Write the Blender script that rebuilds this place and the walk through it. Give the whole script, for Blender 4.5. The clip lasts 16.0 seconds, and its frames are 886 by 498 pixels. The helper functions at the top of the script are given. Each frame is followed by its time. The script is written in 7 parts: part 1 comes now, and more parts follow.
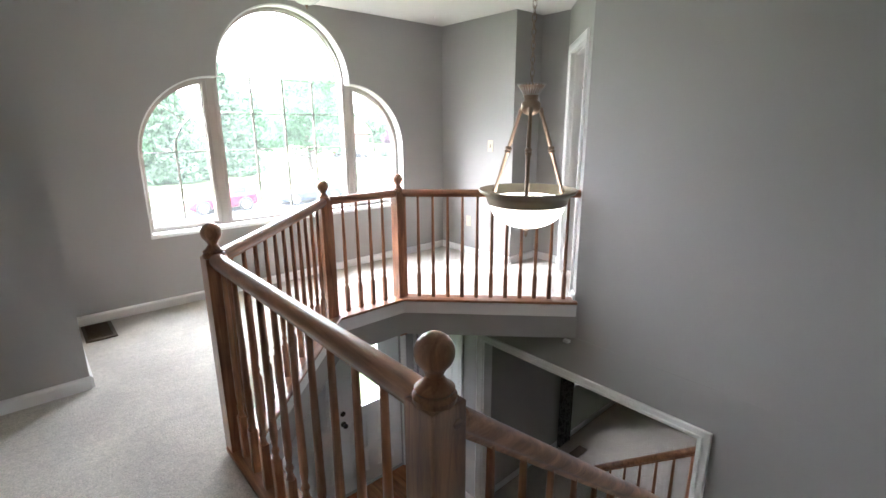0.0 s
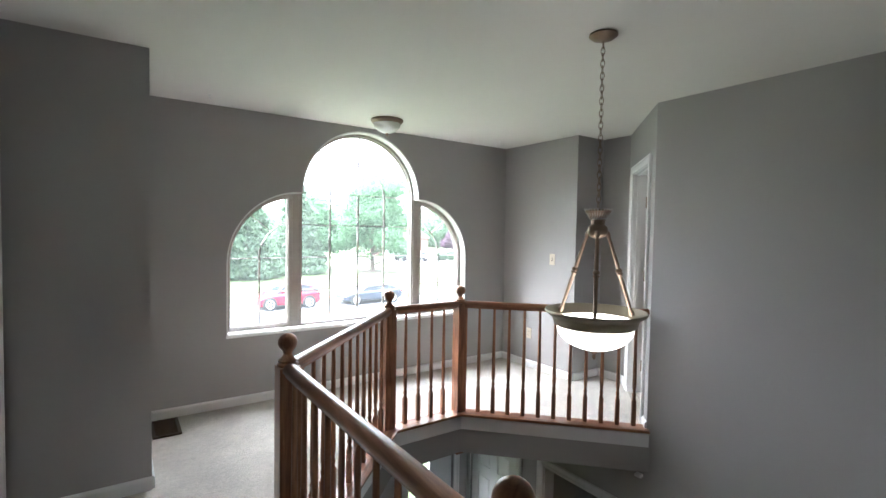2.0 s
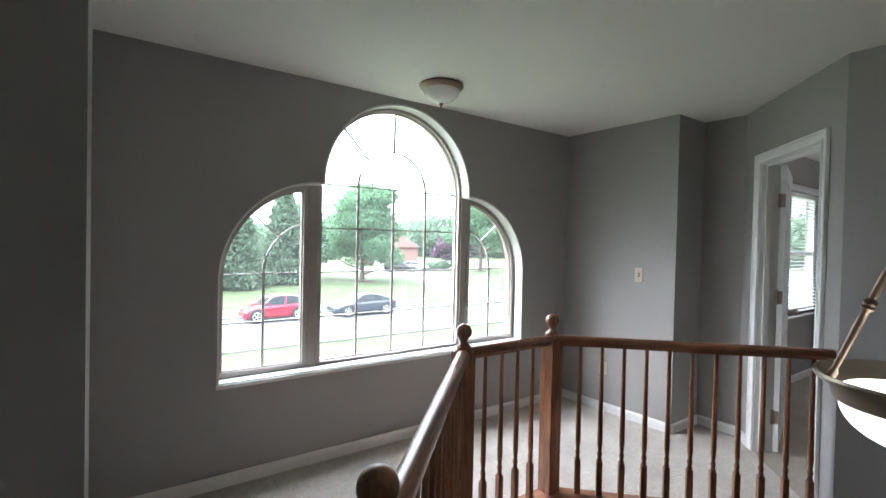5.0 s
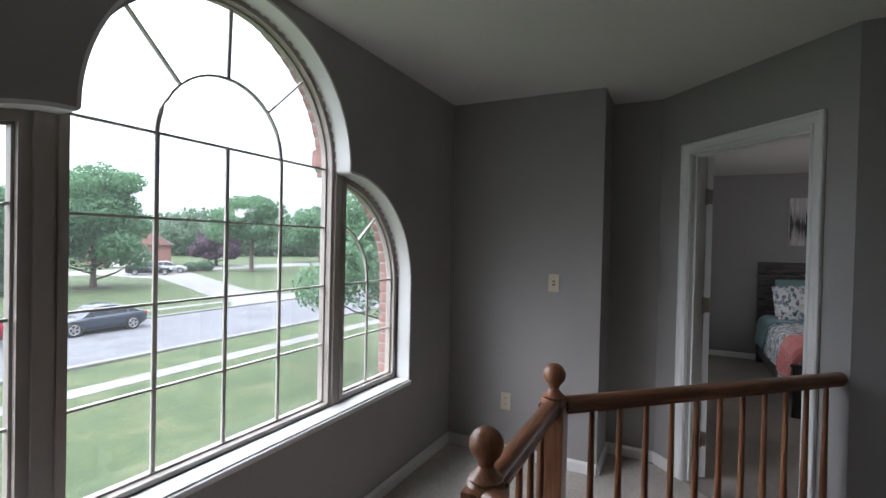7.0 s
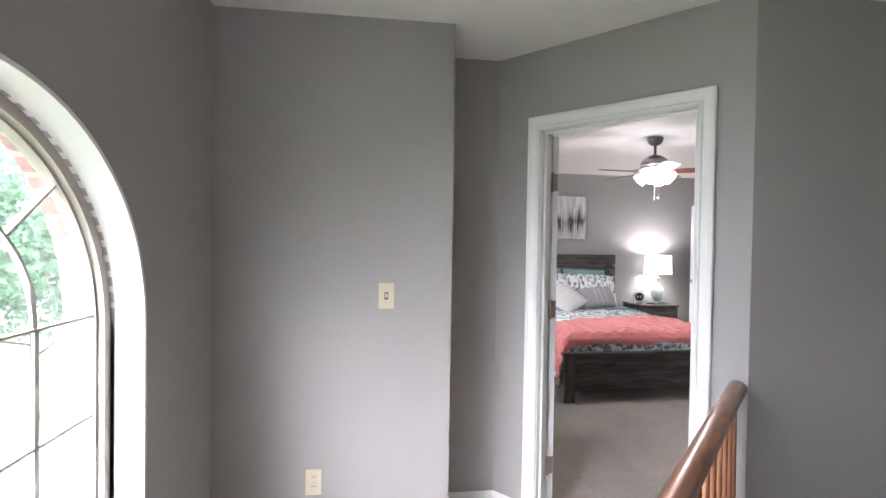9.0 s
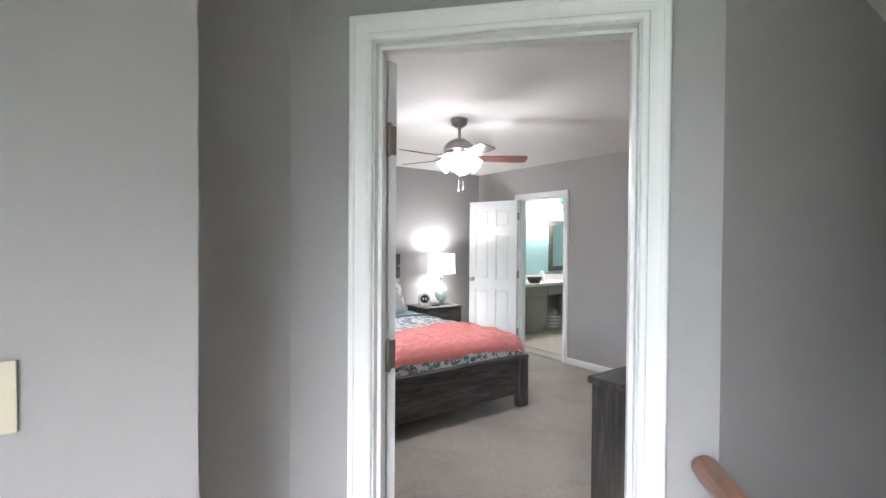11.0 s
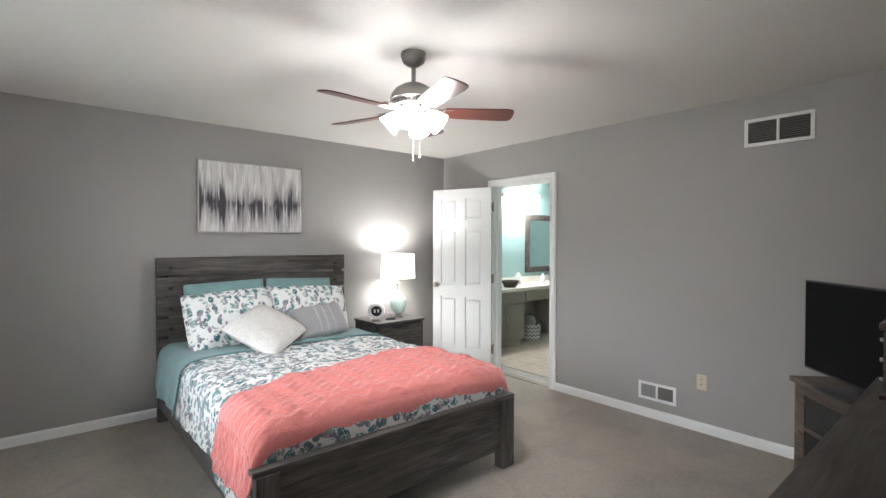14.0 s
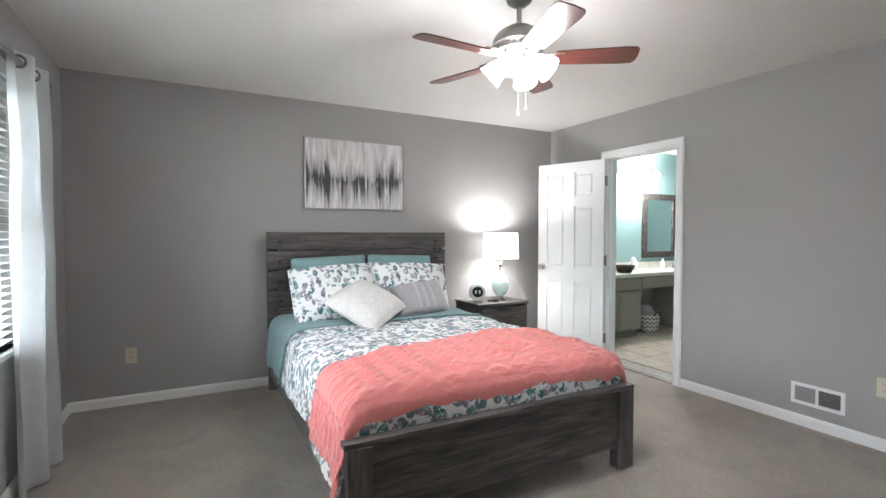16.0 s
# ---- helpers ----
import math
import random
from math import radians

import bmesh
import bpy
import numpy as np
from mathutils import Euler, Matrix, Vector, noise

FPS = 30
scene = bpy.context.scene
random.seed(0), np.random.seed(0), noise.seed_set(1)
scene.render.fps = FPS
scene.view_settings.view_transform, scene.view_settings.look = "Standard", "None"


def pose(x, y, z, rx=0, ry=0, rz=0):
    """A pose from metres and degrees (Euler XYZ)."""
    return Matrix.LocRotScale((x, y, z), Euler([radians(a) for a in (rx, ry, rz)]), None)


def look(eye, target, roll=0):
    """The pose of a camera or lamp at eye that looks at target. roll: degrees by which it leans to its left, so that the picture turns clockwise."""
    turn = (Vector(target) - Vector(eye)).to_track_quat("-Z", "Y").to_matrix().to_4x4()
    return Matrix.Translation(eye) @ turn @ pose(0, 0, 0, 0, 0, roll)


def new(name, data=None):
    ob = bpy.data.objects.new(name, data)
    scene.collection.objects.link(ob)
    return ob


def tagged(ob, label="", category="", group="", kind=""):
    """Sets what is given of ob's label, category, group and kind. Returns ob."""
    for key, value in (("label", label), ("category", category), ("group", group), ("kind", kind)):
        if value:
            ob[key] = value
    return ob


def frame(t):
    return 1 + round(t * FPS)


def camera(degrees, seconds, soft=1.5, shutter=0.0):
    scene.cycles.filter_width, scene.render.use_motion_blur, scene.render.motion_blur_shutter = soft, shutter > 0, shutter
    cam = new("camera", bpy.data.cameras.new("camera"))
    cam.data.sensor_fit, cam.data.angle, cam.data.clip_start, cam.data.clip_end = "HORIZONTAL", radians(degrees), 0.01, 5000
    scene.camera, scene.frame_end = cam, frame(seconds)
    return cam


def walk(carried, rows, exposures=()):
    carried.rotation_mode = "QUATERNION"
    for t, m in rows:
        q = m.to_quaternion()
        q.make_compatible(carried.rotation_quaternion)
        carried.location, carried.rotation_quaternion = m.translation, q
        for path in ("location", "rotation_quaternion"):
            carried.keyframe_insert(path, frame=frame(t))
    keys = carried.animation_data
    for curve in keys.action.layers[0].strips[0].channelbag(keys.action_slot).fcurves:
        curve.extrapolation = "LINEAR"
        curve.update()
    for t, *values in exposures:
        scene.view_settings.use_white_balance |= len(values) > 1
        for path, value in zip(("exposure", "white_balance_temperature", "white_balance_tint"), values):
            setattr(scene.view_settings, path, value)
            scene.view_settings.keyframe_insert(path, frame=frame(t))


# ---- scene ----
cam = camera(86.3, 16.0)
PATH = [
    (0, (1.631, 0.743, 1.407), (2.912, 2.194, 0.901), -0.3),
    (0.3, (1.618, 0.748, 1.421), (2.877, 2.245, 1.005), 0.2),
    (0.5, (1.605, 0.748, 1.447), (2.853, 2.266, 1.077), 0.7),
    (1, (1.606, 0.746, 1.462), (2.814, 2.32, 1.209), 0.9),
    (1.5, (1.587, 0.751, 1.46), (2.758, 2.366, 1.318), 0.9),
    (2, (1.57, 0.751, 1.476), (2.705, 2.397, 1.4), 1.0),
    (2.5, (1.56, 0.79, 1.458), (2.674, 2.451, 1.424), 1.0),
    (3, (1.581, 0.872, 1.479), (2.668, 2.55, 1.434), 1.3),
    (3.5, (1.582, 1.097, 1.438), (2.665, 2.778, 1.409), 1.3),
    (4, (1.618, 1.338, 1.438), (2.692, 3.025, 1.403), 1.2),
    (6.5, (2.06, 3.116, 1.446), (3.684, 4.282, 1.419), 1.3),
    (7, (2.21, 3.412, 1.447), (3.995, 4.312, 1.421), 1.3),
    (7.5, (2.392, 3.675, 1.454), (4.296, 4.286, 1.428), 1.2),
    (8, (2.594, 3.942, 1.455), (4.568, 4.262, 1.428), 1.1),
    (8.5, (2.864, 4.093, 1.446), (4.863, 4.128, 1.42), 0.8),
    (9, (3.159, 4.177, 1.45), (5.142, 3.918, 1.417), 0.9),
    (9.5, (3.442, 4.218, 1.451), (5.363, 3.66, 1.422), 0.5),
    (10, (3.743, 4.19, 1.451), (5.568, 3.373, 1.423), 0.5),
    (12.5, (4.893, 3.577, 1.458), (6.326, 2.182, 1.428), 0.1),
    (13, (5.034, 3.417, 1.459), (6.466, 2.017, 1.43), 0.1),
    (13.5, (5.142, 3.279, 1.45), (6.603, 1.913, 1.421), 0.1),
    (14, (5.227, 3.199, 1.426), (6.75, 1.904, 1.395), 0.1),
    (14.5, (5.312, 3.145, 1.385), (6.908, 1.94, 1.358), 0.1),
    (15, (5.383, 3.101, 1.352), (7.054, 2.002, 1.322), 0.0),
    (15.5, (5.403, 3.058, 1.317), (7.144, 2.073, 1.285), 0.0),
    (16, (5.431, 3.051, 1.293), (7.197, 2.115, 1.225), 0.1),
]
EXPOSURES = [
    (0.0, 1.9, 5850, 14), (0.5, 1.53, 5850, 13), (1.5, 1.3, 5750, 12), (3.0, 1.2, 5750, 12), (4.0, 0.95, 5750, 11), (6.3, -0.58, 5680, 14), (7.4, -0.98, 5800, 16), (8.0, -0.7, 5800, 17),
    (8.6, 0.50, 5850, 17), (9.2, 1.25, 5850, 19), (10.0, 1.35, 5800, 17), (12.5, 1.25, 5700, 11), (13.5, 1.25, 5950, 11), (16.0, 1.35, 5800, 11)]
walk(cam, [(t, look(eye, target, roll)) for t, eye, target, roll in PATH], EXPOSURES)

# ---- sky, sun and lamps ----
world = bpy.data.worlds.new("overcast_sky")
scene.world = world
world.use_nodes = True
_n, _l = world.node_tree.nodes, world.node_tree.links
_n.clear()
_sky = _n.new("ShaderNodeTexSky")
_sky.sky_type = "NISHITA"
_sky.sun_disc = False
_sky.sun_elevation, _sky.sun_rotation = radians(33), radians(306)
_sky.dust_density, _sky.air_density = 4.0, 1.0
_cloud = _n.new("ShaderNodeMix")
_cloud.data_type = "RGBA"
_cloud.inputs["Factor"].default_value = 0.65
# overcast: brighter overhead than at the horizon
_tc, _sep, _mr = _n.new("ShaderNodeTexCoord"), _n.new("ShaderNodeSeparateXYZ"), _n.new("ShaderNodeMapRange")
_mr.inputs["From Min"].default_value, _mr.inputs["From Max"].default_value = 0.0, 0.9
_mr.inputs["To Min"].default_value, _mr.inputs["To Max"].default_value = 25.0, 104.0
_l.new(_tc.outputs["Generated"], _sep.inputs[0])
_l.new(_sep.outputs["Z"], _mr.inputs["Value"])
_glow, _side, _gain = _n.new("ShaderNodeVectorMath"), _n.new("ShaderNodeMapRange"), _n.new("ShaderNodeMath")
_glow.operation, _gain.operation = "DOT_PRODUCT", "MULTIPLY"
_glow.inputs[1].default_value = (-0.68, 0.50, 0.545)      # the veiled sun brightens the cloud on its side
_side.inputs["From Min"].default_value, _side.inputs["From Max"].default_value = -0.5, 1.0
_side.inputs["To Min"].default_value, _side.inputs["To Max"].default_value = 0.40, 2.0
_l.new(_tc.outputs["Generated"], _glow.inputs[0])
_l.new(_glow.outputs["Value"], _side.inputs["Value"])
_l.new(_mr.outputs["Result"], _gain.inputs[0])
_l.new(_side.outputs["Result"], _gain.inputs[1])
_l.new(_gain.outputs[0], _cloud.inputs["B"])
_bg = _n.new("ShaderNodeBackground")
_bg.inputs["Strength"].default_value = 0.15
_wo = _n.new("ShaderNodeOutputWorld")
_l.new(_sky.outputs["Color"], _cloud.inputs["A"])
_l.new(_cloud.outputs["Result"], _bg.inputs["Color"])
_l.new(_bg.outputs["Background"], _wo.inputs["Surface"])

sun_data = bpy.data.lights.new("sun", "SUN")
sun_data.energy, sun_data.angle, sun_data.color = 1.5, radians(25), (1.0, 0.96, 0.9)
sun = new("sun", sun_data)
sun.matrix_world = look((-25.0, 23.4, 20.0), (0, 5, 0))


def lamp(name, kind, power, color, m, size=0.05):
    data = bpy.data.lights.new(name, kind)
    data.energy, data.color = power, color
    if kind == "POINT":
        data.shadow_soft_size = size
    ob = new(name, data)
    ob.matrix_world = m
    return ob


lamp("pendant_bulb", "POINT", 0.4, (1.0, 0.95, 0.88), pose(3.51, 2.24, 1.07), 0.06)
lamp("fan_bulb", "POINT", 11.5, (1.0, 0.935, 0.855), pose(7.286, 1.659, 1.92), 0.13)
lamp("table_bulb", "POINT", 13.5, (1.0, 0.94, 0.86), pose(9.385, 0.295, 1.212), 0.06)
lamp("vanity_bulb", "POINT", 38, (1.0, 0.93, 0.84), pose(9.75, -2.3, 2.0), 0.08)

# ---- materials ----
def shader(name, rough=0.6, metal=0.0):
    m = bpy.data.materials.new(name)
    m.use_nodes = True
    nt = m.node_tree
    b = nt.nodes["Principled BSDF"]
    b.inputs["Roughness"].default_value = rough
    b.inputs["Metallic"].default_value = metal
    return m, nt, b


def coords(nt, scale=(1, 1, 1)):
    tc = nt.nodes.new("ShaderNodeTexCoord")
    mp = nt.nodes.new("ShaderNodeMapping")
    mp.inputs["Scale"].default_value = scale
    nt.links.new(tc.outputs["Object"], mp.inputs["Vector"])
    return mp.outputs["Vector"]


def noise_tex(nt, vec, scale, detail=4.0, rough=0.55, distort=0.0):
    n = nt.nodes.new("ShaderNodeTexNoise")
    n.inputs["Scale"].default_value = scale
    n.inputs["Detail"].default_value = detail
    n.inputs["Roughness"].default_value = rough
    n.inputs["Distortion"].default_value = distort
    nt.links.new(vec, n.inputs["Vector"])
    return n.outputs["Fac"]


def ramp(nt, fac, stops):
    r = nt.nodes.new("ShaderNodeValToRGB")
    el = r.color_ramp.elements
    while len(el) < len(stops):
        el.new(0.5)
    for e, (p, c) in zip(el, stops):
        e.position, e.color = p, (*c, 1)
    nt.links.new(fac, r.inputs["Fac"])
    return r.outputs["Color"]


def blend(nt, a, b, fac, mode="MIX"):
    m = nt.nodes.new("ShaderNodeMix")
    m.data_type, m.blend_type = "RGBA", mode
    for key, v in (("A", a), ("B", b), ("Factor", fac)):
        if isinstance(v, (int, float)):
            m.inputs[key].default_value = v
        elif isinstance(v, tuple):
            m.inputs[key].default_value = (*v, 1)
        else:
            nt.links.new(v, m.inputs[key])
    return m.outputs["Result"]


def bump(nt, b, height, strength, distance=0.01):
    n = nt.nodes.new("ShaderNodeBump")
    n.inputs["Strength"].default_value = strength
    n.inputs["Distance"].default_value = distance
    nt.links.new(height, n.inputs["Height"])
    nt.links.new(n.outputs["Normal"], b.inputs["Normal"])


def dim(c, k):
    return tuple(v * k for v in c)


def painted(name, color, rough=0.6, grain=90.0, relief=0.12, vary=0.05, metal=0.0):
    """Paint or plastic or metal with a faint large-scale drift and a fine surface grain."""
    m, nt, b = shader(name, rough, metal)
    v = coords(nt)
    big = noise_tex(nt, v, 1.3, 3)
    fine = noise_tex(nt, v, grain, 3)
    c = ramp(nt, big, [(0.3, dim(color, 1 - vary)), (0.7, dim(color, 1 + vary))])
    c = blend(nt, c, dim(color, 1 - 2 * vary), ramp(nt, fine, [(0.55, (0, 0, 0)), (0.8, (0.5, 0.5, 0.5))]))
    nt.links.new(c, b.inputs["Base Color"])
    nt.links.new(ramp(nt, big, [(0.2, dim((rough,) * 3, 0.85)), (0.8, dim((rough,) * 3, 1.12))]), b.inputs["Roughness"])
    if relief:
        bump(nt, b, fine, relief, 0.003)
    return m


def wood(name, dark, light, axis="X", rough=0.4, scale=1.0, coat=0.0, relief=0.15):
    """Straight-grained wood, the grain along the given axis of the object."""
    m, nt, b = shader(name, rough)
    s = {"X": (1.2, 14, 14), "Y": (14, 1.2, 14), "Z": (14, 14, 1.2)}[axis]
    v = coords(nt, dim(s, scale))
    ob = nt.nodes.new("ShaderNodeObjectInfo")
    add = nt.nodes.new("ShaderNodeVectorMath")
    add.operation = "ADD"
    mul = nt.nodes.new("ShaderNodeMath")
    mul.operation = "MULTIPLY"
    mul.inputs[1].default_value = 37.0
    nt.links.new(ob.outputs["Random"], mul.inputs[0])
    nt.links.new(v, add.inputs[0])
    nt.links.new(mul.outputs[0], add.inputs[1])
    v = add.outputs[0]
    grain = noise_tex(nt, v, 2.2, 6, 0.65, 1.2)
    pores = noise_tex(nt, v, 9.0, 4, 0.7)
    c = ramp(nt, grain, [(0.3, dark), (0.52, tuple((a + q) / 2 for a, q in zip(dark, light))), (0.7, light)])
    broad = noise_tex(nt, v, 0.55, 3, 0.6, 2.0)
    c = blend(nt, c, ramp(nt, broad, [(0.35, (0.62, 0.61, 0.60)), (0.62, (1.16, 1.16, 1.15))]), 1.0, "MULTIPLY")
    c = blend(nt, c, dim(dark, 0.55), ramp(nt, pores, [(0.58, (0, 0, 0)), (0.75, (0.55, 0.55, 0.55))]))
    nt.links.new(c, b.inputs["Base Color"])
    b.inputs["Coat Weight"].default_value = coat
    b.inputs["Coat Roughness"].default_value = 0.2
    bump(nt, b, pores, relief, 0.002)
    return m


def carpet(name, color):
    m, nt, b = shader(name, 0.95)
    v = coords(nt)
    tuft = noise_tex(nt, v, 140, 3, 0.7)
    mid = noise_tex(nt, v, 34, 4, 0.65)
    tread = noise_tex(nt, v, 2.4, 4, 0.6, 0.6)
    c = ramp(nt, tuft, [(0.3, dim(color, 0.62)), (0.65, dim(color, 1.12))])
    c = blend(nt, c, ramp(nt, mid, [(0.35, (0.87, 0.87, 0.87)), (0.65, (1.06, 1.06, 1.06))]), 1.0, "MULTIPLY")
    c = blend(nt, c, ramp(nt, tread, [(0.35, (0.84, 0.84, 0.85)), (0.6, (1.04, 1.04, 1.03))]), 1.0, "MULTIPLY")
    nt.links.new(c, b.inputs["Base Color"])
    b.inputs["Sheen Weight"].default_value = 0.25
    hb = blend(nt, tuft, mid, 0.5)
    bump(nt, b, hb, 0.9, 0.018)
    return m


def glass_pane(name):
    m, nt, b = shader(name)
    nt.nodes.remove(b)
    out = nt.nodes["Material Output"]
    tr = nt.nodes.new("ShaderNodeBsdfTransparent")
    tr.inputs["Color"].default_value = (0.97, 0.98, 0.97, 1)
    gl = nt.nodes.new("ShaderNodeBsdfGlossy")
    gl.inputs["Roughness"].default_value = 0.02
    lw = nt.nodes.new("ShaderNodeLayerWeight")
    lw.inputs["Blend"].default_value = 0.12
    fr = nt.nodes.new("ShaderNodeMath")
    fr.operation = "MULTIPLY"
    fr.inputs[1].default_value = 0.45
    nt.links.new(lw.outputs["Facing"], fr.inputs[0])
    mx = nt.nodes.new("ShaderNodeMixShader")
    nt.links.new(fr.outputs[0], mx.inputs[0])
    nt.links.new(tr.outputs[0], mx.inputs[1])
    nt.links.new(gl.outputs[0], mx.inputs[2])
    # a weak translucent mix, put in as pale haze over the view outside
    haze, veil = nt.nodes.new("ShaderNodeBsdfTranslucent"), nt.nodes.new("ShaderNodeMixShader")
    haze.inputs["Color"].default_value = (0.88, 0.93, 0.92, 1)
    veil.inputs[0].default_value = 0.012
    nt.links.new(mx.outputs[0], veil.inputs[1])
    nt.links.new(haze.outputs[0], veil.inputs[2])
    nt.links.new(veil.outputs[0], out.inputs["Surface"])
    return m


def glowing(name, color, strength, base=(0.9, 0.9, 0.88), rough=0.35):
    m, nt, b = shader(name, rough)
    b.inputs["Base Color"].default_value = (*base, 1)
    b.inputs["Emission Color"].default_value = (*color, 1)
    b.inputs["Emission Strength"].default_value = strength
    return m


def mottled(name, stops, scale, rough=0.9, relief=0.4, dist=0.02, detail=6.0):
    """A natural surface: one noise through a colour ramp, with relief."""
    m, nt, b = shader(name, rough)
    v = coords(nt)
    f = noise_tex(nt, v, scale, detail, 0.6)
    g = noise_tex(nt, v, scale * 7.3, 4, 0.6)
    c = ramp(nt, f, stops)
    c = blend(nt, c, ramp(nt, g, [(0.3, (0.72, 0.72, 0.72)), (0.7, (1.15, 1.15, 1.15))]), 1.0, "MULTIPLY")
    nt.links.new(c, b.inputs["Base Color"])
    bump(nt, b, g, relief, dist)
    return m


def floral(name, size=1.0, sparse=0.24):
    """White cotton printed with scattered teal, grey and plum leaves and flowers."""
    m, nt, b = shader(name, 0.85)
    v = coords(nt)
    wob = nt.nodes.new("ShaderNodeTexNoise")
    wob.inputs["Scale"].default_value = 9.0
    nt.links.new(v, wob.inputs["Vector"])
    base = blend(nt, v, wob.outputs["Color"], 0.06)
    col = (0.8, 0.8, 0.79)
    for sc, rad, stretch, palette in ((15.0, 0.42, (1, 0.8, 1), [(0.0, (0.03, 0.14, 0.15)), (0.35, (0.10, 0.27, 0.28)), (0.6, (0.16, 0.15, 0.20)), (0.85, (0.32, 0.42, 0.43))]),
                                      (22.0, 0.38, (1.0, 0.5, 0.7), [(0.0, (0.22, 0.24, 0.28)), (0.4, (0.10, 0.12, 0.16)), (0.75, (0.30, 0.24, 0.30))]),
                                      (29.0, 0.36, (0.5, 1.0, 0.8), [(0.0, (0.16, 0.30, 0.30)), (0.5, (0.4, 0.44, 0.46)), (0.8, (0.12, 0.2, 0.22))])):
        mp = nt.nodes.new("ShaderNodeMapping")
        mp.inputs["Scale"].default_value = dim(stretch, size)
        mp.inputs["Rotation"].default_value = (0.3, 0.5, sc * 0.1)
        nt.links.new(base, mp.inputs["Vector"])
        vo = nt.nodes.new("ShaderNodeTexVoronoi")
        vo.inputs["Scale"].default_value = sc
        nt.links.new(mp.outputs["Vector"], vo.inputs["Vector"])
        sep = nt.nodes.new("ShaderNodeSeparateColor")
        nt.links.new(vo.outputs["Color"], sep.inputs["Color"])
        tint = ramp(nt, sep.outputs["Red"], palette)
        mask = ramp(nt, vo.outputs["Distance"], [(rad, (1, 1, 1)), (rad + 0.05, (0, 0, 0))])
        keep = ramp(nt, sep.outputs["Green"], [(sparse, (0, 0, 0)), (sparse + 0.04, (1, 1, 1))])
        petal = noise_tex(nt, base, sc * 3.0, 2)
        keep2 = ramp(nt, petal, [(0.38, (0, 0, 0)), (0.45, (1, 1, 1))])
        mk = blend(nt, blend(nt, mask, keep, 1.0, "MULTIPLY"), keep2, 1.0, "MULTIPLY")
        col = blend(nt, col, tint, mk)
    nt.links.new(col, b.inputs["Base Color"])
    bump(nt, b, noise_tex(nt, v, 18, 4), 0.5, 0.015)
    b.inputs["Sheen Weight"].default_value = 0.15
    return m


def cloth(name, color, rough=0.9, weave=160.0, folds=9.0, relief=0.4, sheen=0.2):
    m, nt, b = shader(name, rough)
    v = coords(nt)
    fine = noise_tex(nt, v, weave, 2, 0.7)
    fold = noise_tex(nt, v, folds, 4, 0.55, 0.4)
    c = ramp(nt, fine, [(0.3, dim(color, 0.86)), (0.7, dim(color, 1.06))])
    c = blend(nt, c, ramp(nt, fold, [(0.3, (0.92, 0.92, 0.92)), (0.7, (1.04, 1.04, 1.04))]), 1.0, "MULTIPLY")
    nt.links.new(c, b.inputs["Base Color"])
    b.inputs["Sheen Weight"].default_value = sheen
    bump(nt, b, blend(nt, fold, fine, 0.25), relief, 0.015)
    return m


WALL = painted("greige_wall_paint", (0.356, 0.343, 0.333), 0.55, 260, 0.10, 0.02)
CEIL = painted("ceiling_paint", (0.74, 0.722, 0.685), 0.8, 17, 0.6, 0.015)
TRIM = painted("white_trim_paint", (0.80, 0.80, 0.79), 0.35, 60, 0.05, 0.015)
DOORW = painted("white_door_paint", (0.80, 0.81, 0.81), 0.35, 60, 0.05, 0.012)
VINYL = painted("almond_vinyl", (0.42, 0.38, 0.345), 0.4, 60, 0.05, 0.03)
CARPET = carpet("beige_carpet", (0.66, 0.61, 0.545))
# browner than the loft carpet; its extra darkness stands for dimmer rooms
CARPETDIM = carpet("dim_taupe_carpet", (0.405, 0.35, 0.295))
OAKX = wood("oak_along_x", (0.20, 0.078, 0.038), (0.46, 0.215, 0.112), "X", 0.28, 1.0, 0.45)
OAKZ = wood("oak_upright", (0.20, 0.078, 0.038), (0.46, 0.215, 0.112), "Z", 0.28, 1.0, 0.45)
OAKFLOOR = wood("oak_floor", (0.26, 0.10, 0.04), (0.42, 0.19, 0.08), "Y", 0.25, 0.8, 0.3)
GREYX = wood("grey_wood_along_x", (0.024, 0.021, 0.020), (0.142, 0.127, 0.118), "X", 0.55, 1.0)
GREYY = wood("grey_wood_along_y", (0.024, 0.021, 0.020), (0.142, 0.127, 0.118), "Y", 0.55, 1.0)
GREYZ = wood("grey_wood_upright", (0.024, 0.021, 0.020), (0.142, 0.127, 0.118), "Z", 0.55, 1.0)
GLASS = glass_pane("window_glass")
BRICK = mottled("red_brick", [(0.3, (0.21, 0.10, 0.085)), (0.7, (0.36, 0.20, 0.17))], 9, 0.9, 0.5, 0.01)
MORTAR = mottled("mortar", [(0.3, (0.36, 0.34, 0.32)), (0.7, (0.5, 0.48, 0.45))], 20, 0.95, 0.5, 0.01)
BROWNY = wood("espresso_wood_along_y", (0.024, 0.020, 0.018), (0.105, 0.090, 0.080), "Y", 0.5, 1.0)
BROWNZ = wood("espresso_wood_upright", (0.024, 0.020, 0.018), (0.105, 0.090, 0.080), "Z", 0.5, 1.0)
TEALWALL = painted("teal_wall_paint", (0.25, 0.37, 0.36), 0.55, 260, 0.1, 0.02)
PLATE = painted("ivory_plastic", (0.62, 0.56, 0.43), 0.4, 60, 0.0, 0.01)
DARK = painted("dark_gap", (0.02, 0.02, 0.02), 0.8, 60, 0.0, 0.05)
STEEL = painted("brushed_nickel", (0.42, 0.40, 0.38), 0.32, 220, 0.08, 0.04, 1.0)
PEWTER = painted("dark_pewter", (0.30, 0.285, 0.27), 0.35, 120, 0.08, 0.08, 0.9)
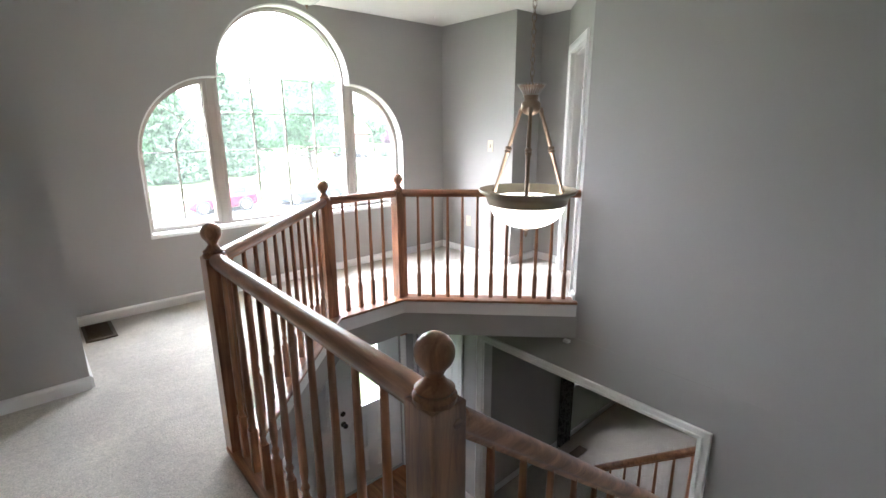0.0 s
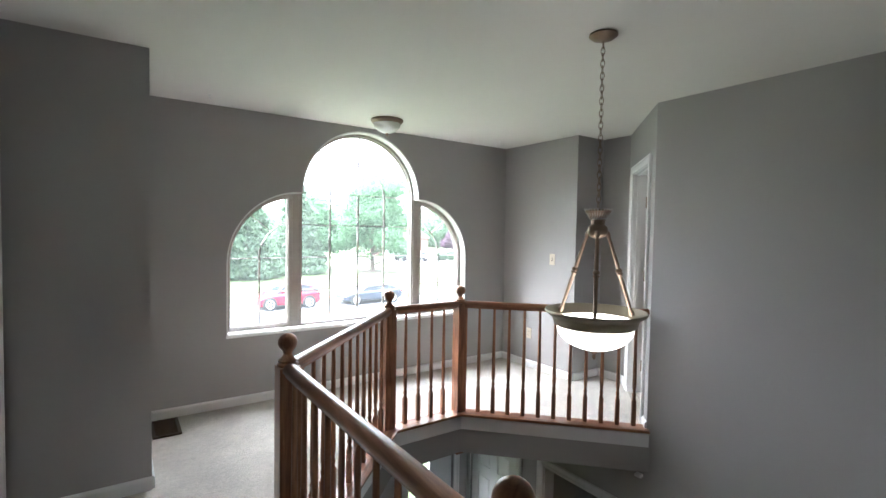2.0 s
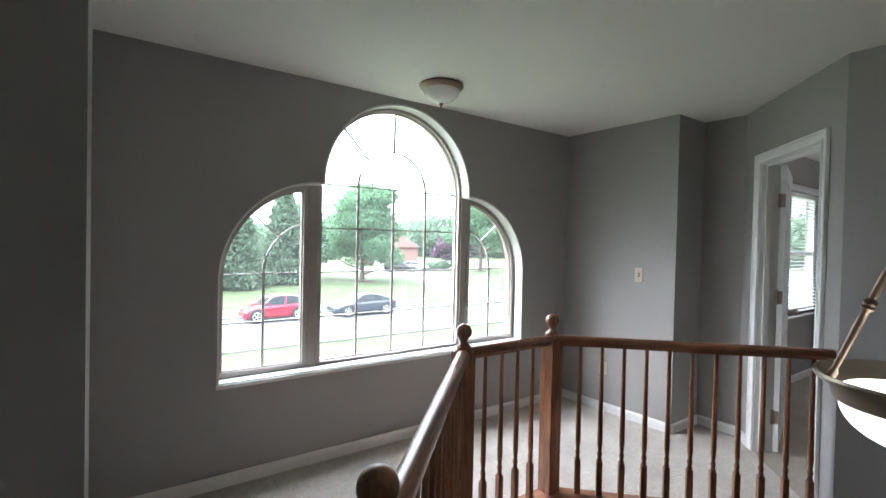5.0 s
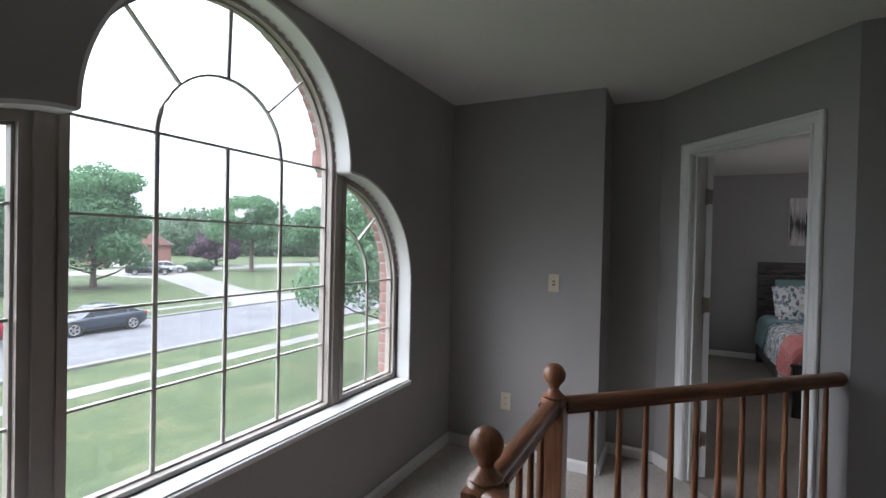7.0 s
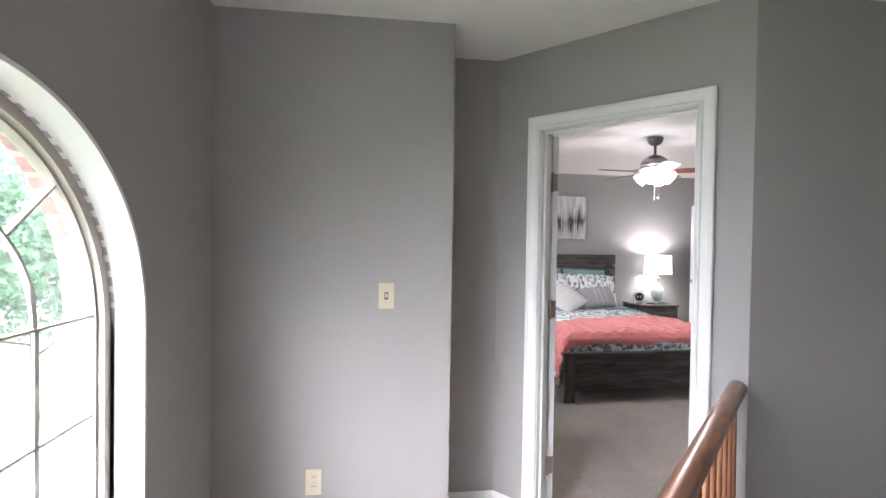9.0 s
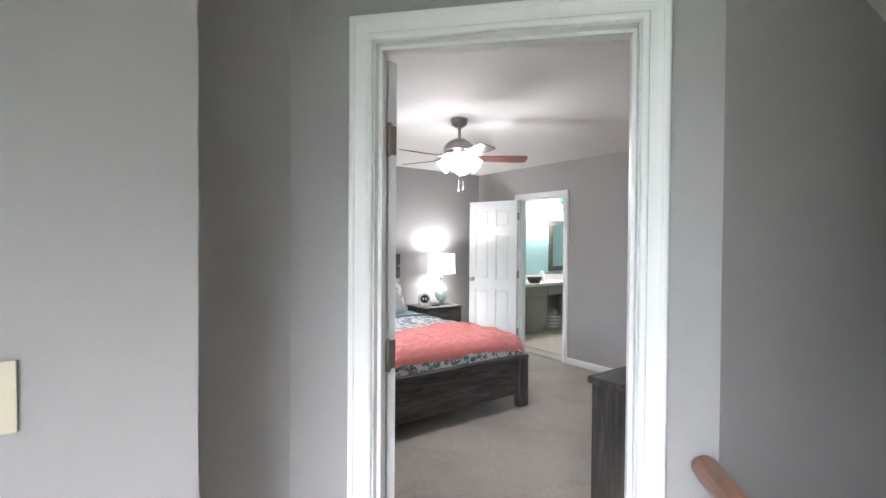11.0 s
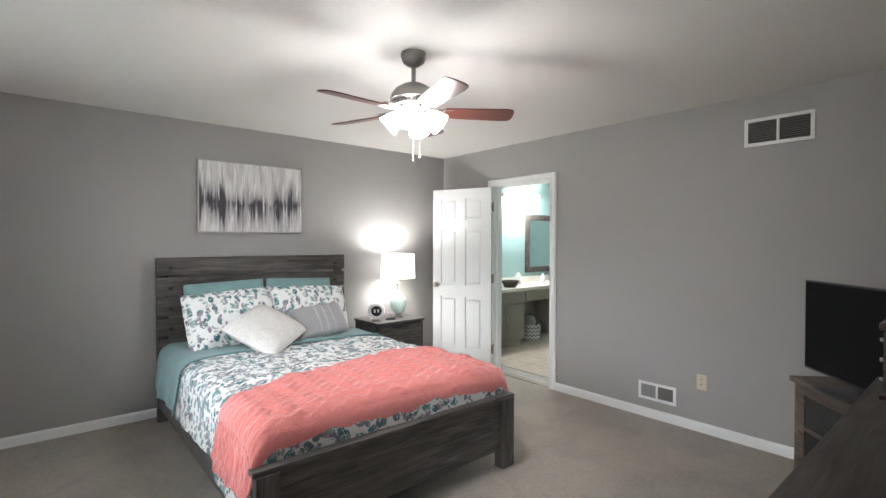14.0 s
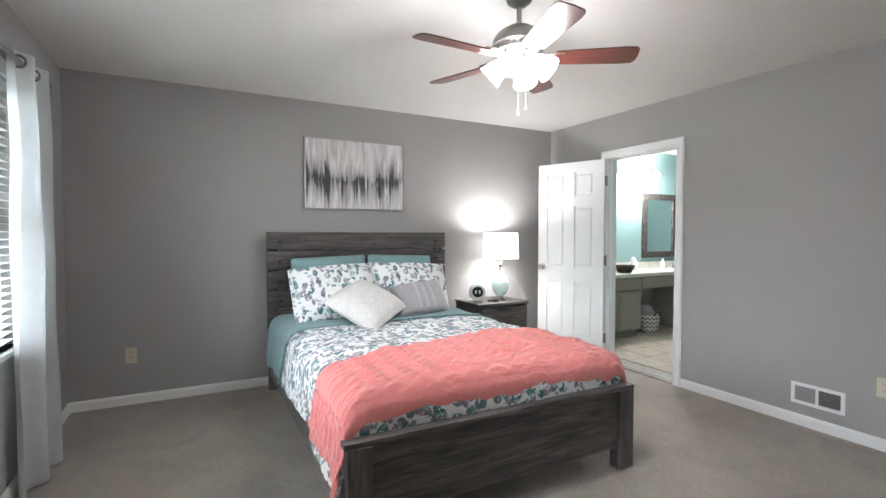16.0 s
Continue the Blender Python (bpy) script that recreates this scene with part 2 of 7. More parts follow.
BRONZE = painted("aged_bronze", (0.26, 0.19, 0.14), 0.4, 120, 0.15, 0.15, 0.85)
CORAL, nt, b = shader("coral_knit", 0.92)
_v = coords(nt)
stitch = nt.nodes.new("ShaderNodeTexWave")
for _k, _q in (("Scale", 15.0), ("Distortion", 5.0), ("Detail", 2.0), ("Detail Scale", 2.2)):
    stitch.inputs[_k].default_value = _q
nt.links.new(_v, stitch.inputs["Vector"])
fuzz = noise_tex(nt, _v, 260, 3, 0.7)
nt.links.new(ramp(nt, fuzz, [(0.3, (0.66, 0.200, 0.185)), (0.7, (0.80, 0.265, 0.240))]), b.inputs["Base Color"])
b.inputs["Sheen Weight"].default_value = 0.4
bump(nt, b, blend(nt, stitch.outputs["Fac"], fuzz, 0.3), 0.75, 0.006)
FLORAL = floral("floral_cotton", 1.25, 0.40)
FLORALD = floral("floral_duvet_cotton", 1.30, 0.20)
TEALCLOTH = cloth("dusty_teal_cotton", (0.20, 0.335, 0.34), 0.9, 200, 9, 0.4)

# ---- building blocks ----
def add_box(bm, lo, hi, bev=0.0, m=None, seg=2):
    r = bmesh.ops.create_cube(bm, size=1.0)
    vs = r["verts"]
    lo, hi = Vector(lo), Vector(hi)
    for v in vs:
        v.co = Vector(((v.co[i] + 0.5) * (hi[i] - lo[i]) + lo[i]) for i in range(3))
    if bev:
        es = list({e for v in vs for e in v.link_edges})
        out = bmesh.ops.bevel(bm, geom=es, offset=bev, segments=seg, profile=0.7, affect="EDGES", clamp_overlap=True)
        vs = list({v for f in out["faces"] for v in f.verts} | {v for v in vs if v.is_valid})
    if m is not None:
        bmesh.ops.transform(bm, matrix=m, verts=vs)
    return vs


def box(lo, hi, bev=0.0, m=None, seg=2):
    bm = bmesh.new()
    add_box(bm, lo, hi, bev, m, seg)
    return bm


def add_lathe(bm, prof, seg=24, m=None):
    """A turned shape: (radius, height) pairs round the z axis."""
    rings = []
    for r, z in prof:
        if r < 1e-5:
            rings.append([bm.verts.new((0, 0, z))])
        else:
            rings.append([bm.verts.new((r * math.cos(2 * math.pi * i / seg), r * math.sin(2 * math.pi * i / seg), z)) for i in range(seg)])
    for a, b in zip(rings, rings[1:]):
        for i in range(seg):
            j = (i + 1) % seg
            if len(a) == 1 and len(b) == 1:
                continue
            if len(a) == 1:
                f = bm.faces.new((a[0], b[j], b[i]))
            elif len(b) == 1:
                f = bm.faces.new((a[i], a[j], b[0]))
            else:
                f = bm.faces.new((a[i], a[j], b[j], b[i]))
            f.smooth = True
    vs = [v for ring in rings for v in ring]
    if m is not None:
        bmesh.ops.transform(bm, matrix=m, verts=vs)
    bmesh.ops.recalc_face_normals(bm, faces=list({f for v in vs for f in v.link_faces}))
    return vs


def lathe(prof, seg=24, m=None):
    bm = bmesh.new()
    add_lathe(bm, prof, seg, m)
    return bm


def add_sweep(bm, path, section, closed=False):
    """Sweeps a section, (side, up) pairs, along a path of points; up is z, or y where the path is upright."""
    path = [Vector(p) for p in path]
    rings = []
    n = len(path)
    for i, p in enumerate(path):
        a = path[(i - 1) % n] if closed or i > 0 else p
        b = path[(i + 1) % n] if closed or i < n - 1 else p
        t = (b - a).normalized()
        ref = Vector((0, 0, 1)) if abs(t.z) < 0.95 else Vector((0, 1, 0))
        side = t.cross(ref).normalized()
        up = side.cross(t).normalized()
        k = 1.0
        if 0 < i < n - 1 or closed:
            c = (p - a).normalized().dot((b - p).normalized())
            k = 1 / max(0.5, math.sqrt(max(0.0, (1 + c) / 2)))
        rings.append([bm.verts.new(p + side * (s * k) + up * u) for s, u in section])
    m = len(section)
    pairs = list(zip(rings, rings[1:])) + ([(rings[-1], rings[0])] if closed else [])
    for a, b in pairs:
        for i in range(m):
            j = (i + 1) % m
            bm.faces.new((a[i], a[j], b[j], b[i]))
    if not closed:
        bm.faces.new(rings[0])
        bm.faces.new(rings[-1])
    bmesh.ops.recalc_face_normals(bm, faces=bm.faces)


def sweep(path, section, closed=False, smooth=False):
    bm = bmesh.new()
    add_sweep(bm, path, section, closed)
    if smooth:
        for e in bm.edges:
            if len(e.link_faces) == 2 and e.calc_face_angle() > 0.75:
                e.smooth = False
        for f in bm.faces:
            f.smooth = True
    return bm


def circle(r, n=10, flat=1.0):
    return [(r * math.cos(2 * math.pi * i / n), flat * r * math.sin(2 * math.pi * i / n)) for i in range(n)]


def rect(w, h):
    return [(-w / 2, -h / 2), (w / 2, -h / 2), (w / 2, h / 2), (-w / 2, h / 2)]


def cut_sheet(outlines, depth, m):
    """A flat slab of that depth from outlines in a plane (the first the outside, the others holes), as a mesh in the pose m."""
    cu = bpy.data.curves.new("outline", "CURVE")
    cu.dimensions, cu.fill_mode, cu.extrude = "2D", "BOTH", depth / 2
    for pts in outlines:
        s = cu.splines.new("POLY")
        s.points.add(len(pts) - 1)
        for q, (u, v) in zip(s.points, pts):
            q.co = (u, v, 0, 1)
        s.use_cyclic_u = True
    ob = bpy.data.objects.new("outline", cu)
    me = bpy.data.meshes.new_from_object(ob)
    bpy.data.objects.remove(ob)
    bpy.data.curves.remove(cu)
    bm = bmesh.new()
    bm.from_mesh(me)
    bpy.data.meshes.remove(me)
    bmesh.ops.remove_doubles(bm, verts=bm.verts, dist=1e-5)
    bmesh.ops.translate(bm, verts=bm.verts, vec=(0, 0, -depth / 2))
    bmesh.ops.transform(bm, matrix=m, verts=bm.verts)
    bmesh.ops.recalc_face_normals(bm, faces=bm.faces)
    return bm


def thicken(bm, d):
    """Gives a sheet a thickness d along its own normals."""
    bmesh.ops.recalc_face_normals(bm, faces=bm.faces)
    bm.normal_update()
    old = list(bm.verts)
    faces = list(bm.faces)
    twin = {v: bm.verts.new(v.co - v.normal * d) for v in old}
    for f in faces:
        bm.faces.new([twin[v] for v in reversed(f.verts)]).smooth = True
    for e in [e for e in bm.edges if len(e.link_faces) == 1 and e.verts[0] in twin]:
        a, b = e.verts
        bm.faces.new((a, b, twin[b], twin[a]))
    bmesh.ops.recalc_face_normals(bm, faces=bm.faces)


def mesh_of(name, bm, material):
    me = bpy.data.meshes.new(name)
    for e in bm.edges:
        if len(e.link_faces) == 2 and e.calc_face_angle() > 0.8:
            e.smooth = False
    bm.to_mesh(me)
    bm.free()
    for mt in (material if isinstance(material, (list, tuple)) else (material,)):
        me.materials.append(mt)
    return me


def part(name, bm, material, parent, label="", m=None):
    ob = new(name, mesh_of(name, bm, material))
    ob.parent = parent
    if m is not None:
        ob.matrix_basis = m
    if label:
        ob["label"] = label
    return ob


def piece(name, me, parent, m):
    """A repeat of a part, on shared mesh data."""
    ob = new(name, me)
    ob.parent = parent
    ob.matrix_basis = m
    return ob


def thing(name, label, category, m=None, group=""):
    ob = new(name)
    ob.empty_display_size = 0.1
    if m is not None:
        ob.matrix_world = m
    return tagged(ob, label, category, group)


def solid(name, bm, material, label, category, group="", m=None):
    ob = new(name, mesh_of(name, bm, material))
    if m is not None:
        ob.matrix_world = m
    return tagged(ob, label, category, group)


def structure(name, bm, material, label="", category=""):
    ob = new(name, mesh_of(name, bm, material))
    return tagged(ob, label, category, "", "structure")


def upright(x0, y0, x1, y1):
    """The pose of a standing plane: u runs from the first point to the second, v is up, depth goes to the left of that line."""
    u = Vector((x1 - x0, y1 - y0, 0)).normalized()
    n = Vector((0, 0, 1)).cross(u)
    # local x = u, local y = up, local z = u x up
    return Matrix(((u.x, 0, -n.x, x0), (u.y, 0, -n.y, y0), (0, 1, 0, 0), (0, 0, 0, 1)))


def wall(name, x0, y0, x1, y1, z0, z1, thick, holes=(), material=None, label="", ):
    """A wall whose seen face runs from one point to the other; its thickness goes to the left of that line. Holes in (u, z)."""
    length = math.hypot(x1 - x0, y1 - y0)
    outline = [(0, z0), (length, z0), (length, z1), (0, z1)]
    bm = cut_sheet([outline, *holes], thick, upright(x0, y0, x1, y1))
    return structure(name, bm, material or WALL, label or "greige painted drywall wall", "wall")


def hole(u0, u1, z0, z1):
    return [(u0, z0), (u1, z0), (u1, z1), (u0, z1)]


# profile of a baseboard: (out from the wall, up)
BASE = [(0.0, 0.0), (0.014, 0.0), (0.014, 0.056), (0.012, 0.062), (0.008, 0.068), (0.004, 0.073), (0.0, 0.074)]


def baseboard(x0, y0, x1, y1, z=0.0):
    """Baseboard along a wall, on the right-hand side of the line."""
    d = Vector((x1 - x0, y1 - y0, 0)).normalized()
    r = Vector((d.y, -d.x, 0))
    bm = bmesh.new()
    ends = []
    for q in ((x0, y0), (x1, y1)):
        ends.append([bm.verts.new(Vector((q[0], q[1], z)) + r * (o + 0.002) + Vector((0, 0, u))) for o, u in BASE])
    for i in range(len(BASE)):
        j = (i + 1) % len(BASE)
        bm.faces.new((ends[0][i], ends[0][j], ends[1][j], ends[1][i]))
    bm.faces.new(ends[0])
    bm.faces.new(ends[1])
    bmesh.ops.recalc_face_normals(bm, faces=bm.faces)
    return structure("baseboard", bm, TRIM, "white painted wooden baseboard", "baseboard")

# ---- the house ----
H = 2.44          # ceiling height
LOW = -2.74       # lower floor
GROUND = -3.2
SOFFIT = -0.30
YW, YB = 4.90, 3.855          # front wall of the bay, front wall of the bedroom
XL, XR = 1.72, 5.304          # sides of the bay
XBIG = 4.83                   # tall wall beside the stairs
DS, DE = Vector((5.700, 3.545)), Vector((4.83, 2.745))   # diagonal wall with the bedroom door
XE, YS = 9.638, -0.565        # bedroom's bed wall and bathroom wall

# loft window: a tall arch between two quarter arches
WX0, WX1, WX2, WX3 = 2.298, 2.914, 4.125, 4.741
WZ0, WZS = 0.585, 1.797
WR = (WX2 - WX1) / 2
WC = (WX1 + WX2) / 2
QR = WX1 - WX0


def triple_arch(inset=0.0, n=20):
    """Outline of the whole opening in (x, z), drawn in by the inset."""
    i = inset
    pts = [(WX0 + i, WZ0 + i), (WX3 - i, WZ0 + i)]
    for k in range(n + 1):
        a = math.pi / 2 * k / n
        pts.append((WX2 + (WX3 - WX2 - i) * math.cos(a), WZS - QR + (QR - i) * math.sin(a)))
    for k in range(2 * n + 1):
        a = math.pi * k / (2 * n)
        pts.append((WC + (WR - i) * math.cos(a), WZS + (WR - i) * math.sin(a)))
    for k in range(n + 1):
        a = math.pi / 2 + math.pi / 2 * k / n
        pts.append((WX1 + (QR - i) * math.cos(a), WZS - QR + (QR - i) * math.sin(a)))
    out = []
    for p in pts:
        if not out or (abs(p[0] - out[-1][0]) + abs(p[1] - out[-1][1])) > 1e-4:
            out.append(p)
    return out


# front wall of the bay, upper and lower storey, with the front door
FD0, FD1 = 2.93, 4.62
arch_hole = [(x - XL, z) for x, z in triple_arch()]
wall("wall_north", XL, YW, XR, YW, LOW, H + 0.1, 0.155, [arch_hole, hole(FD0 - XL, FD1 - XL, LOW + 0.01, LOW + 2.06)], label="greige wall around the arched window")

# sides of the bay
wall("wall_bay_east", XR, YW, XR, YB, SOFFIT, H + 0.1, 0.12)
wall("wall_bay_west", XL, 3.93, XL, YW, SOFFIT, H + 0.1, 0.12)
wall("wall_recess", XR + 0.12, YB, DS.x, YB, SOFFIT, H + 0.1, 0.12)
wall("wall_recess_east", DS.x, YB, DS.x, DS.y, SOFFIT, H + 0.1, 0.12)

# diagonal wall with the bedroom doorway
DLEN = (DE - DS).length
DDIR = (DE - DS).normalized()
DNORM = Vector((-DDIR.y, DDIR.x))         # towards the bedroom
D0, D1 = 0.264, 0.980                     # doorway along the diagonal
wall("wall_diagonal", DS.x, DS.y, DE.x, DE.y, SOFFIT, H + 0.1, 0.112, [hole(D0 - 0.02, D1 + 0.02, 0.0, 2.06)], label="greige diagonal wall with the bedroom doorway")

# tall wall beside the stairs, with the cased opening below
wall("wall_stairwell", XBIG, 4.9, XBIG, 0.3, LOW, SOFFIT - 0.001, 0.12, [hole(4.9 - 3.76, 4.9 - 1.69, LOW + 0.01, -0.69), hole(4.9 - 4.85, 4.9 - 4.12, LOW + 0.01, -0.71)], label="tall greige stairwell wall with a cased opening")
wall("wall_stairwell_upper", XBIG, DE.y, XBIG, 0.3, SOFFIT, H + 0.1, 0.12, label="tall greige stairwell wall")
wall("wall_stairwell_south", XBIG, 0.3, 2.15, 0.3, LOW, H + 0.1, 0.12)
wall("wall_hall_south", 2.15, -1.6, 1.10, -1.6, LOW, H + 0.1, 0.12)
wall("wall_hall_east", 2.15, 0.3, 2.15, -1.6, LOW, H + 0.1, 0.12)
# hallway side: the wall that stands forward beside the bay, and the hall wall with a door
wall("wall_hall_end", 1.10, 3.81, XL, 3.81, LOW, H + 0.1, 0.12)
wall("wall_hall_west", 1.10, -1.6, 1.10, 3.81, SOFFIT, H + 0.1, 0.12, [hole(2.92 + 1.6, 3.68 + 1.6, 0.0, 2.05)])

# bedroom
BW0, BW1, BWZ0, BWZ1 = 6.75, 8.60, 0.72, 2.05
wall("wall_bedroom_north", 5.82, YB, XE, YB, -0.3, H + 0.1, 0.16, [hole(BW0 - 5.82, BW1 - 5.82, BWZ0, BWZ1)], label="greige bedroom wall with a window")
wall("wall_bedroom_east", XE, YB, XE, YS, -0.3, H + 0.1, 0.12, label="greige bedroom wall behind the bed")
BD0, BD1 = 8.050, 8.795
wall("wall_bedroom_south", XE, YS, 4.95, YS, -0.3, H + 0.1, 0.12, [hole(XE - BD1 - 0.019, XE - BD0 + 0.019, 0.0, 2.045)], label="greige bedroom wall with the bathroom doorway")
wall("wall_bedroom_west", 4.952, YS, 4.952, 2.62, -0.3, H + 0.1, 0.001, label="greige bedroom wall behind the dresser")

# bathroom
XV = 9.98
wall("wall_bath_east", XV, -0.69, XV, -4.2, -0.3, H + 0.1, 0.1, material=TEALWALL, label="teal painted bathroom wall")
wall("wall_bath_south", XV, -4.2, 7.2, -4.2, -0.3, H + 0.1, 0.1, material=TEALWALL, label="teal painted bathroom wall")
wall("wall_bath_west", 7.2, -4.2, 7.2, -0.69, -0.3, H + 0.1, 0.1, material=TEALWALL, label="teal painted bathroom wall")
structure("wall_bath_north", cut_sheet([[(7.2, 0), (XV, 0), (XV, H), (7.2, H)], hole(BD0 - 0.015, BD1 + 0.015, 0.0, 2.035)], 0.004, upright(0, -0.690, 1, -0.690)), TEALWALL, "teal painted bathroom wall", "wall")

# floors and ceilings
WELL = [(2.205, 0.3), (2.205, 2.71), (3.222, 3.735), (3.835, 3.735), (4.83, 2.715)]
loft = [(1.10, -1.6), (2.205, -1.6), *WELL, (DS.x - 0.05, DS.y - 0.10), (DS.x, YB), (XR, YB), (XR, YW), (XL, YW), (XL, 3.81), (1.10, 3.81)]
flat = Matrix.Identity(4)
structure("floor_loft", cut_sheet([loft], 0.02, pose(0, 0, 0)), CARPET, "light beige cut-pile carpet", "floor")
structure("ceiling_foyer", cut_sheet([[(x, y) for x, y in loft]], 0.27, pose(0, 0, -0.03)), WALL, "greige floor edge and soffit over the foyer", "ceiling")
bed_floor = [(DS.x - 0.03, DS.y - 0.03), (DE.x + 0.02, DE.y + 0.03), (4.95, 2.6), (4.95, YS), (XE, YS), (XE, YB), (5.82, YB), (5.82, DS.y)]
structure("floor_bedroom", cut_sheet([bed_floor], 0.02, pose(0, 0, 0.001)), CARPETDIM, "taupe-beige cut-pile bedroom carpet", "floor")
structure("floor_bathroom", cut_sheet([[(7.2, -4.2), (XV, -4.2), (XV, YS - 0.0), (7.2, YS - 0.0)]], 0.02, pose(0, 0, -0.004)), MORTAR, "beige grout bed of the bathroom floor", "floor")
structure("ceiling", box((-0.5, -4.4, H), (10.2, 5.0, H + 0.08)), CEIL, "white textured ceiling", "ceiling")
structure("floor_foyer", box((-0.5, -1.8, LOW - 0.1), (4.83, 5.0, LOW)), OAKFLOOR, "honey oak foyer floor", "floor")
structure("floor_dining", box((4.835, -1.8, LOW - 0.1), (9.8, 5.0, LOW + 0.004)), CARPETDIM, "grey carpet of the room below", "floor")
structure("ceiling_dining", box((4.95, -1.8, -0.32), (9.8, 3.83, -0.305)), CEIL, "white ceiling of the room below", "ceiling")
wall("wall_dining_north", 4.95, 3.83, 9.8, 3.83, LOW, -0.305, 0.12, [hole(1.75, 2.05, LOW + 0.75, LOW + 1.95)])
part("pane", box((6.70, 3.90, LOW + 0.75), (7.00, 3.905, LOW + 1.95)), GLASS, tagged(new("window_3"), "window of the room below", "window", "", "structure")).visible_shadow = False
wall("wall_dining_east", 9.8, 3.83, 9.8, -1.8, LOW, -0.305, 0.12)
wall("wall_dining_south", 9.8, -1.2, 4.95, -1.2, LOW, -0.305, 0.12)
# unseen, added to stop daylight leaking into the room below
wall("wall_dining_west", 4.95, -1.2, 4.95, 0.3, LOW, -0.305, 0.12)
wall("wall_foyer_west", 0.9, -1.6, 0.9, 4.9, LOW, SOFFIT, 0.12)
# unseen slabs and south wall, added to keep stray daylight out of the foyer
structure("ceiling_foyer_west", box((0.78, -1.72, SOFFIT), (0.979, 5.1, SOFFIT + 0.12)), CEIL, "unseen white slab keeping daylight out of the foyer", "ceiling")
structure("ceiling_foyer_corner", box((0.98, 3.935, SOFFIT), (XL - 0.13, 5.1, SOFFIT + 0.12)), CEIL, "unseen white slab keeping daylight out of the foyer", "ceiling")
wall("wall_foyer_south", 1.10, -1.6, 0.78, -1.6, LOW, SOFFIT, 0.12)
wall("wall_foyer_north", 0.9, YW, XL, YW, LOW, SOFFIT, 0.12)
structure("roof", box((-0.6, -4.6, H + 0.12), (10.4, 5.2, H + 0.3)), DARK, "roof deck", "roof")

# baseboards
for a in ((XL, YW, XR, YW), (XR, YW, XR, YB), (XR, YB, DS.x, YB), (DS.x, YB, DS.x, DS.y), (XL, 3.81, XL, YW), (1.10, 3.81, XL, 3.81),
          (1.10, -1.6, 1.10, 2.86), (XE, YB, XE, YS), (XE, YS, 8.862, YS), (7.975, YS, 4.95, YS), (5.82, YB, XE, YB), (4.955, YS, 4.955, 2.6)):
    baseboard(*a)
for u0, u1 in ((0.0, D0 - 0.065), (D1 + 0.065, DLEN)):
    a, b = DS + DDIR * u0, DS + DDIR * u1
    baseboard(a.x, a.y, b.x, b.y)
for a in ((4.95, 3.83, 9.8, 3.83), (9.8, 3.83, 9.8, -1.2), (XL, YW, FD0 - 0.07, YW), (XBIG, 4.9, XBIG, 4.87), (XBIG, 4.06, XBIG, 3.82)):
    baseboard(*a, LOW + 0.006)


# ---- door casings and doors ----
CAS = [(0.0, 0.0), (0.072, 0.0), (0.072, 0.015), (0.070, 0.0185), (0.066, 0.021), (0.061, 0.0215), (0.056, 0.0205), (0.053, 0.018), (0.052, 0.0155)]
CAS += [(0.052 - 0.032 * k / 8, 0.0155 - 0.0065 * math.sin(math.pi / 2 * k / 8)) for k in range(1, 9)]
CAS += [(0.0185, 0.0125), (0.016, 0.0142), (0.012, 0.0148), (0.007, 0.0142), (0.003, 0.0120), (0.0, 0.008)]


def casing(name, m, u0, u1, z0, z1, label="white painted door casing", width=0.072):
    """Mitred casing round an opening in a standing plane m; it stands out to the seen side."""
    path = [(u0, z0), (u0, z1), (u1, z1), (u1, z0)]
    k = width / 0.072
    bm = bmesh.new()
    rings = []
    dirs = [(-1, 0), (-1, 1), (1, 1), (1, 0)]
    for (u, z), (du, dz) in zip(path, dirs):
        rings.append([bm.verts.new(m @ Vector((u + du * o * k, z + dz * o * k, h + 0.002))) for o, h in CAS])
    for a, b in zip(rings, rings[1:]):
        for i in range(len(CAS)):
            j = (i + 1) % len(CAS)
            bm.faces.new((a[i], a[j], b[j], b[i]))
    bmesh.ops.recalc_face_normals(bm, faces=bm.faces)
    for f in bm.faces:
        f.smooth = True
    for e in bm.edges:
        if len(e.link_faces) == 2 and e.calc_face_angle() > 0.7:
            e.smooth = False
    bm.faces.new(rings[0])
    bm.faces.new(rings[-1])
    return structure(name, bm, TRIM, label, "casing")


def jamb(name, m, u0, u1, z0, z1, depth, stop=0.0):
    """Lining of an opening through a wall of that depth, with a door stop."""
    bm = bmesh.new()
    for lo, hi in (((u0 - 0.018, z0), (u0, z1)), ((u1, z0), (u1 + 0.018, z1)), ((u0 - 0.018, z1), (u1 + 0.018, z1 + 0.018))):
        add_box(bm, (lo[0], lo[1], -depth), (hi[0], hi[1], 0.0), 0.0, m)
    if stop:
        for lo, hi in (((u0, z0), (u0 + 0.012, z1 - 0.012)), ((u1 - 0.012, z0), (u1, z1 - 0.012)), ((u0, z1 - 0.012), (u1, z1))):
            add_box(bm, (lo[0], lo[1], -stop - 0.035), (hi[0], hi[1], -stop), 0.003, m)
    return structure(name, bm, TRIM, "white painted door jamb", "door jamb")


HINGE = painted("antique_nickel", (0.34, 0.29, 0.24), 0.38, 160, 0.08, 0.08, 0.9)


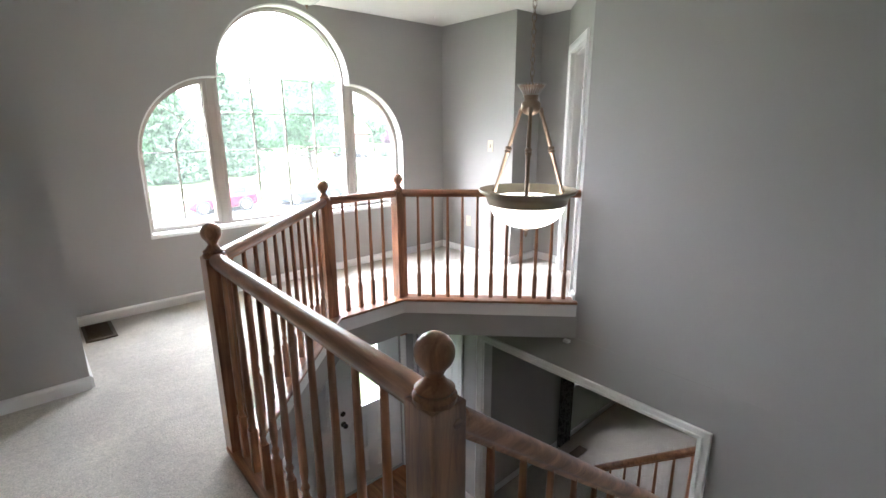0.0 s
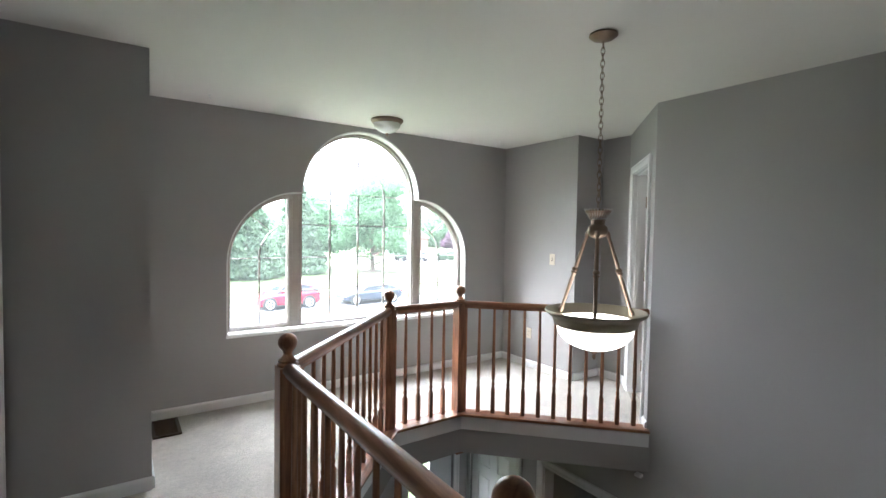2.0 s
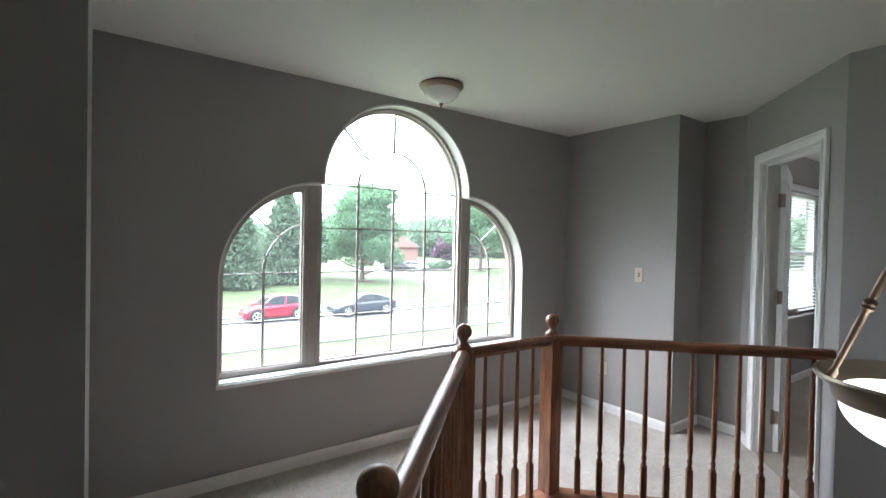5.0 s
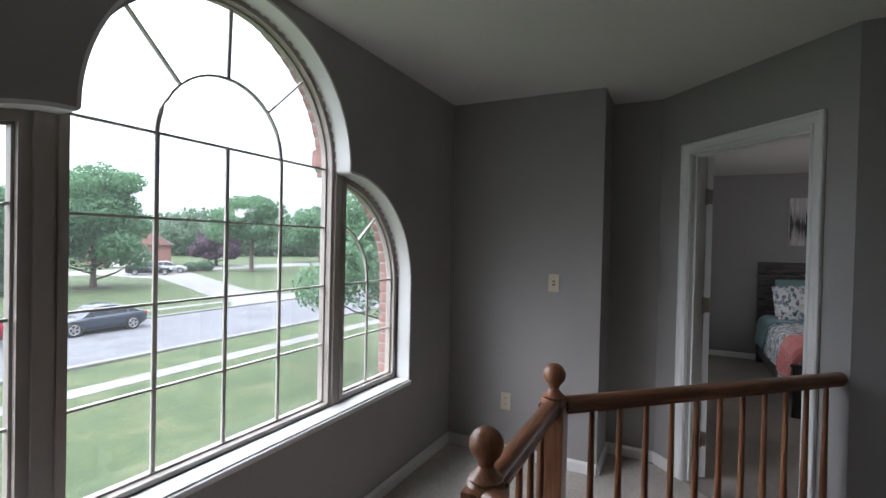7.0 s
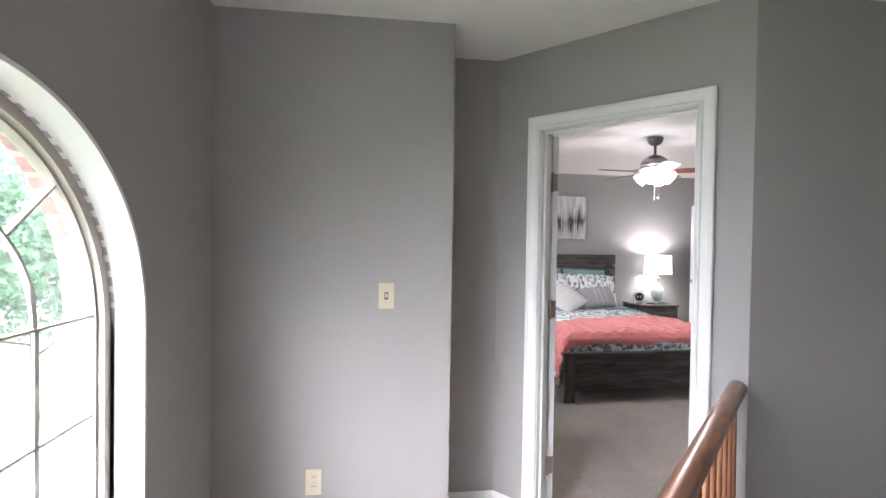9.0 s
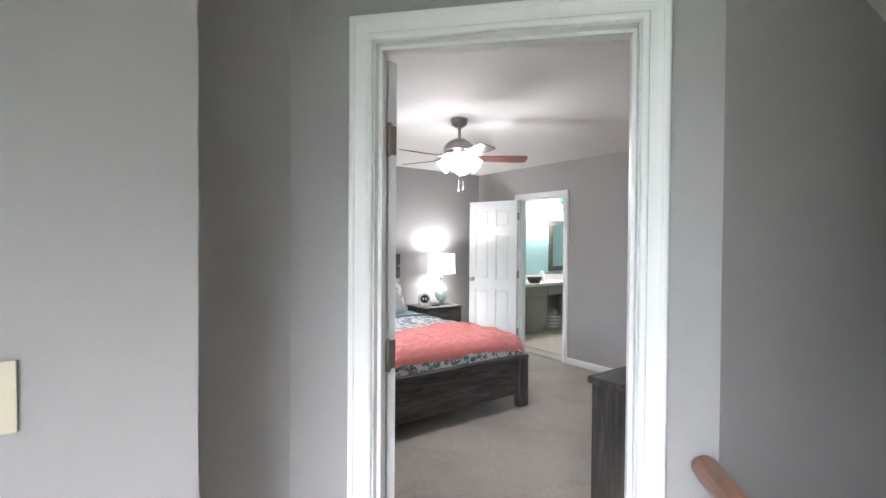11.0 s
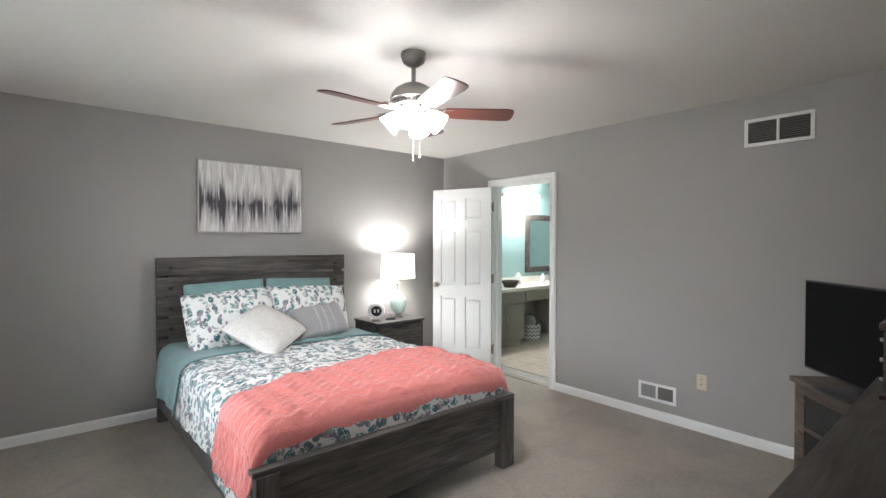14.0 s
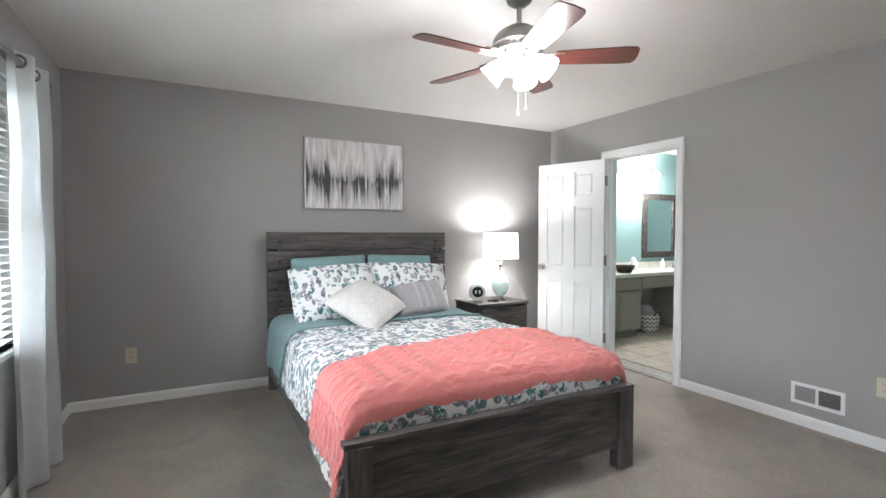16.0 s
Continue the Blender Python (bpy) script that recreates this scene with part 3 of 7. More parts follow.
def six_panel_door(name, w, h, label, m, knob_u=0.06, knob=True, hinge_zs=(), hinge_side=0.0, lite=False, knob_mat=None):
    """A moulded door w wide, hinged at its own origin and running along +x, 35 mm thick in y."""
    d = thing(name, label, "door", m)
    bm = bmesh.new()
    sx = 0.11 * w / 0.76
    pw = (w - 3 * sx) / 2
    rows = [(0.22, 0.80), (0.93, 1.56), (1.66, 1.90)]
    if lite:
        rows = [(0.18, 0.42), (0.5, 0.92)]
    us = sorted({0.0, w, sx, sx + pw, sx * 2 + pw, w - sx})
    holes = [hole(a, a + pw, z0, z1) for a in (sx, 2 * sx + pw) for z0, z1 in rows]
    if lite:
        holes.append(hole(w / 2 - 0.13, w / 2 + 0.13, 1.05, 1.88))
    sheet = cut_sheet([hole(0, w, 0.008, h), *holes], 0.035, Matrix(((1, 0, 0, 0), (0, 0, -1, 0), (0, 1, 0, 0), (0, 0, 0, 1))))
    part("slab", sheet, DOORW, d)
    for a in (sx, 2 * sx + pw):
        for z0, z1 in rows:
            pb = bmesh.new()
            add_box(pb, (a, 0.014, z0), (a + pw, 0.021, z1))
            for y0, y1 in ((0.003, 0.016), (0.019, 0.032)):
                add_box(pb, (a + 0.026, y0, z0 + 0.026), (a + pw - 0.026, y1, z1 - 0.026), 0.0095, None, 1)
            part("panel", pb, DOORW, d)
    if lite:
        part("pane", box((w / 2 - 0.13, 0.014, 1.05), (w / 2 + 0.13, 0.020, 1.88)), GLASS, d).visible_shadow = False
    if knob:
        for s in (-1, 1):
            y = 0.0 if s < 0 else 0.035
            part("knob", lathe([(0.0, 0.0), (0.032, 0.0), (0.032, 0.006), (0.012, 0.010), (0.011, 0.03), (0.026, 0.042), (0.029, 0.055), (0.022, 0.066), (0.0, 0.07)], 20,
                               pose(w - knob_u, y, 0.93, 90 if s < 0 else -90)), knob_mat or STEEL, d, "satin nickel round knob")
    for z in hinge_zs:
        hb = bmesh.new()
        add_lathe(hb, [(0.0, z - 0.054), (0.005, z - 0.051), (0.008, z - 0.046), (0.008, z + 0.046), (0.005, z + 0.051), (0.0, z + 0.054)], 12, pose(-0.006, hinge_side, 0))
        add_box(hb, (-0.003, min(0.003, hinge_side), z - 0.045), (0.001, max(0.032, hinge_side), z + 0.045))
        part("hinge", hb, HINGE, d, "antique nickel butt hinge")
    return d


# bedroom doorway in the diagonal wall
diag_m = upright(DS.x, DS.y, DE.x, DE.y)
casing("door_casing", diag_m, D0 - 0.004, D1 + 0.004, 0.0, 2.028, width=0.069)
jamb("door_jamb", diag_m, D0, D1, 0.0, 2.024, 0.112, 0.030)
back_m = diag_m @ Matrix.Translation((0, 0, -0.112)) @ Matrix.Diagonal((1, 1, -1, 1))
casing("door_casing_inside", back_m, D0 - 0.004, D1 + 0.004, 0.0, 2.028, width=0.069)
hinge_pt = DS + DDIR * (D0 + 0.004) + DNORM * 0.117
six_panel_door("bedroom_door", 0.712, 2.01, "white six-panel bedroom door standing wide open", pose(hinge_pt.x, hinge_pt.y, 0.006, 0, 0, 15) @ pose(0, -0.035, 0), hinge_zs=(0.25, 1.09, 1.765), hinge_side=0.038)

# bathroom doorway
bath_m = upright(XE, YS, 4.95, YS)
casing("door_casing", bath_m, XE - BD1 - 0.004, XE - BD0 + 0.004, 0.0, 2.024)
jamb("door_jamb", bath_m, XE - BD1 + 0.0, XE - BD0, 0.0, 2.02, 0.125, 0.045)
six_panel_door("bathroom_door", 0.738, 2.01, "white six-panel bathroom door folded back towards the wall", pose(BD1 - 0.004, YS + 0.028, 0.006, 0, 0, 19.0) @ pose(0, -0.0, 0),
               hinge_zs=(0.25, 1.02, 1.80), hinge_side=-0.004)
# hall door
hall_m = upright(1.10, -1.6, 1.10, 3.81)
casing("door_casing", hall_m, 2.92 + 1.6, 3.68 + 1.6, 0.0, 2.024)
jamb("door_jamb", hall_m, 2.938 + 1.6, 3.662 + 1.6, 0.0, 2.03, 0.12, 0.045)
six_panel_door("hall_door", 0.715, 2.02, "white six-panel hall door, closed", pose(1.045, 2.942, 0.004, 0, 0, 90))
# foyer doors and the cased opening below
casing("window_casing", upright(4.95, 3.83, 9.8, 3.83), 1.75, 2.05, LOW + 0.75, LOW + 1.95, "white painted window casing")
st_m = upright(XBIG, 4.9, XBIG, 0.3)
casing("opening_casing", st_m, 4.9 - 3.76, 4.9 - 1.69, LOW, -0.69, "white painted casing of a wide opening")
jamb("opening_jamb", st_m, 4.9 - 3.742, 4.9 - 1.708, LOW, -0.708, 0.12)
casing("closet_casing", st_m, 4.9 - 4.85, 4.9 - 4.12, LOW, -0.71)
six_panel_door("closet_door", 0.728, 2.02, "white six-panel closet door in the foyer, closed", pose(XBIG + 0.02, 4.849, LOW + 0.006, 0, 0, -90))
fr_m = upright(XL, YW, XR, YW)
casing("front_door_casing", fr_m, FD0 - XL, FD1 - XL, LOW, LOW + 2.06)
IRON = painted("black_iron", (0.03, 0.028, 0.026), 0.4, 90, 0.1, 0.1, 0.6)
six_panel_door("front_door", 0.84, 2.05, "white panelled fixed leaf beside the front door", pose(2.935, 4.93, LOW + 0.004), knob=False)
fd = six_panel_door("front_door", 0.84, 2.05, "white panelled front door with a glass light and black knob", pose(4.615, 4.966, LOW + 0.004, 0, 0, 180), lite=True, knob_mat=IRON)
part("deadbolt", lathe([(0, 0), (0.03, 0), (0.03, 0.012), (0.02, 0.02), (0, 0.02)], 16, pose(0.78, 0.035, 1.06, -90)), IRON, fd, "black deadbolt")

# ---- stairs down from the loft ----
stairs = thing("staircase", "carpeted staircase with oak rail going down to the foyer", "staircase")
for k in range(8):
    x = 2.20 + 0.235 * k
    part("tread", box((x, 0.30, -0.19 * (k + 1) - 0.19), (x + 0.26, 1.33, -0.19 * (k + 1)), 0.012), CARPET, stairs)
part("landing", box((2.2 + 0.235 * 8, 0.30, -1.52 - 0.25), (XBIG, 1.36, -1.52)), CARPET, stairs)
for k in range(6):
    y = 1.36 + 0.25 * k
    part("tread", box((3.9, y, LOW), (XBIG - 0.02, y + 0.26, -1.52 - 0.19 * (k + 0.45)), 0.012), CARPET, stairs)

# ---- balustrade round the well ----
NEWELS = [(2.150, 1.357), (2.155, 2.733), (3.198, 3.790), (3.850, 3.795)]
RAIL_END = (4.850, 2.775)
_right = [(0.020, 0.0), (0.0205, 0.007), (0.023, 0.012), (0.028, 0.0155), (0.031, 0.019)] + [(0.0325 * math.cos(a), 0.029 + 0.028 * math.sin(a)) for a in [-0.1 + (math.pi / 2 + 0.02) * k / 9 for k in range(10)]]
HANDRAIL = _right + [(-x, z) for x, z in reversed(_right)]


def newel(x, y, turn=0.0, foot=-0.32):
    n = thing("newel_post", "square honey-oak newel post with a turned ball top", "newel post", pose(x, y, -0.004, 0, 0, turn), "newel posts")
    part("post", box((-0.043, -0.043, foot), (0.043, 0.043, 0.905), 0.004), OAKZ, n)
    ball = [(0.0, 0.9), (0.043, 0.901), (0.044, 0.915), (0.036, 0.922), (0.040, 0.930), (0.026, 0.940), (0.017, 0.955), (0.020, 0.964)]
    for k in range(1, 13):
        a = math.pi * (0.16 + 0.84 * k / 12)
        ball.append((max(0.0, 0.0395 * math.sin(a)), 1.003 - 0.0395 * math.cos(a)))
    part("finial", lathe(ball, 28), OAKZ, n, "turned oak ball finial")
    return n


for i, (x, y) in enumerate(NEWELS):
    post = newel(x, y, 0.0, -0.32 if i else -0.6)
    if i == 0:
        part("screw_plug", lathe([(0, 0), (0.011, 0), (0.010, 0.0015), (0, 0.002)], 16, pose(0.02, -0.0432, 0.862, 90)), OAKX, post, "round oak screw plug")


def baluster_mesh(z0, z1):
    bm = bmesh.new()
    add_box(bm, (-0.016, -0.016, z0), (0.016, 0.016, z0 + 0.20), 0.003, None, 1)
    add_lathe(bm, [(0.0155, z0 + 0.199), (0.010, z0 + 0.222), (0.0145, z0 + 0.236), (0.0145, z0 + 0.244), (0.0095, z0 + 0.256), (0.0145, z0 + 0.30),
                   (0.0145, z0 + 0.34), (0.012, z0 + 0.55), (0.0095, z1)], 12)
    return mesh_of("baluster", bm, OAKZ)


BALUSTER = baluster_mesh(0.02, 0.87)


def balustrade(a, b, n, first, step, end_wall=False):
    """A run of handrail, shoe board and balusters between two posts."""
    a, b = Vector(a), Vector(b)
    d = b - a
    L = d.length
    yaw = math.degrees(math.atan2(d.y, d.x))
    t = thing("balustrade", "honey-oak handrail with slim turned balusters", "railing", pose(a.x, a.y, 0, 0, 0, yaw), "railing round the stairwell")
    e = L if end_wall else L - 0.04
    part("handrail", sweep([(0.04, 0, 0.862), (e, 0, 0.862)], HANDRAIL, False, True), OAKX, t)
    part("shoe_board", box((-0.02, -0.085, 0.002), (L + 0.02, 0.05, 0.022), 0.006), OAKX, t, "oak landing board under the balusters")
    for k in range(n):
        piece("baluster", BALUSTER, t, pose(first + step * k, 0, 0))
    return t


balustrade(NEWELS[0], NEWELS[1], 10, 0.175, 0.1225)
balustrade(NEWELS[1], NEWELS[2], 11, 0.127, 0.1185)
balustrade(NEWELS[2], NEWELS[3], 4, 0.145, 0.1160)
balustrade(NEWELS[3], RAIL_END, 11, 0.158, 0.1187, True)

# white trim below the landing board
fascia = sweep([(2.195, 0.3, -0.06), (2.195, 2.714, -0.06), (3.218, 3.745, -0.06), (3.839, 3.745, -0.06), (4.826, 2.727, -0.06)], [(-0.012, -0.05), (0.012, -0.05), (0.016, 0.05), (-0.012, 0.05)])
structure("trim", fascia, TRIM, "white painted trim board round the stairwell", "trim")

# stair rail going down
sr = thing("stair_rail", "sloping honey-oak stair handrail with balusters", "railing")
part("handrail", sweep([(2.19, 1.357, 0.81), (4.05, 1.357, -0.70)], HANDRAIL, False, True), OAKX, sr)
BAL2 = baluster_mesh(0.0, 0.80)
for k in range(14):
    x = 2.30 + 0.118 * k
    piece("baluster", BAL2, sr, pose(x, 1.345, 0.81 - 0.812 * (x - 2.19) - 0.79))
lr = thing("stair_rail", "lower honey-oak stair handrail by the opening", "railing")
part("handrail", sweep([(4.90, 1.45, -0.66), (4.90, 2.50, -1.52)], HANDRAIL, False, True), OAKX, lr)
for k in range(8):
    y = 1.5 + 0.12 * k
    piece("baluster", BAL2, lr, pose(4.90, y, -0.66 - 0.82 * (y - 1.45) - 0.79))
newel_low = thing("newel_post", "square honey-oak newel post of the lower stairs", "newel post", pose(4.06, 1.357, 0), "newel posts")
part("post", box((-0.043, -0.043, -1.6), (0.043, 0.043, -0.60), 0.004), OAKZ, newel_low)

# ---- arched loft window ----
win = tagged(new("window_1"), "triple arched almond vinyl window with white grilles", "window", "", "structure")
vert = Matrix(((1, 0, 0, 0), (0, 0, -1, 0), (0, 1, 0, 0), (0, 0, 0, 1)))   # (x, z) outlines stood up, depth towards +y


def stand(y):
    return Matrix.Translation((0, y, 0)) @ vert


def quarter(x_in, x_out, zc, r, inset, edge=0.045, n=18):
    """Outline of a side light: straight inner edge, set off by the mullion, quarter arch to the outside."""
    s = 1 if x_out > x_in else -1
    i = inset
    pts = [(x_in + s * (i + edge), WZ0 + i), (x_out - s * i, WZ0 + i)]
    top = math.acos((i + edge) / (r - i))
    for k in range(n + 1):
        a = top * k / n
        pts.append((x_in + s * (r - i) * math.cos(a), zc + (r - i) * math.sin(a)))
    return pts


def tall(inset, n=36):
    i = inset
    pts = [(WX1 + i, WZ0 + i), (WX2 - i, WZ0 + i)]
    for k in range(n + 1):
        a = math.pi * k / n
        pts.append((WC + (WR - i) * math.cos(a), WZS + (WR - i) * math.sin(a)))
    return pts


ZQ = WZS - QR
YT, YQ = YW + 0.142, YW + 0.130      # glass of the tall light and of the side lights


def left_light(i):
    return quarter(WX1, WX0, ZQ, QR, i)


def right_light(i):
    return [(2 * WC - x, z) for x, z in left_light(i)][::-1]


# frames: an outer stop bead, the deep vinyl frame and a slim glazing bead for each light
for fn, y, wide in ((left_light, YQ, 0.043), (tall, YT, 0.032), (right_light, YQ, 0.043)):
    part("stop_bead", cut_sheet([fn(0.0), fn(0.012)], 0.07, stand(YW + 0.088)), VINYL, win)
    part("window_frame", cut_sheet([fn(0.012), fn(wide)], 0.060, stand(YW + 0.100)), VINYL, win)
    part("bead", cut_sheet([fn(wide), fn(wide + 0.008)], 0.03, stand(y - 0.010)), VINYL, win)
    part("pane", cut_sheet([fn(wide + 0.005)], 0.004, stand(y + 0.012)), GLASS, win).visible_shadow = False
for x in (WX1, WX2):
    s_ = -1 if x < WC else 1
    part("mullion", box((min(x, x + s_ * 0.045), YW + 0.094, WZ0), (max(x, x + s_ * 0.045), YT + 0.045, WZS), 0.003), VINYL, win)

# grilles
GB = rect(0.016, 0.008)
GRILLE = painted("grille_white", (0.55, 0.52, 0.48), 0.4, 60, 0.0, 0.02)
yg = YT + 0.004
yq = YQ + 0.004
gx = [WC - 0.294, WC - 0.009, WC + 0.276]
gz = [0.914, 1.212, 1.510, 1.806]


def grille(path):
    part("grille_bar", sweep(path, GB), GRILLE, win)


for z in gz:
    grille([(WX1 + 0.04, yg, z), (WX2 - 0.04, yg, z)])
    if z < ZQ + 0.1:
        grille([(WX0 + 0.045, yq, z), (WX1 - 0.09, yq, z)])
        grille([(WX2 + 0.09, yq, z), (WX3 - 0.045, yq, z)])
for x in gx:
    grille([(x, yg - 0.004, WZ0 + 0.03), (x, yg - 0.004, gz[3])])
ri = 0.285


def arc(cx, cz, r, a0, a1, n=20):
    return [(cx + r * math.cos(radians(a0 + (a1 - a0) * k / n)), yg, cz + r * math.sin(radians(a0 + (a1 - a0) * k / n))) for k in range(n + 1)]


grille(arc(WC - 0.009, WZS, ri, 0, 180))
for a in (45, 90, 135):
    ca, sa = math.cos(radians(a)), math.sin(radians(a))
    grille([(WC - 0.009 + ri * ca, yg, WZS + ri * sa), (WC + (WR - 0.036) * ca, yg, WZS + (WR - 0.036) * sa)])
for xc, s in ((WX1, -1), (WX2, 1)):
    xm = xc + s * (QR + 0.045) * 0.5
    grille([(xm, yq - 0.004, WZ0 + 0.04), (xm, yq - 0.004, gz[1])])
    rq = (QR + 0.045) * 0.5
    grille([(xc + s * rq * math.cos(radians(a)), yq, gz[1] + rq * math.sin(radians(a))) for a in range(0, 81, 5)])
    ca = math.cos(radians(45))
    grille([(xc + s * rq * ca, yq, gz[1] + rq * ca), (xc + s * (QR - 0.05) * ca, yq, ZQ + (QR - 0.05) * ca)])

# white return of the opening and the sill
ret = cut_sheet([triple_arch(0.0), triple_arch(0.012)], 0.15, stand(YW + 0.001))
part("reveal", ret, TRIM, win, "white painted window reveal")
part("window_sill", box((WX0 - 0.004, YW - 0.012, WZ0 - 0.020), (WX3 + 0.004, YT - 0.02, WZ0 + 0.004), 0.005), TRIM, win, "white painted window sill")

# ---- lamps and fittings of the loft ----
OPAL = glowing("lit_opal_glass", (1.0, 0.93, 0.80), 1.8)
OPALOFF = painted("opal_glass_unlit", (0.72, 0.71, 0.68), 0.25, 40, 0.0, 0.02)
PX, PY = 3.515, 2.235
OLIVE = painted("antique_brass", (0.40, 0.35, 0.27), 0.42, 120, 0.15, 0.12, 0.85)
pend = thing("pendant_lamp", "bronze bowl pendant lamp with lit opal glass on a chain", "pendant lamp", pose(PX, PY, 0))
part("canopy", lathe([(0, H), (0.066, H), (0.068, H - 0.008), (0.05, H - 0.022), (0.02, H - 0.03), (0.0, H - 0.032)], 28), BRONZE, pend)
part("hub", lathe([(0.0, 1.60), (0.061, 1.594), (0.063, 1.586), (0.048, 1.565), (0.034, 1.54), (0.032, 1.52), (0.046, 1.508), (0.048, 1.48), (0.036, 1.462), (0.016, 1.452), (0.0, 1.45)], 28), BRONZE, pend, "turned bronze hub with a fluted cup")
cup = bmesh.new()
for k in range(26):
    q = Matrix.Rotation(2 * math.pi * k / 26, 4, "Z")
    add_sweep(cup, [q @ Vector((0.036, 0, 1.545)), q @ Vector((0.046, 0.005, 1.567)), q @ Vector((0.065, 0.010, 1.597))], circle(0.0036, 6))
part("flutes", cup, STEEL, pend, "pale fluted cup")
lk = bmesh.new()
nlinks = 27
for k in range(nlinks):
    z = 1.60 + (H - 0.035 - 1.60) * (k + 0.5) / nlinks
    ring = [(0.0095 * math.cos(a), 0.0, 0.021 * math.sin(a)) for a in [2 * math.pi * i / 12 for i in range(12)]]
    rot = Matrix.Translation((0, 0, z)) @ Matrix.Rotation(radians(90 * (k % 2) + 20), 4, "Z")
    sub = bmesh.new()
    add_sweep(sub, ring, circle(0.0019, 6), True)
    bmesh.ops.transform(sub, matrix=rot, verts=sub.verts)
    me_tmp = bpy.data.meshes.new("link")
    sub.to_mesh(me_tmp)
    sub.free()
    lk.from_mesh(me_tmp)
    bpy.data.meshes.remove(me_tmp)
part("chain", lk, BRONZE, pend, "dark bronze link chain")
for a in (97, 217, 337):
    ca, sa = math.cos(radians(a)), math.sin(radians(a))
    rod = bmesh.new()
    p0, p1 = Vector((0.05 * ca, 0.05 * sa, 1.49)), Vector((0.202 * ca, 0.202 * sa, 1.069))
    axis = (p1 - p0).to_track_quat("Z", "Y").to_matrix().to_4x4()
    L = (p1 - p0).length
    add_lathe(rod, [(0.0, 0), (0.010, 0.004), (0.0125, 0.02), (0.0085, 0.035), (0.0105, L * 0.42), (0.0075, L * 0.44), (0.016, L * 0.455), (0.0175, L * 0.475), (0.012, L * 0.49),
                    (0.0175, L * 0.505), (0.010, L * 0.53), (0.0105, L * 0.6), (0.0085, L * 0.94), (0.014, L * 0.965), (0.012, L), (0, L)], 12, Matrix.Translation(p0) @ axis)
    part("arm", rod, BRONZE, pend, "turned bronze rod with a knuckle")
part("rim", lathe([(0.183, 1.046), (0.190, 1.056), (0.204, 1.067), (0.226, 1.082), (0.236, 1.097), (0.243, 1.098), (0.245, 1.090), (0.236, 1.079), (0.216, 1.068), (0.206, 1.058), (0.203, 1.046), (0.200, 1.032), (0.192, 1.021), (0.187, 1.020), (0.183, 1.046)], 64), OLIVE, pend, "wide bronze rim with a stepped edge")
bowl = [(0.182, 1.050)] + [(0.184 * math.cos(a), 1.018 - 0.118 * math.sin(a)) for a in [math.pi / 2 * i / 14 for i in range(15)]]
bowl[-1] = (0.0, bowl[-1][1])
bowl += [(0.012, bowl[-1][1] + 0.005)] + [(r - 0.005, z + 0.004) for r, z in reversed(bowl[:-1])]
part("bowl", lathe(bowl, 48), OPAL, pend, "glowing white opal glass bowl")
part("stem", lathe([(0.0, 1.455), (0.0085, 1.45), (0.0085, 1.29), (0.013, 1.28), (0.013, 1.262), (0.0075, 1.25), (0.0075, 0.90), (0.0, 0.895)], 14), BRONZE, pend, "dark bronze centre stem")
part("finial", lathe([(0, 0.895), (0.014, 0.893), (0.016, 0.884), (0.007, 0.876), (0.010, 0.866), (0.004, 0.852), (0, 0.85)], 16), BRONZE, pend)

fl = thing("ceiling_light", "flush ceiling light with a bronze pan and frosted glass, off", "ceiling light", pose(3.520, 4.475, 0))
part("pan", lathe([(0, H), (0.138, H), (0.143, H - 0.012), (0.13, H - 0.03), (0.12, H - 0.036), (0, H - 0.036)], 40), BRONZE, fl)
gl = [(0.118 * math.cos(a), H - 0.034 - 0.085 * math.sin(a)) for a in [math.pi / 2 * i / 12 for i in range(13)]]
gl[-1] = (0.0, gl[-1][1])
part("glass_bowl", lathe(gl, 40), OPALOFF, fl, "frosted white glass bowl")
part("finial", lathe([(0, H - 0.117), (0.012, H - 0.118), (0.013, H - 0.126), (0.005, H - 0.135), (0.007, H - 0.144), (0, H - 0.15)], 14), BRONZE, fl)


def wall_plate(name, label, m, kind):
    """A plate on a wall; local x along the wall, y up, z out of the wall."""
    t = thing(name, label, kind, m)
    part("plate", box((-0.035, -0.058, 0.0), (0.035, 0.058, 0.006), 0.003), PLATE, t)
    if kind == "switch":
        part("toggle", box((-0.005, -0.008, 0.004), (0.005, 0.010, 0.016), 0.002), PLATE, t)
        part("slot", box((-0.008, -0.016, 0.005), (0.008, 0.016, 0.0068)), DARK, t)
    else:
        for s in (-1, 1):
            rc = part("receptacle", box((-0.017, s * 0.02 - 0.014, 0.004), (0.017, s * 0.02 + 0.014, 0.0075), 0.004), PLATE, t)
            for q in (-0.006, 0.006):
                part("slot", box((q - 0.0012, s * 0.02 - 0.002, 0.007), (q + 0.0012, s * 0.02 + 0.008, 0.0082)), DARK, rc)
    for yy in ((-0.03, 0.03) if kind == "switch" else (0.0,)):
        part("screw", lathe([(0, 0.0), (0.0035, 0.0), (0.003, 0.0075), (0, 0.008)], 8, pose(0, yy, 0)), STEEL, t)
    return t


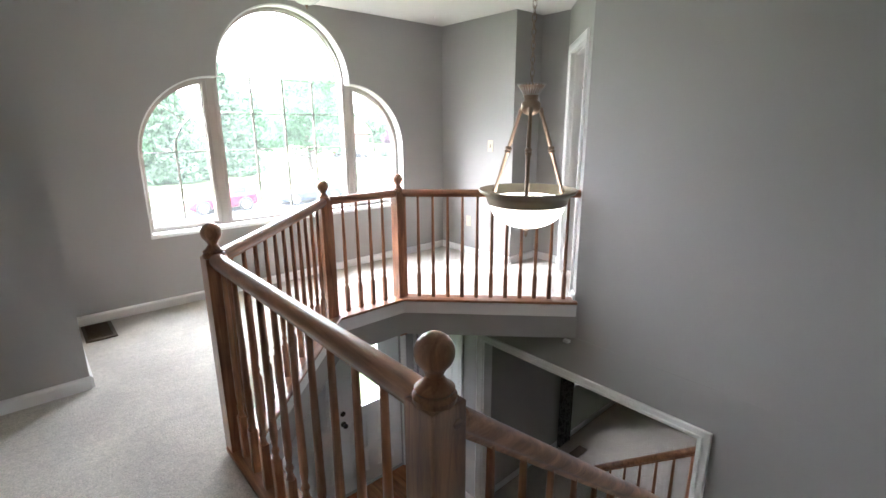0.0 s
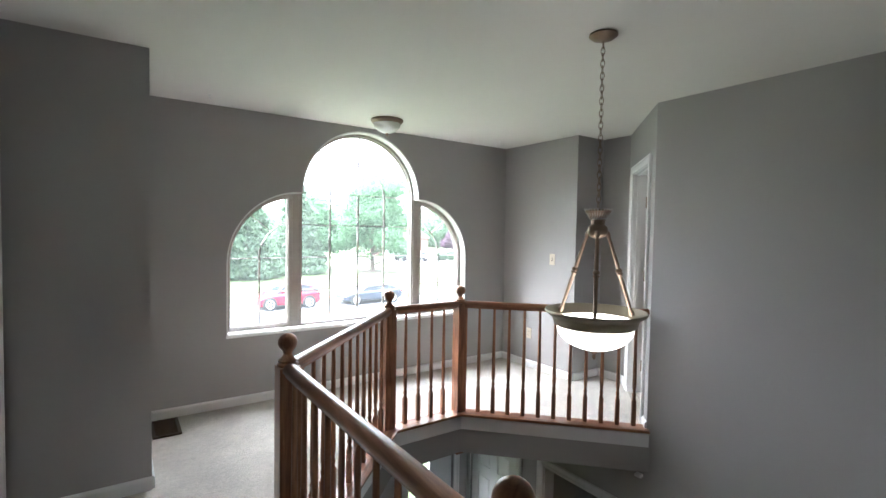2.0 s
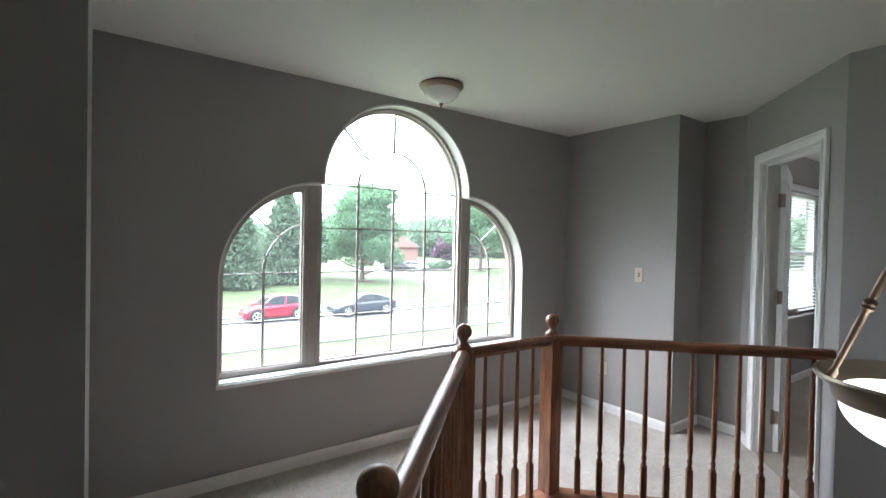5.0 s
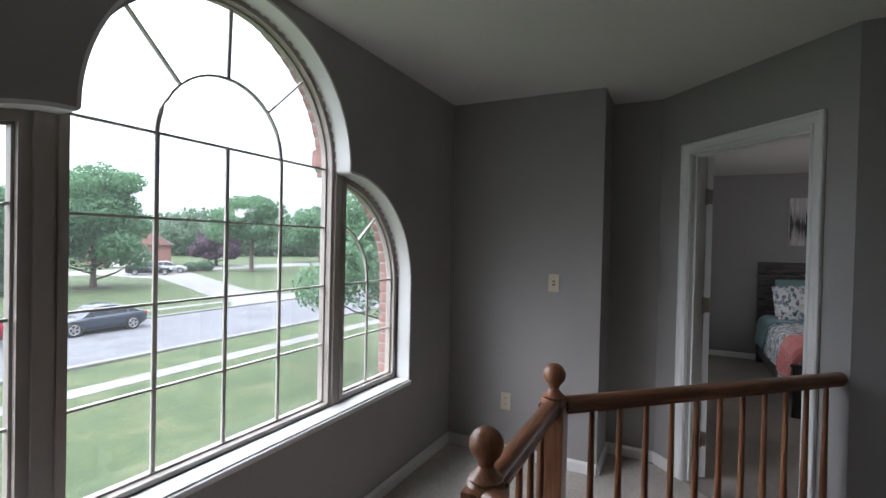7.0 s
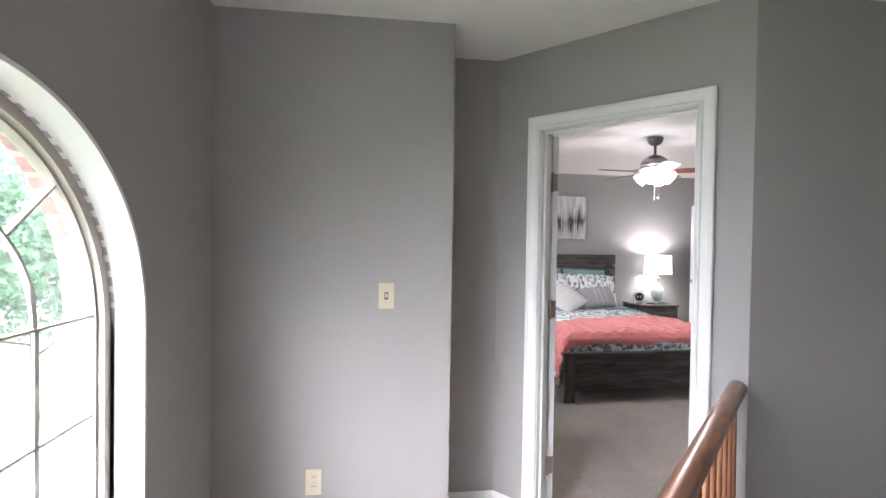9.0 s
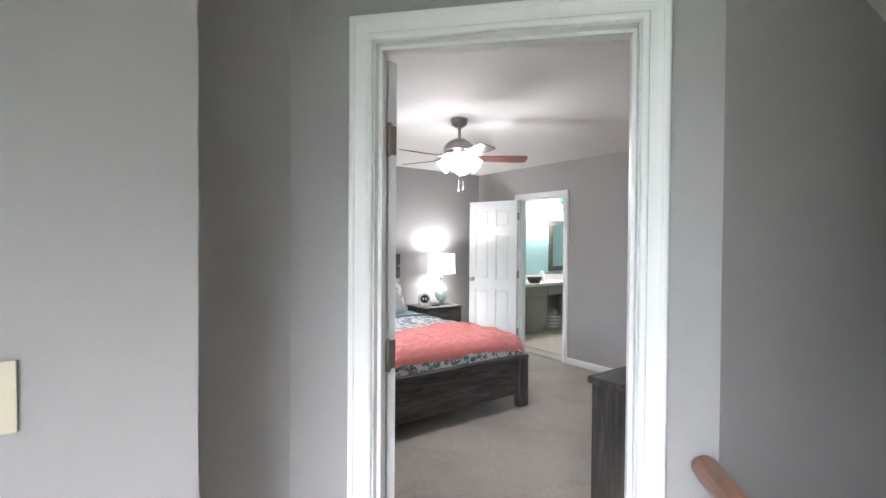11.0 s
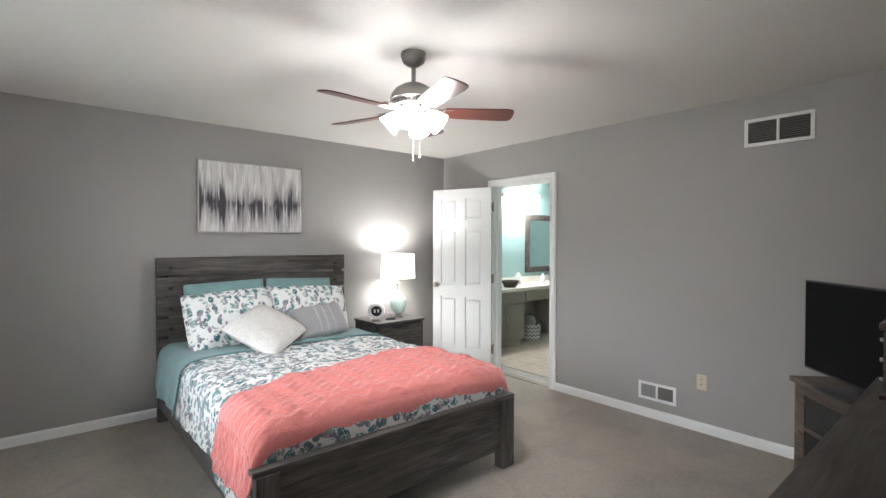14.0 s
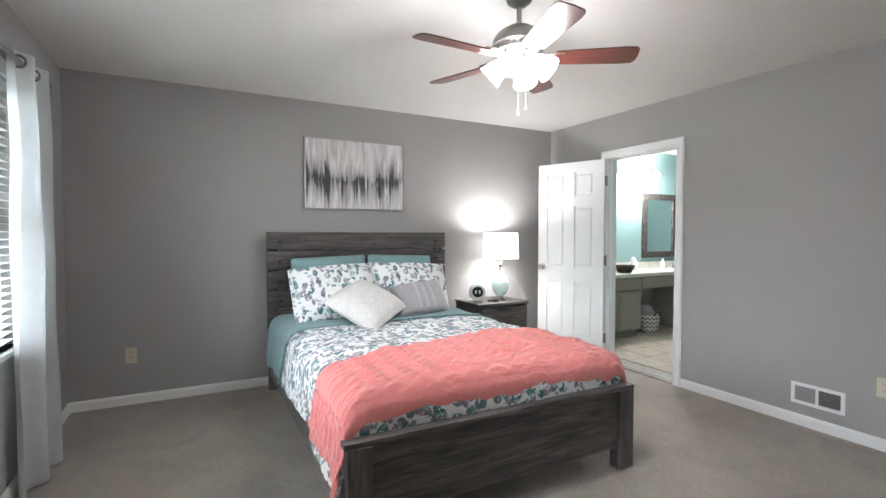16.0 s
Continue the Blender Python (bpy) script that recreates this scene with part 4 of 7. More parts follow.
wall_plate("light_switch", "ivory toggle light switch on the greige wall", upright(XR - 0.001, 4.152, XR - 0.001, 4.0) @ pose(0, 1.20, 0), "switch")
wall_plate("wall_outlet", "ivory double wall outlet", upright(XR - 0.001, 4.462, XR - 0.001, 4.0) @ pose(0, 0.37, 0), "outlet")
wall_plate("wall_outlet", "ivory double wall outlet", upright(6.655, YS + 0.001, 6.0, YS + 0.001) @ pose(0, 0.377, 0), "outlet")
wall_plate("wall_outlet", "ivory double wall outlet beside the bed", upright(XE - 0.001, 3.47, XE - 0.001, 3.0) @ pose(0, 0.37, 0), "outlet")

VENTBR = painted("brown_metal", (0.10, 0.07, 0.05), 0.45, 90, 0.05, 0.08, 0.4)
fv = thing("floor_vent", "brown metal floor register set in the carpet", "vent", pose(1.85, 4.675, 0.0))
part("frame", cut_sheet([[(-0.09, -0.165), (0.09, -0.165), (0.09, 0.165), (-0.09, 0.165)], [(-0.07, -0.145), (0.07, -0.145), (0.07, 0.145), (-0.07, 0.145)]], 0.012, pose(0, 0, 0.014)), VENTBR, fv)
part("duct", box((-0.07, -0.145, 0.001), (0.07, 0.145, 0.004)), DARK, fv)
for k in range(12):
    part("slat", box((-0.07, -0.138 + 0.024 * k, 0.004), (0.07, -0.132 + 0.024 * k, 0.011)), VENTBR, fv)


def hook(x, y):
    h = thing("ceiling_hook", "small white ceiling hook", "hook", pose(x, y, H))
    part("shank", sweep([(0, 0, 0), (0, 0, -0.02), (0.008, 0, -0.032), (0.014, 0, -0.024)], circle(0.003, 6)), TRIM, h)
    part("collar", lathe([(0, 0), (0.012, 0), (0.010, -0.005), (0, -0.006)], 12), TRIM, h)


hook(2.13, 4.60)
hook(4.93, 4.60)
solid("door_chime", box((-0.02, 0, -0.012), (0.02, 0.05, 0.012), 0.004), TRIM, "small white box on the stairwell wall", "chime", "", pose(XBIG - 0.02, 2.76, -0.345))


def register(name, x0, x1, z0, z1, label, damper=False):
    """White wall register in the bathroom wall, two louvred halves."""
    t = thing(name, label, "vent", pose(0, YS, 0))
    xm = (x0 + x1) / 2
    b = 0.022
    part("frame", cut_sheet([hole(x0, x1, z0, z1), hole(x0 + b, xm - 0.008, z0 + b, z1 - b), hole(xm + 0.008, x1 - b, z0 + b, z1 - b)], 0.008, stand(0.002)), TRIM, t)
    part("backing", box((x0 + 0.01, 0.001, z0 + 0.01), (x1 - 0.01, 0.003, z1 - 0.01)), DARK, t)
    if damper:
        part("damper", box((xm + 0.006, 0.0035, z0 + b - 0.003), (x1 - b + 0.003, 0.0065, z1 - b + 0.003)), DAMPER, t, "closed grey damper plate")
    n = int((z1 - z0 - 2 * b) / 0.014)
    for k in range(n):
        z = z0 + b + (z1 - z0 - 2 * b) * (k + 0.5) / n
        part("louvre", box((x0 + b, -0.003, -0.0035), (x1 - b, 0.003, 0.0035), 0, pose(0, 0.005, z, 35)), SHADEDVENT, t)


DAMPER = painted("grey_enamel", (0.36, 0.355, 0.35), 0.5, 90, 0.0, 0.04)
# white louvres coloured dark grey, the shade between them put into the colour
SHADEDVENT = painted("shaded_white_metal", (0.17, 0.165, 0.16), 0.5, 90, 0.0, 0.04)
register("wall_vent", 5.994, 6.390, 2.087, 2.276, "white louvred return-air vent high on the wall")
register("wall_vent", 6.840, 7.143, 0.145, 0.288, "white louvred vent above the baseboard", True)

# ---- bedroom ----
def fn3(x, y, z, s=1.0):
    return noise.noise(Vector((x * s, y * s, z * s)))


bed = thing("bed", "grey-stained plank bed frame with a tall headboard", "bed")
HX, FX = 9.44, 7.215
BY0, BY1 = 0.905, 2.525
# headboard
for y0, y1 in ((BY0 + 0.01, BY0 + 0.09), (BY1 - 0.09, BY1 - 0.01)):
    part("post", box((HX + 0.035, y0, 0.0), (HX + 0.085, y1, 1.27), 0.004), GREYZ, bed)
zs = [1.297, 1.135, 0.975, 0.815, 0.655, 0.495]
for k in range(5):
    plank = part("headboard_plank", box((HX, BY0, zs[k + 1] + 0.022), (HX + 0.035, BY1, zs[k]), 0.004), GREYY, bed)
    for y in (BY0 + 0.10, BY1 - 0.10):
        part("bolt", lathe([(0, 0), (0.014, 0), (0.013, 0.004), (0.006, 0.007), (0, 0.007)], 14, pose(HX, y, (zs[k] + zs[k + 1]) / 2, 0, -90)), IRON, plank, "dark round bolt head")
# footboard
part("footboard_panel", box((FX + 0.028, BY0 + 0.05, 0.115), (FX + 0.062, BY1 - 0.05, 0.43), 0.004), GREYY, bed)
part("footboard_cap", box((FX + 0.012, BY0 - 0.010, 0.432), (FX + 0.070, BY1 + 0.012, 0.456), 0.004), GREYY, bed)
for y0, y1 in ((BY0, BY0 + 0.105), (BY1 - 0.105, BY1)):
    part("foot_post", box((FX + 0.005, y0, 0.0), (FX + 0.076, y1, 0.432), 0.005), GREYZ, bed)
for y0, y1 in ((BY0 + 0.02, BY0 + 0.05), (BY1 - 0.05, BY1 - 0.02)):
    part("side_rail", box((FX + 0.09, y0, 0.12), (HX + 0.04, y1, 0.34), 0.004), GREYX, bed)

mat_bm = box((FX + 0.115, BY0 + 0.06, 0.30), (HX - 0.01, BY1 - 0.06, 0.56), 0.05, None, 4)
solid("mattress", mat_bm, TEALCLOTH, "queen mattress in a dusty teal sheet", "mattress")
MX0, MX1, MY0, MY1 = FX + 0.076, HX - 0.02, BY0 + 0.03, BY1 - 0.035


def cable(p, q):
    """Relief of a cable knit: ridges along q with a zigzag in them."""
    zig = abs((q / 0.13) % 1.0 - 0.5) * 2
    return 0.0082 * math.sin(2 * math.pi * (p / 0.062 + 0.55 * zig)) * (0.75 + 0.5 * fn3(p * 9, q * 5, 3.3))


def bed_cover(name, x0, x1, drop_l, drop_r, lift, material, label, category, foot=False, rough=0.010, edge=0.02, nx=60, ny=130, knit=False, tip=0.0, skew=0.0):
    """A spread over the mattress: flat on top, rolled over the edges, hanging down the sides and, with foot, over the foot end."""
    top = 0.60 + lift
    r = 0.11
    bm = bmesh.new()
    W = (MY1 - MY0) / 2 + lift
    yc = (MY0 + MY1) / 2
    quarter_len = r * math.pi / 2

    def roll(s, W, top, drop):
        """Position across for an arc length s from the middle: offset and height."""
        flat_w = W - r
        if s <= flat_w:
            return s, top
        a = (s - flat_w) / r
        if a < math.pi / 2:
            return flat_w + r * math.sin(a), top - r * (1 - math.cos(a))
        return W, top - r - (s - flat_w - quarter_len)

    rows = []
    for i in range(nx + 1):
        u = i / nx
        row = []
        for j in range(ny + 1):
            v = j / ny * 2 - 1
            side = 1 if v > 0 else -1
            drop = drop_l if side > 0 else drop_r
            xx = x0 + (x1 - skew * v - x0) * u
            wave = edge * fn3(v * 3.0, x0 * 5, 1.3) + edge * 0.5 * fn3(v * 9, 4.1, x1)
            xx += wave * (1 if u < 0.5 else 0.8) * (1 - 2 * min(u, 1 - u))
            d2 = drop + (0.03 * fn3(xx * 2.6, side * 3.0, 7.7) + tip * max(0.0, 1 - u * 2.2) * (1 if side > 0 else 0))
            smax = W - r + quarter_len + max(0.0, d2 - r)
            off, z = roll(abs(v) * smax, W, top, d2)
            y = yc + side * off
            hang = max(0.0, (top - r) - z)
            if hang > 0:
                y += side * (0.035 * hang / 0.25 + 0.034 * min(1, hang / 0.2) * fn3(xx * 5.5, side * 2.0, 2.0))
            if foot:
                fx = MX0 + r - lift * 0.5
                e = fx - xx
                if e > 0:
                    a = min(e / r, math.pi / 2)
                    xx = fx - r * math.sin(a)
                    z -= (r * (1 - math.cos(a)) + max(0.0, e - quarter_len)) * max(0.0, 1 - hang / 0.2)
            zz = z + rough * (fn3(xx, y, 0.3, 4.5) + 0.5 * fn3(xx, y, 2.2, 11.0)) * (1.0 if hang == 0 else 0.3)
            zz += 0.036 * max(0.0, 1 - ((xx - 7.95) / 1.1) ** 2) * max(0.0, 1 - (off / W) ** 2)
            if knit and hang == 0:
                zz += cable(xx, y) + 0.004 * fn3(xx * 24, y * 6, 1) + 0.004 * fn3(xx * 52, y * 17, 2)
            elif knit:
                y += side * (cable(xx, z) + 0.006 * fn3(xx * 24, z * 7, 1) + 0.006 * fn3(xx * 50, z * 18, 2))
            row.append(bm.verts.new((xx, y, max(0.02, zz))))
        rows.append(row)
    edge_line = [tuple(v.co) for v in rows[0]]
    for a, b in zip(rows, rows[1:]):
        for j in range(ny):
            f = bm.faces.new((a[j], a[j + 1], b[j + 1], b[j]))
            f.smooth = True
    bmesh.ops.recalc_face_normals(bm, faces=bm.faces)
    thicken(bm, 0.008)
    bmesh.ops.recalc_face_normals(bm, faces=bm.faces)
    for f in bm.faces:
        f.smooth = True
    ob = solid(name, bm, material, label, category)
    if not knit:
        part("hem", sweep(edge_line, circle(0.007, 6)), material, ob)
    return ob


bed_cover("bed_sheet", 8.70, MX1, 0.34, 0.30, 0.030, TEALCLOTH, "dusty teal top sheet folded back by the pillows", "sheet", rough=0.010)
bed_cover("duvet", MX0 - 0.16, 8.85, 0.34, 0.26, 0.016, FLORALD, "white floral duvet in teal, grey and plum", "duvet", True, 0.026, 0.03, 80, tip=0.12, skew=-0.07)
bed_cover("throw_blanket", MX0 - 0.105, 7.88, 0.33, 0.20, 0.036, CORAL, "coral cable-knit throw across the bed", "blanket", True, 0.016, 0.03, 130, 260, True, 0.16, 0.15)


def pillow(name, w, h, t, material, label, m, n=26, flange=0.0):
    bm = bmesh.new()
    grids = []
    for s in (1, -1):
        g = []
        for i in range(n + 1):
            row = []
            for j in range(n + 1):
                u, v = i / n * 2 - 1, j / n * 2 - 1
                du = 1 - abs(u) ** 3.2
                dv = 1 - abs(v) ** 3.2
                puff = max(0.0, du * dv) ** 0.55
                pinch = 1 - 0.06 * (u * u) * (1 - v * v) * 1.0
                pinch2 = 1 - 0.06 * (v * v) * (1 - u * u)
                z = s * (t / 2 * puff + 0.004) + 0.012 * t / 0.15 * fn3(u * 2.1 + w * 7, v * 2.1 + h * 3, s * 0.7) * puff
                row.append(bm.verts.new((u * w / 2 * pinch2, v * h / 2 * pinch, z)))
            g.append(row)
        grids.append(g)
        for a, b in zip(g, g[1:]):
            for j in range(n):
                bm.faces.new((a[j], a[j + 1], b[j + 1], b[j])).smooth = True
    bmesh.ops.remove_doubles(bm, verts=bm.verts, dist=0.0085)
    bmesh.ops.recalc_face_normals(bm, faces=bm.faces)
    for f in bm.faces:
        f.smooth = True
    return solid(name, bm, material, label, "pillow", "pillows on the bed", m)


def leaning(x, y, z, lean, roll=0.0, yaw=0.0):
    """Pose of a pillow facing the foot of the bed: leaning back by that many degrees, rolled in its own plane."""
    return Matrix.Translation((x, y, z)) @ Matrix.Rotation(radians(-90 + yaw), 4, "Z") @ Matrix.Rotation(radians(90 - lean), 4, "X") @ Matrix.Rotation(radians(roll), 4, "Z")


WHITECLOTH = cloth("white_textured_cotton", (0.74, 0.72, 0.69), 0.9, 120, 30, 0.5)
GREYCLOTH = cloth("pale_grey_satin", (0.40, 0.39, 0.40), 0.55, 150, 12, 0.3)
pillow("pillow", 0.62, 0.48, 0.17, TEALCLOTH, "dusty teal pillow standing against the headboard", leaning(9.30, 2.04, 0.86, 12, 2))
pillow("pillow", 0.60, 0.48, 0.17, TEALCLOTH, "dusty teal pillow standing against the headboard", leaning(9.30, 1.42, 0.86, 12, -2))
pillow("pillow", 0.68, 0.47, 0.20, FLORAL, "floral pillow leaning on the teal pillow", leaning(9.10, 2.06, 0.82, 26, 3))
pillow("pillow", 0.68, 0.47, 0.20, FLORAL, "floral pillow leaning on the teal pillow", leaning(9.11, 1.41, 0.82, 26, -3))
pillow("throw_pillow", 0.45, 0.45, 0.16, WHITECLOTH, "white square throw pillow tipped on its corner", leaning(8.80, 1.91, 0.765, 60, 33, 4))
gp = pillow("throw_pillow", 0.44, 0.30, 0.13, GREYCLOTH, "pale grey throw pillow with satin stripes", leaning(8.92, 1.42, 0.76, 42, 7, -8))
SATIN = cloth("silver_satin", (0.50, 0.49, 0.50), 0.35, 60, 20, 0.2)
for k, u in enumerate((-0.03, 0.03, 0.09)):
    st = bmesh.new()
    path = []
    for j in range(13):
        v = j / 12 * 2 - 1
        uu = u / 0.22
        puff = max(0.0, (1 - abs(uu) ** 3.2) * (1 - abs(v) ** 3.2)) ** 0.55
        path.append((u, v * 0.145, 0.065 * puff + 0.007))
    add_sweep(st, path, [(-0.010, 0.0), (0.010, 0.0), (0.010, 0.003), (-0.010, 0.003)])
    part("stripe", st, SATIN, gp, "satin ribbon stripe")

# nightstand
ns = thing("nightstand", "dark grey wooden nightstand with drawers", "nightstand", pose(9.15, 0.13, 0))
part("top", box((-0.005, -0.01, 0.598), (0.45, 0.575, 0.622), 0.004), GREYY, ns)
for y0, y1 in ((0.0, 0.03), (0.535, 0.565)):
    part("side", box((0.01, y0, 0.02), (0.44, y1, 0.598), 0.003), GREYZ, ns)
part("back", box((0.425, 0.03, 0.05), (0.44, 0.535, 0.598)), GREYZ, ns)
for z0, z1 in ((0.08, 0.325), (0.335, 0.585)):
    dr = part("drawer", box((0.004, 0.034, z0), (0.40, 0.531, z1), 0.003), GREYY, ns)
    part("handle", box((-0.012, 0.20, z1 - 0.03), (0.004, 0.365, z1 - 0.016), 0.003), IRON, dr, "black bar handle")
part("plinth", box((0.03, 0.03, 0.0), (0.42, 0.535, 0.075)), GREYY, ns)

# table lamp
LX, LY, LZ = 9.385, 0.295, 0.622
AQUA, _nt, _b = shader("aqua_ribbed_glass", 0.12)
_b.inputs["Base Color"].default_value = (0.72, 0.88, 0.82, 1)
_b.inputs["Transmission Weight"].default_value = 0.25
tl = thing("table_lamp", "aqua ribbed glass table lamp with a lit white drum shade", "table lamp", pose(LX, LY, LZ))
part("base", lathe([(0, 0), (0.058, 0), (0.058, 0.012), (0.03, 0.022), (0.022, 0.035), (0, 0.036)], 28), STEEL, tl, "brushed nickel foot")
body = bmesh.new()
SEG, prof = 48, [(0.022, 0.034), (0.050, 0.055), (0.076, 0.10), (0.086, 0.145), (0.082, 0.185), (0.062, 0.225), (0.035, 0.255), (0.022, 0.27)]
rings = []
for r, z in prof:
    rings.append([body.verts.new(((r + 0.003 * math.cos(16 * 2 * math.pi * i / SEG) * (r > 0.03)) * math.cos(2 * math.pi * i / SEG), (r + 0.003 * math.cos(16 * 2 * math.pi * i / SEG) * (r > 0.03)) * math.sin(2 * math.pi * i / SEG), z)) for i in range(SEG)])
for a, b in zip(rings, rings[1:]):
    for i in range(SEG):
        body.faces.new((a[i], a[(i + 1) % SEG], b[(i + 1) % SEG], b[i])).smooth = True
part("body", body, AQUA, tl, "ribbed aqua glass body")
part("neck", lathe([(0, 0.268), (0.024, 0.268), (0.026, 0.28), (0.014, 0.29), (0.012, 0.33), (0.022, 0.34), (0.022, 0.36), (0.008, 0.37), (0.006, 0.62), (0.012, 0.63), (0.012, 0.645), (0, 0.65)], 18), STEEL, tl)
SHADE, _nt, _b = shader("linen_shade", 0.9)
_b.inputs["Base Color"].default_value = (0.85, 0.83, 0.78, 1)
_b.inputs["Emission Color"].default_value = (1.0, 0.93, 0.82, 1)
_b.inputs["Emission Strength"].default_value = 1.1
bump(_nt, _b, noise_tex(_nt, coords(_nt, (1, 1, 6)), 90, 2), 0.2, 0.002)
part("shade", lathe([(0.178, 0.415), (0.183, 0.415), (0.172, 0.672), (0.168, 0.672), (0.178, 0.415)], 48), SHADE, tl, "glowing white linen drum shade")

# clock and remote
ck = thing("alarm_clock", "small round silver alarm clock with a dark face", "clock", pose(9.33, 0.60, 0.622, 0, 0, 148) @ Matrix.Scale(1.5, 4))
part("stand", box((-0.02, -0.03, 0.0), (0.03, 0.03, 0.012), 0.004), STEEL, ck)
part("ring", lathe([(0.034, -0.012), (0.052, -0.012), (0.056, 0.0), (0.052, 0.014), (0.036, 0.016), (0.034, -0.012)], 32, pose(0, 0, 0.064, 0, 90)), TRIM, ck, "pale silver ring")
part("face", lathe([(0, -0.004), (0.036, -0.004), (0.036, 0.008), (0, 0.010)], 28, pose(0, 0, 0.064, 0, 90)), DARK, ck, "dark dial")
for q in (-0.012, 0.012):
    part("digit", box((0.0105, q - 0.006, 0.054), (0.0115, q + 0.006, 0.076), 0.0), TRIM, ck)
solid("remote_control", box((-0.05, -0.02, 0), (0.05, 0.02, 0.016), 0.005), DARK, "black remote control on the nightstand", "remote", "", pose(9.28, 0.46, 0.622, 0, 0, 70))

# painting
ART, nt, b = shader("abstract_painting", 0.55)
streak = noise_tex(nt, coords(nt, (1, 26, 2.4)), 1.0, 6, 0.65, 0.3)
column = noise_tex(nt, coords(nt, (0.4, 19, 1.1)), 1.0, 5, 0.7, 0.2)
patch = noise_tex(nt, coords(nt, (0.4, 6.5, 0.8)), 1.0, 2, 0.5)
middle = noise_tex(nt, coords(nt, (0.4, 5, 0.4)), 1.0, 2, 0.5)
sepz = nt.nodes.new("ShaderNodeSeparateXYZ")
tc = nt.nodes.new("ShaderNodeTexCoord")
nt.links.new(tc.outputs["Object"], sepz.inputs[0])


def calc(op, p, q):
    n = nt.nodes.new("ShaderNodeMath")
    n.operation = op
    for k, v in enumerate((p, q)):
        if isinstance(v, (int, float)):
            n.inputs[k].default_value = v
        else:
            nt.links.new(v, n.inputs[k])
    return n.outputs[0]


# dark strokes gather along a wavering band below the middle and drip from it
rise = calc("SUBTRACT", calc("ADD", sepz.outputs["Z"], calc("MULTIPLY", middle, 0.22)), 0.37)
below = calc("MULTIPLY", calc("MAXIMUM", calc("MULTIPLY", rise, -1.0), 0.0), 0.95)
above = calc("MULTIPLY", calc("MAXIMUM", rise, 0.0), 1.5)
drip = noise_tex(nt, coords(nt, (0.4, 44, 0.8)), 1.0, 4, 0.7, 0.1)
ink = calc("SUBTRACT", calc("ADD", calc("ADD", calc("MULTIPLY", column, 0.6), calc("MULTIPLY", drip, 0.5)), calc("MULTIPLY", calc("SUBTRACT", patch, 0.54), 1.0)), calc("ADD", below, above))
pale = ramp(nt, streak, [(0.30, (0.36, 0.33, 0.34)), (0.44, (0.56, 0.53, 0.53)), (0.58, (0.74, 0.73, 0.72))])
soft = blend(nt, pale, (0.27, 0.24, 0.27), ramp(nt, ink, [(0.27, (0, 0, 0)), (0.45, (0.75, 0.75, 0.75))]))
c = blend(nt, soft, (0.022, 0.022, 0.028), ramp(nt, ink, [(0.44, (0, 0, 0)), (0.52, (0.92, 0.92, 0.92))]))
white = ramp(nt, noise_tex(nt, coords(nt, (1, 48, 2.6)), 1.3, 3), [(0.61, (0, 0, 0)), (0.65, (1, 1, 1))])
c = blend(nt, c, (0.80, 0.80, 0.80), white)
nt.links.new(c, b.inputs["Base Color"])
bump(nt, b, streak, 0.3, 0.004)
PY0, PY1, PZ0, PZ1 = 1.262, 2.190, 1.500, 2.128
pic = thing("wall_painting", "abstract grey and black streaked canvas in a thin silver frame", "painting", pose(XE, PY0, PZ0))
pw, ph = PY1 - PY0, PZ1 - PZ0
part("canvas", box((-0.030, 0.012, 0.012), (-0.004, pw - 0.012, ph - 0.012)), ART, pic)
SILV = painted("silver_leaf", (0.40, 0.38, 0.36), 0.35, 160, 0.1, 0.08, 0.7)
for nm, lo, hi in (("rail", (-0.036, 0, 0), (-0.002, pw, 0.010)), ("rail", (-0.036, 0, ph - 0.010), (-0.002, pw, ph)), ("stile", (-0.036, 0, 0.010), (-0.002, 0.010, ph - 0.010)), ("stile", (-0.036, pw - 0.010, 0.010), (-0.002, pw, ph - 0.010))):
    part("frame_" + nm, box(lo, hi, 0.002), SILV, pic)

# ceiling fan
CHERRY = wood("cherry_blade", (0.07, 0.018, 0.012), (0.15, 0.04, 0.026), "X", 0.3, 1.0, 0.3)
FANX, FANY = 7.286, 1.659
fan = thing("ceiling_fan", "pewter ceiling fan with five cherry blades and lit glass shades", "ceiling fan", pose(FANX, FANY, 0))
part("canopy", lathe([(0, H), (0.068, H), (0.070, H - 0.015), (0.058, H - 0.05), (0.03, H - 0.07), (0.014, H - 0.075), (0, H - 0.076)], 28), PEWTER, fan)
part("downrod", lathe([(0.0125, H - 0.07), (0.0125, H - 0.17)], 14), PEWTER, fan)
part("motor", lathe([(0, H - 0.155), (0.03, H - 0.158), (0.06, H - 0.17), (0.10, H - 0.195), (0.122, H - 0.225), (0.128, H - 0.255), (0.118, H - 0.262), (0.112, H - 0.285), (0.075, H - 0.30), (0.06, H - 0.315), (0.06, H - 0.35), (0.03, H - 0.365), (0, H - 0.366)], 40), PEWTER, fan, "ribbed pewter motor housing")
vents = bmesh.new()
for k in range(30):
    add_box(vents, (0.1125, -0.004, H - 0.283), (0.119, 0.004, H - 0.265), 0, Matrix.Rotation(2 * math.pi * k / 30, 4, "Z"))
part("vent_ring", vents, STEEL, fan)
BZ = H - 0.315


def blade_mesh():
    pts = [(0.17, -0.052), (0.28, -0.058), (0.49, -0.066), (0.53, -0.062), (0.545, -0.048), (0.550, 0.0), (0.545, 0.048), (0.53, 0.062), (0.49, 0.066), (0.28, 0.058), (0.17, 0.052)]
    return mesh_of("blade", cut_sheet([pts], 0.006, pose(0, 0, 0.003)), CHERRY)


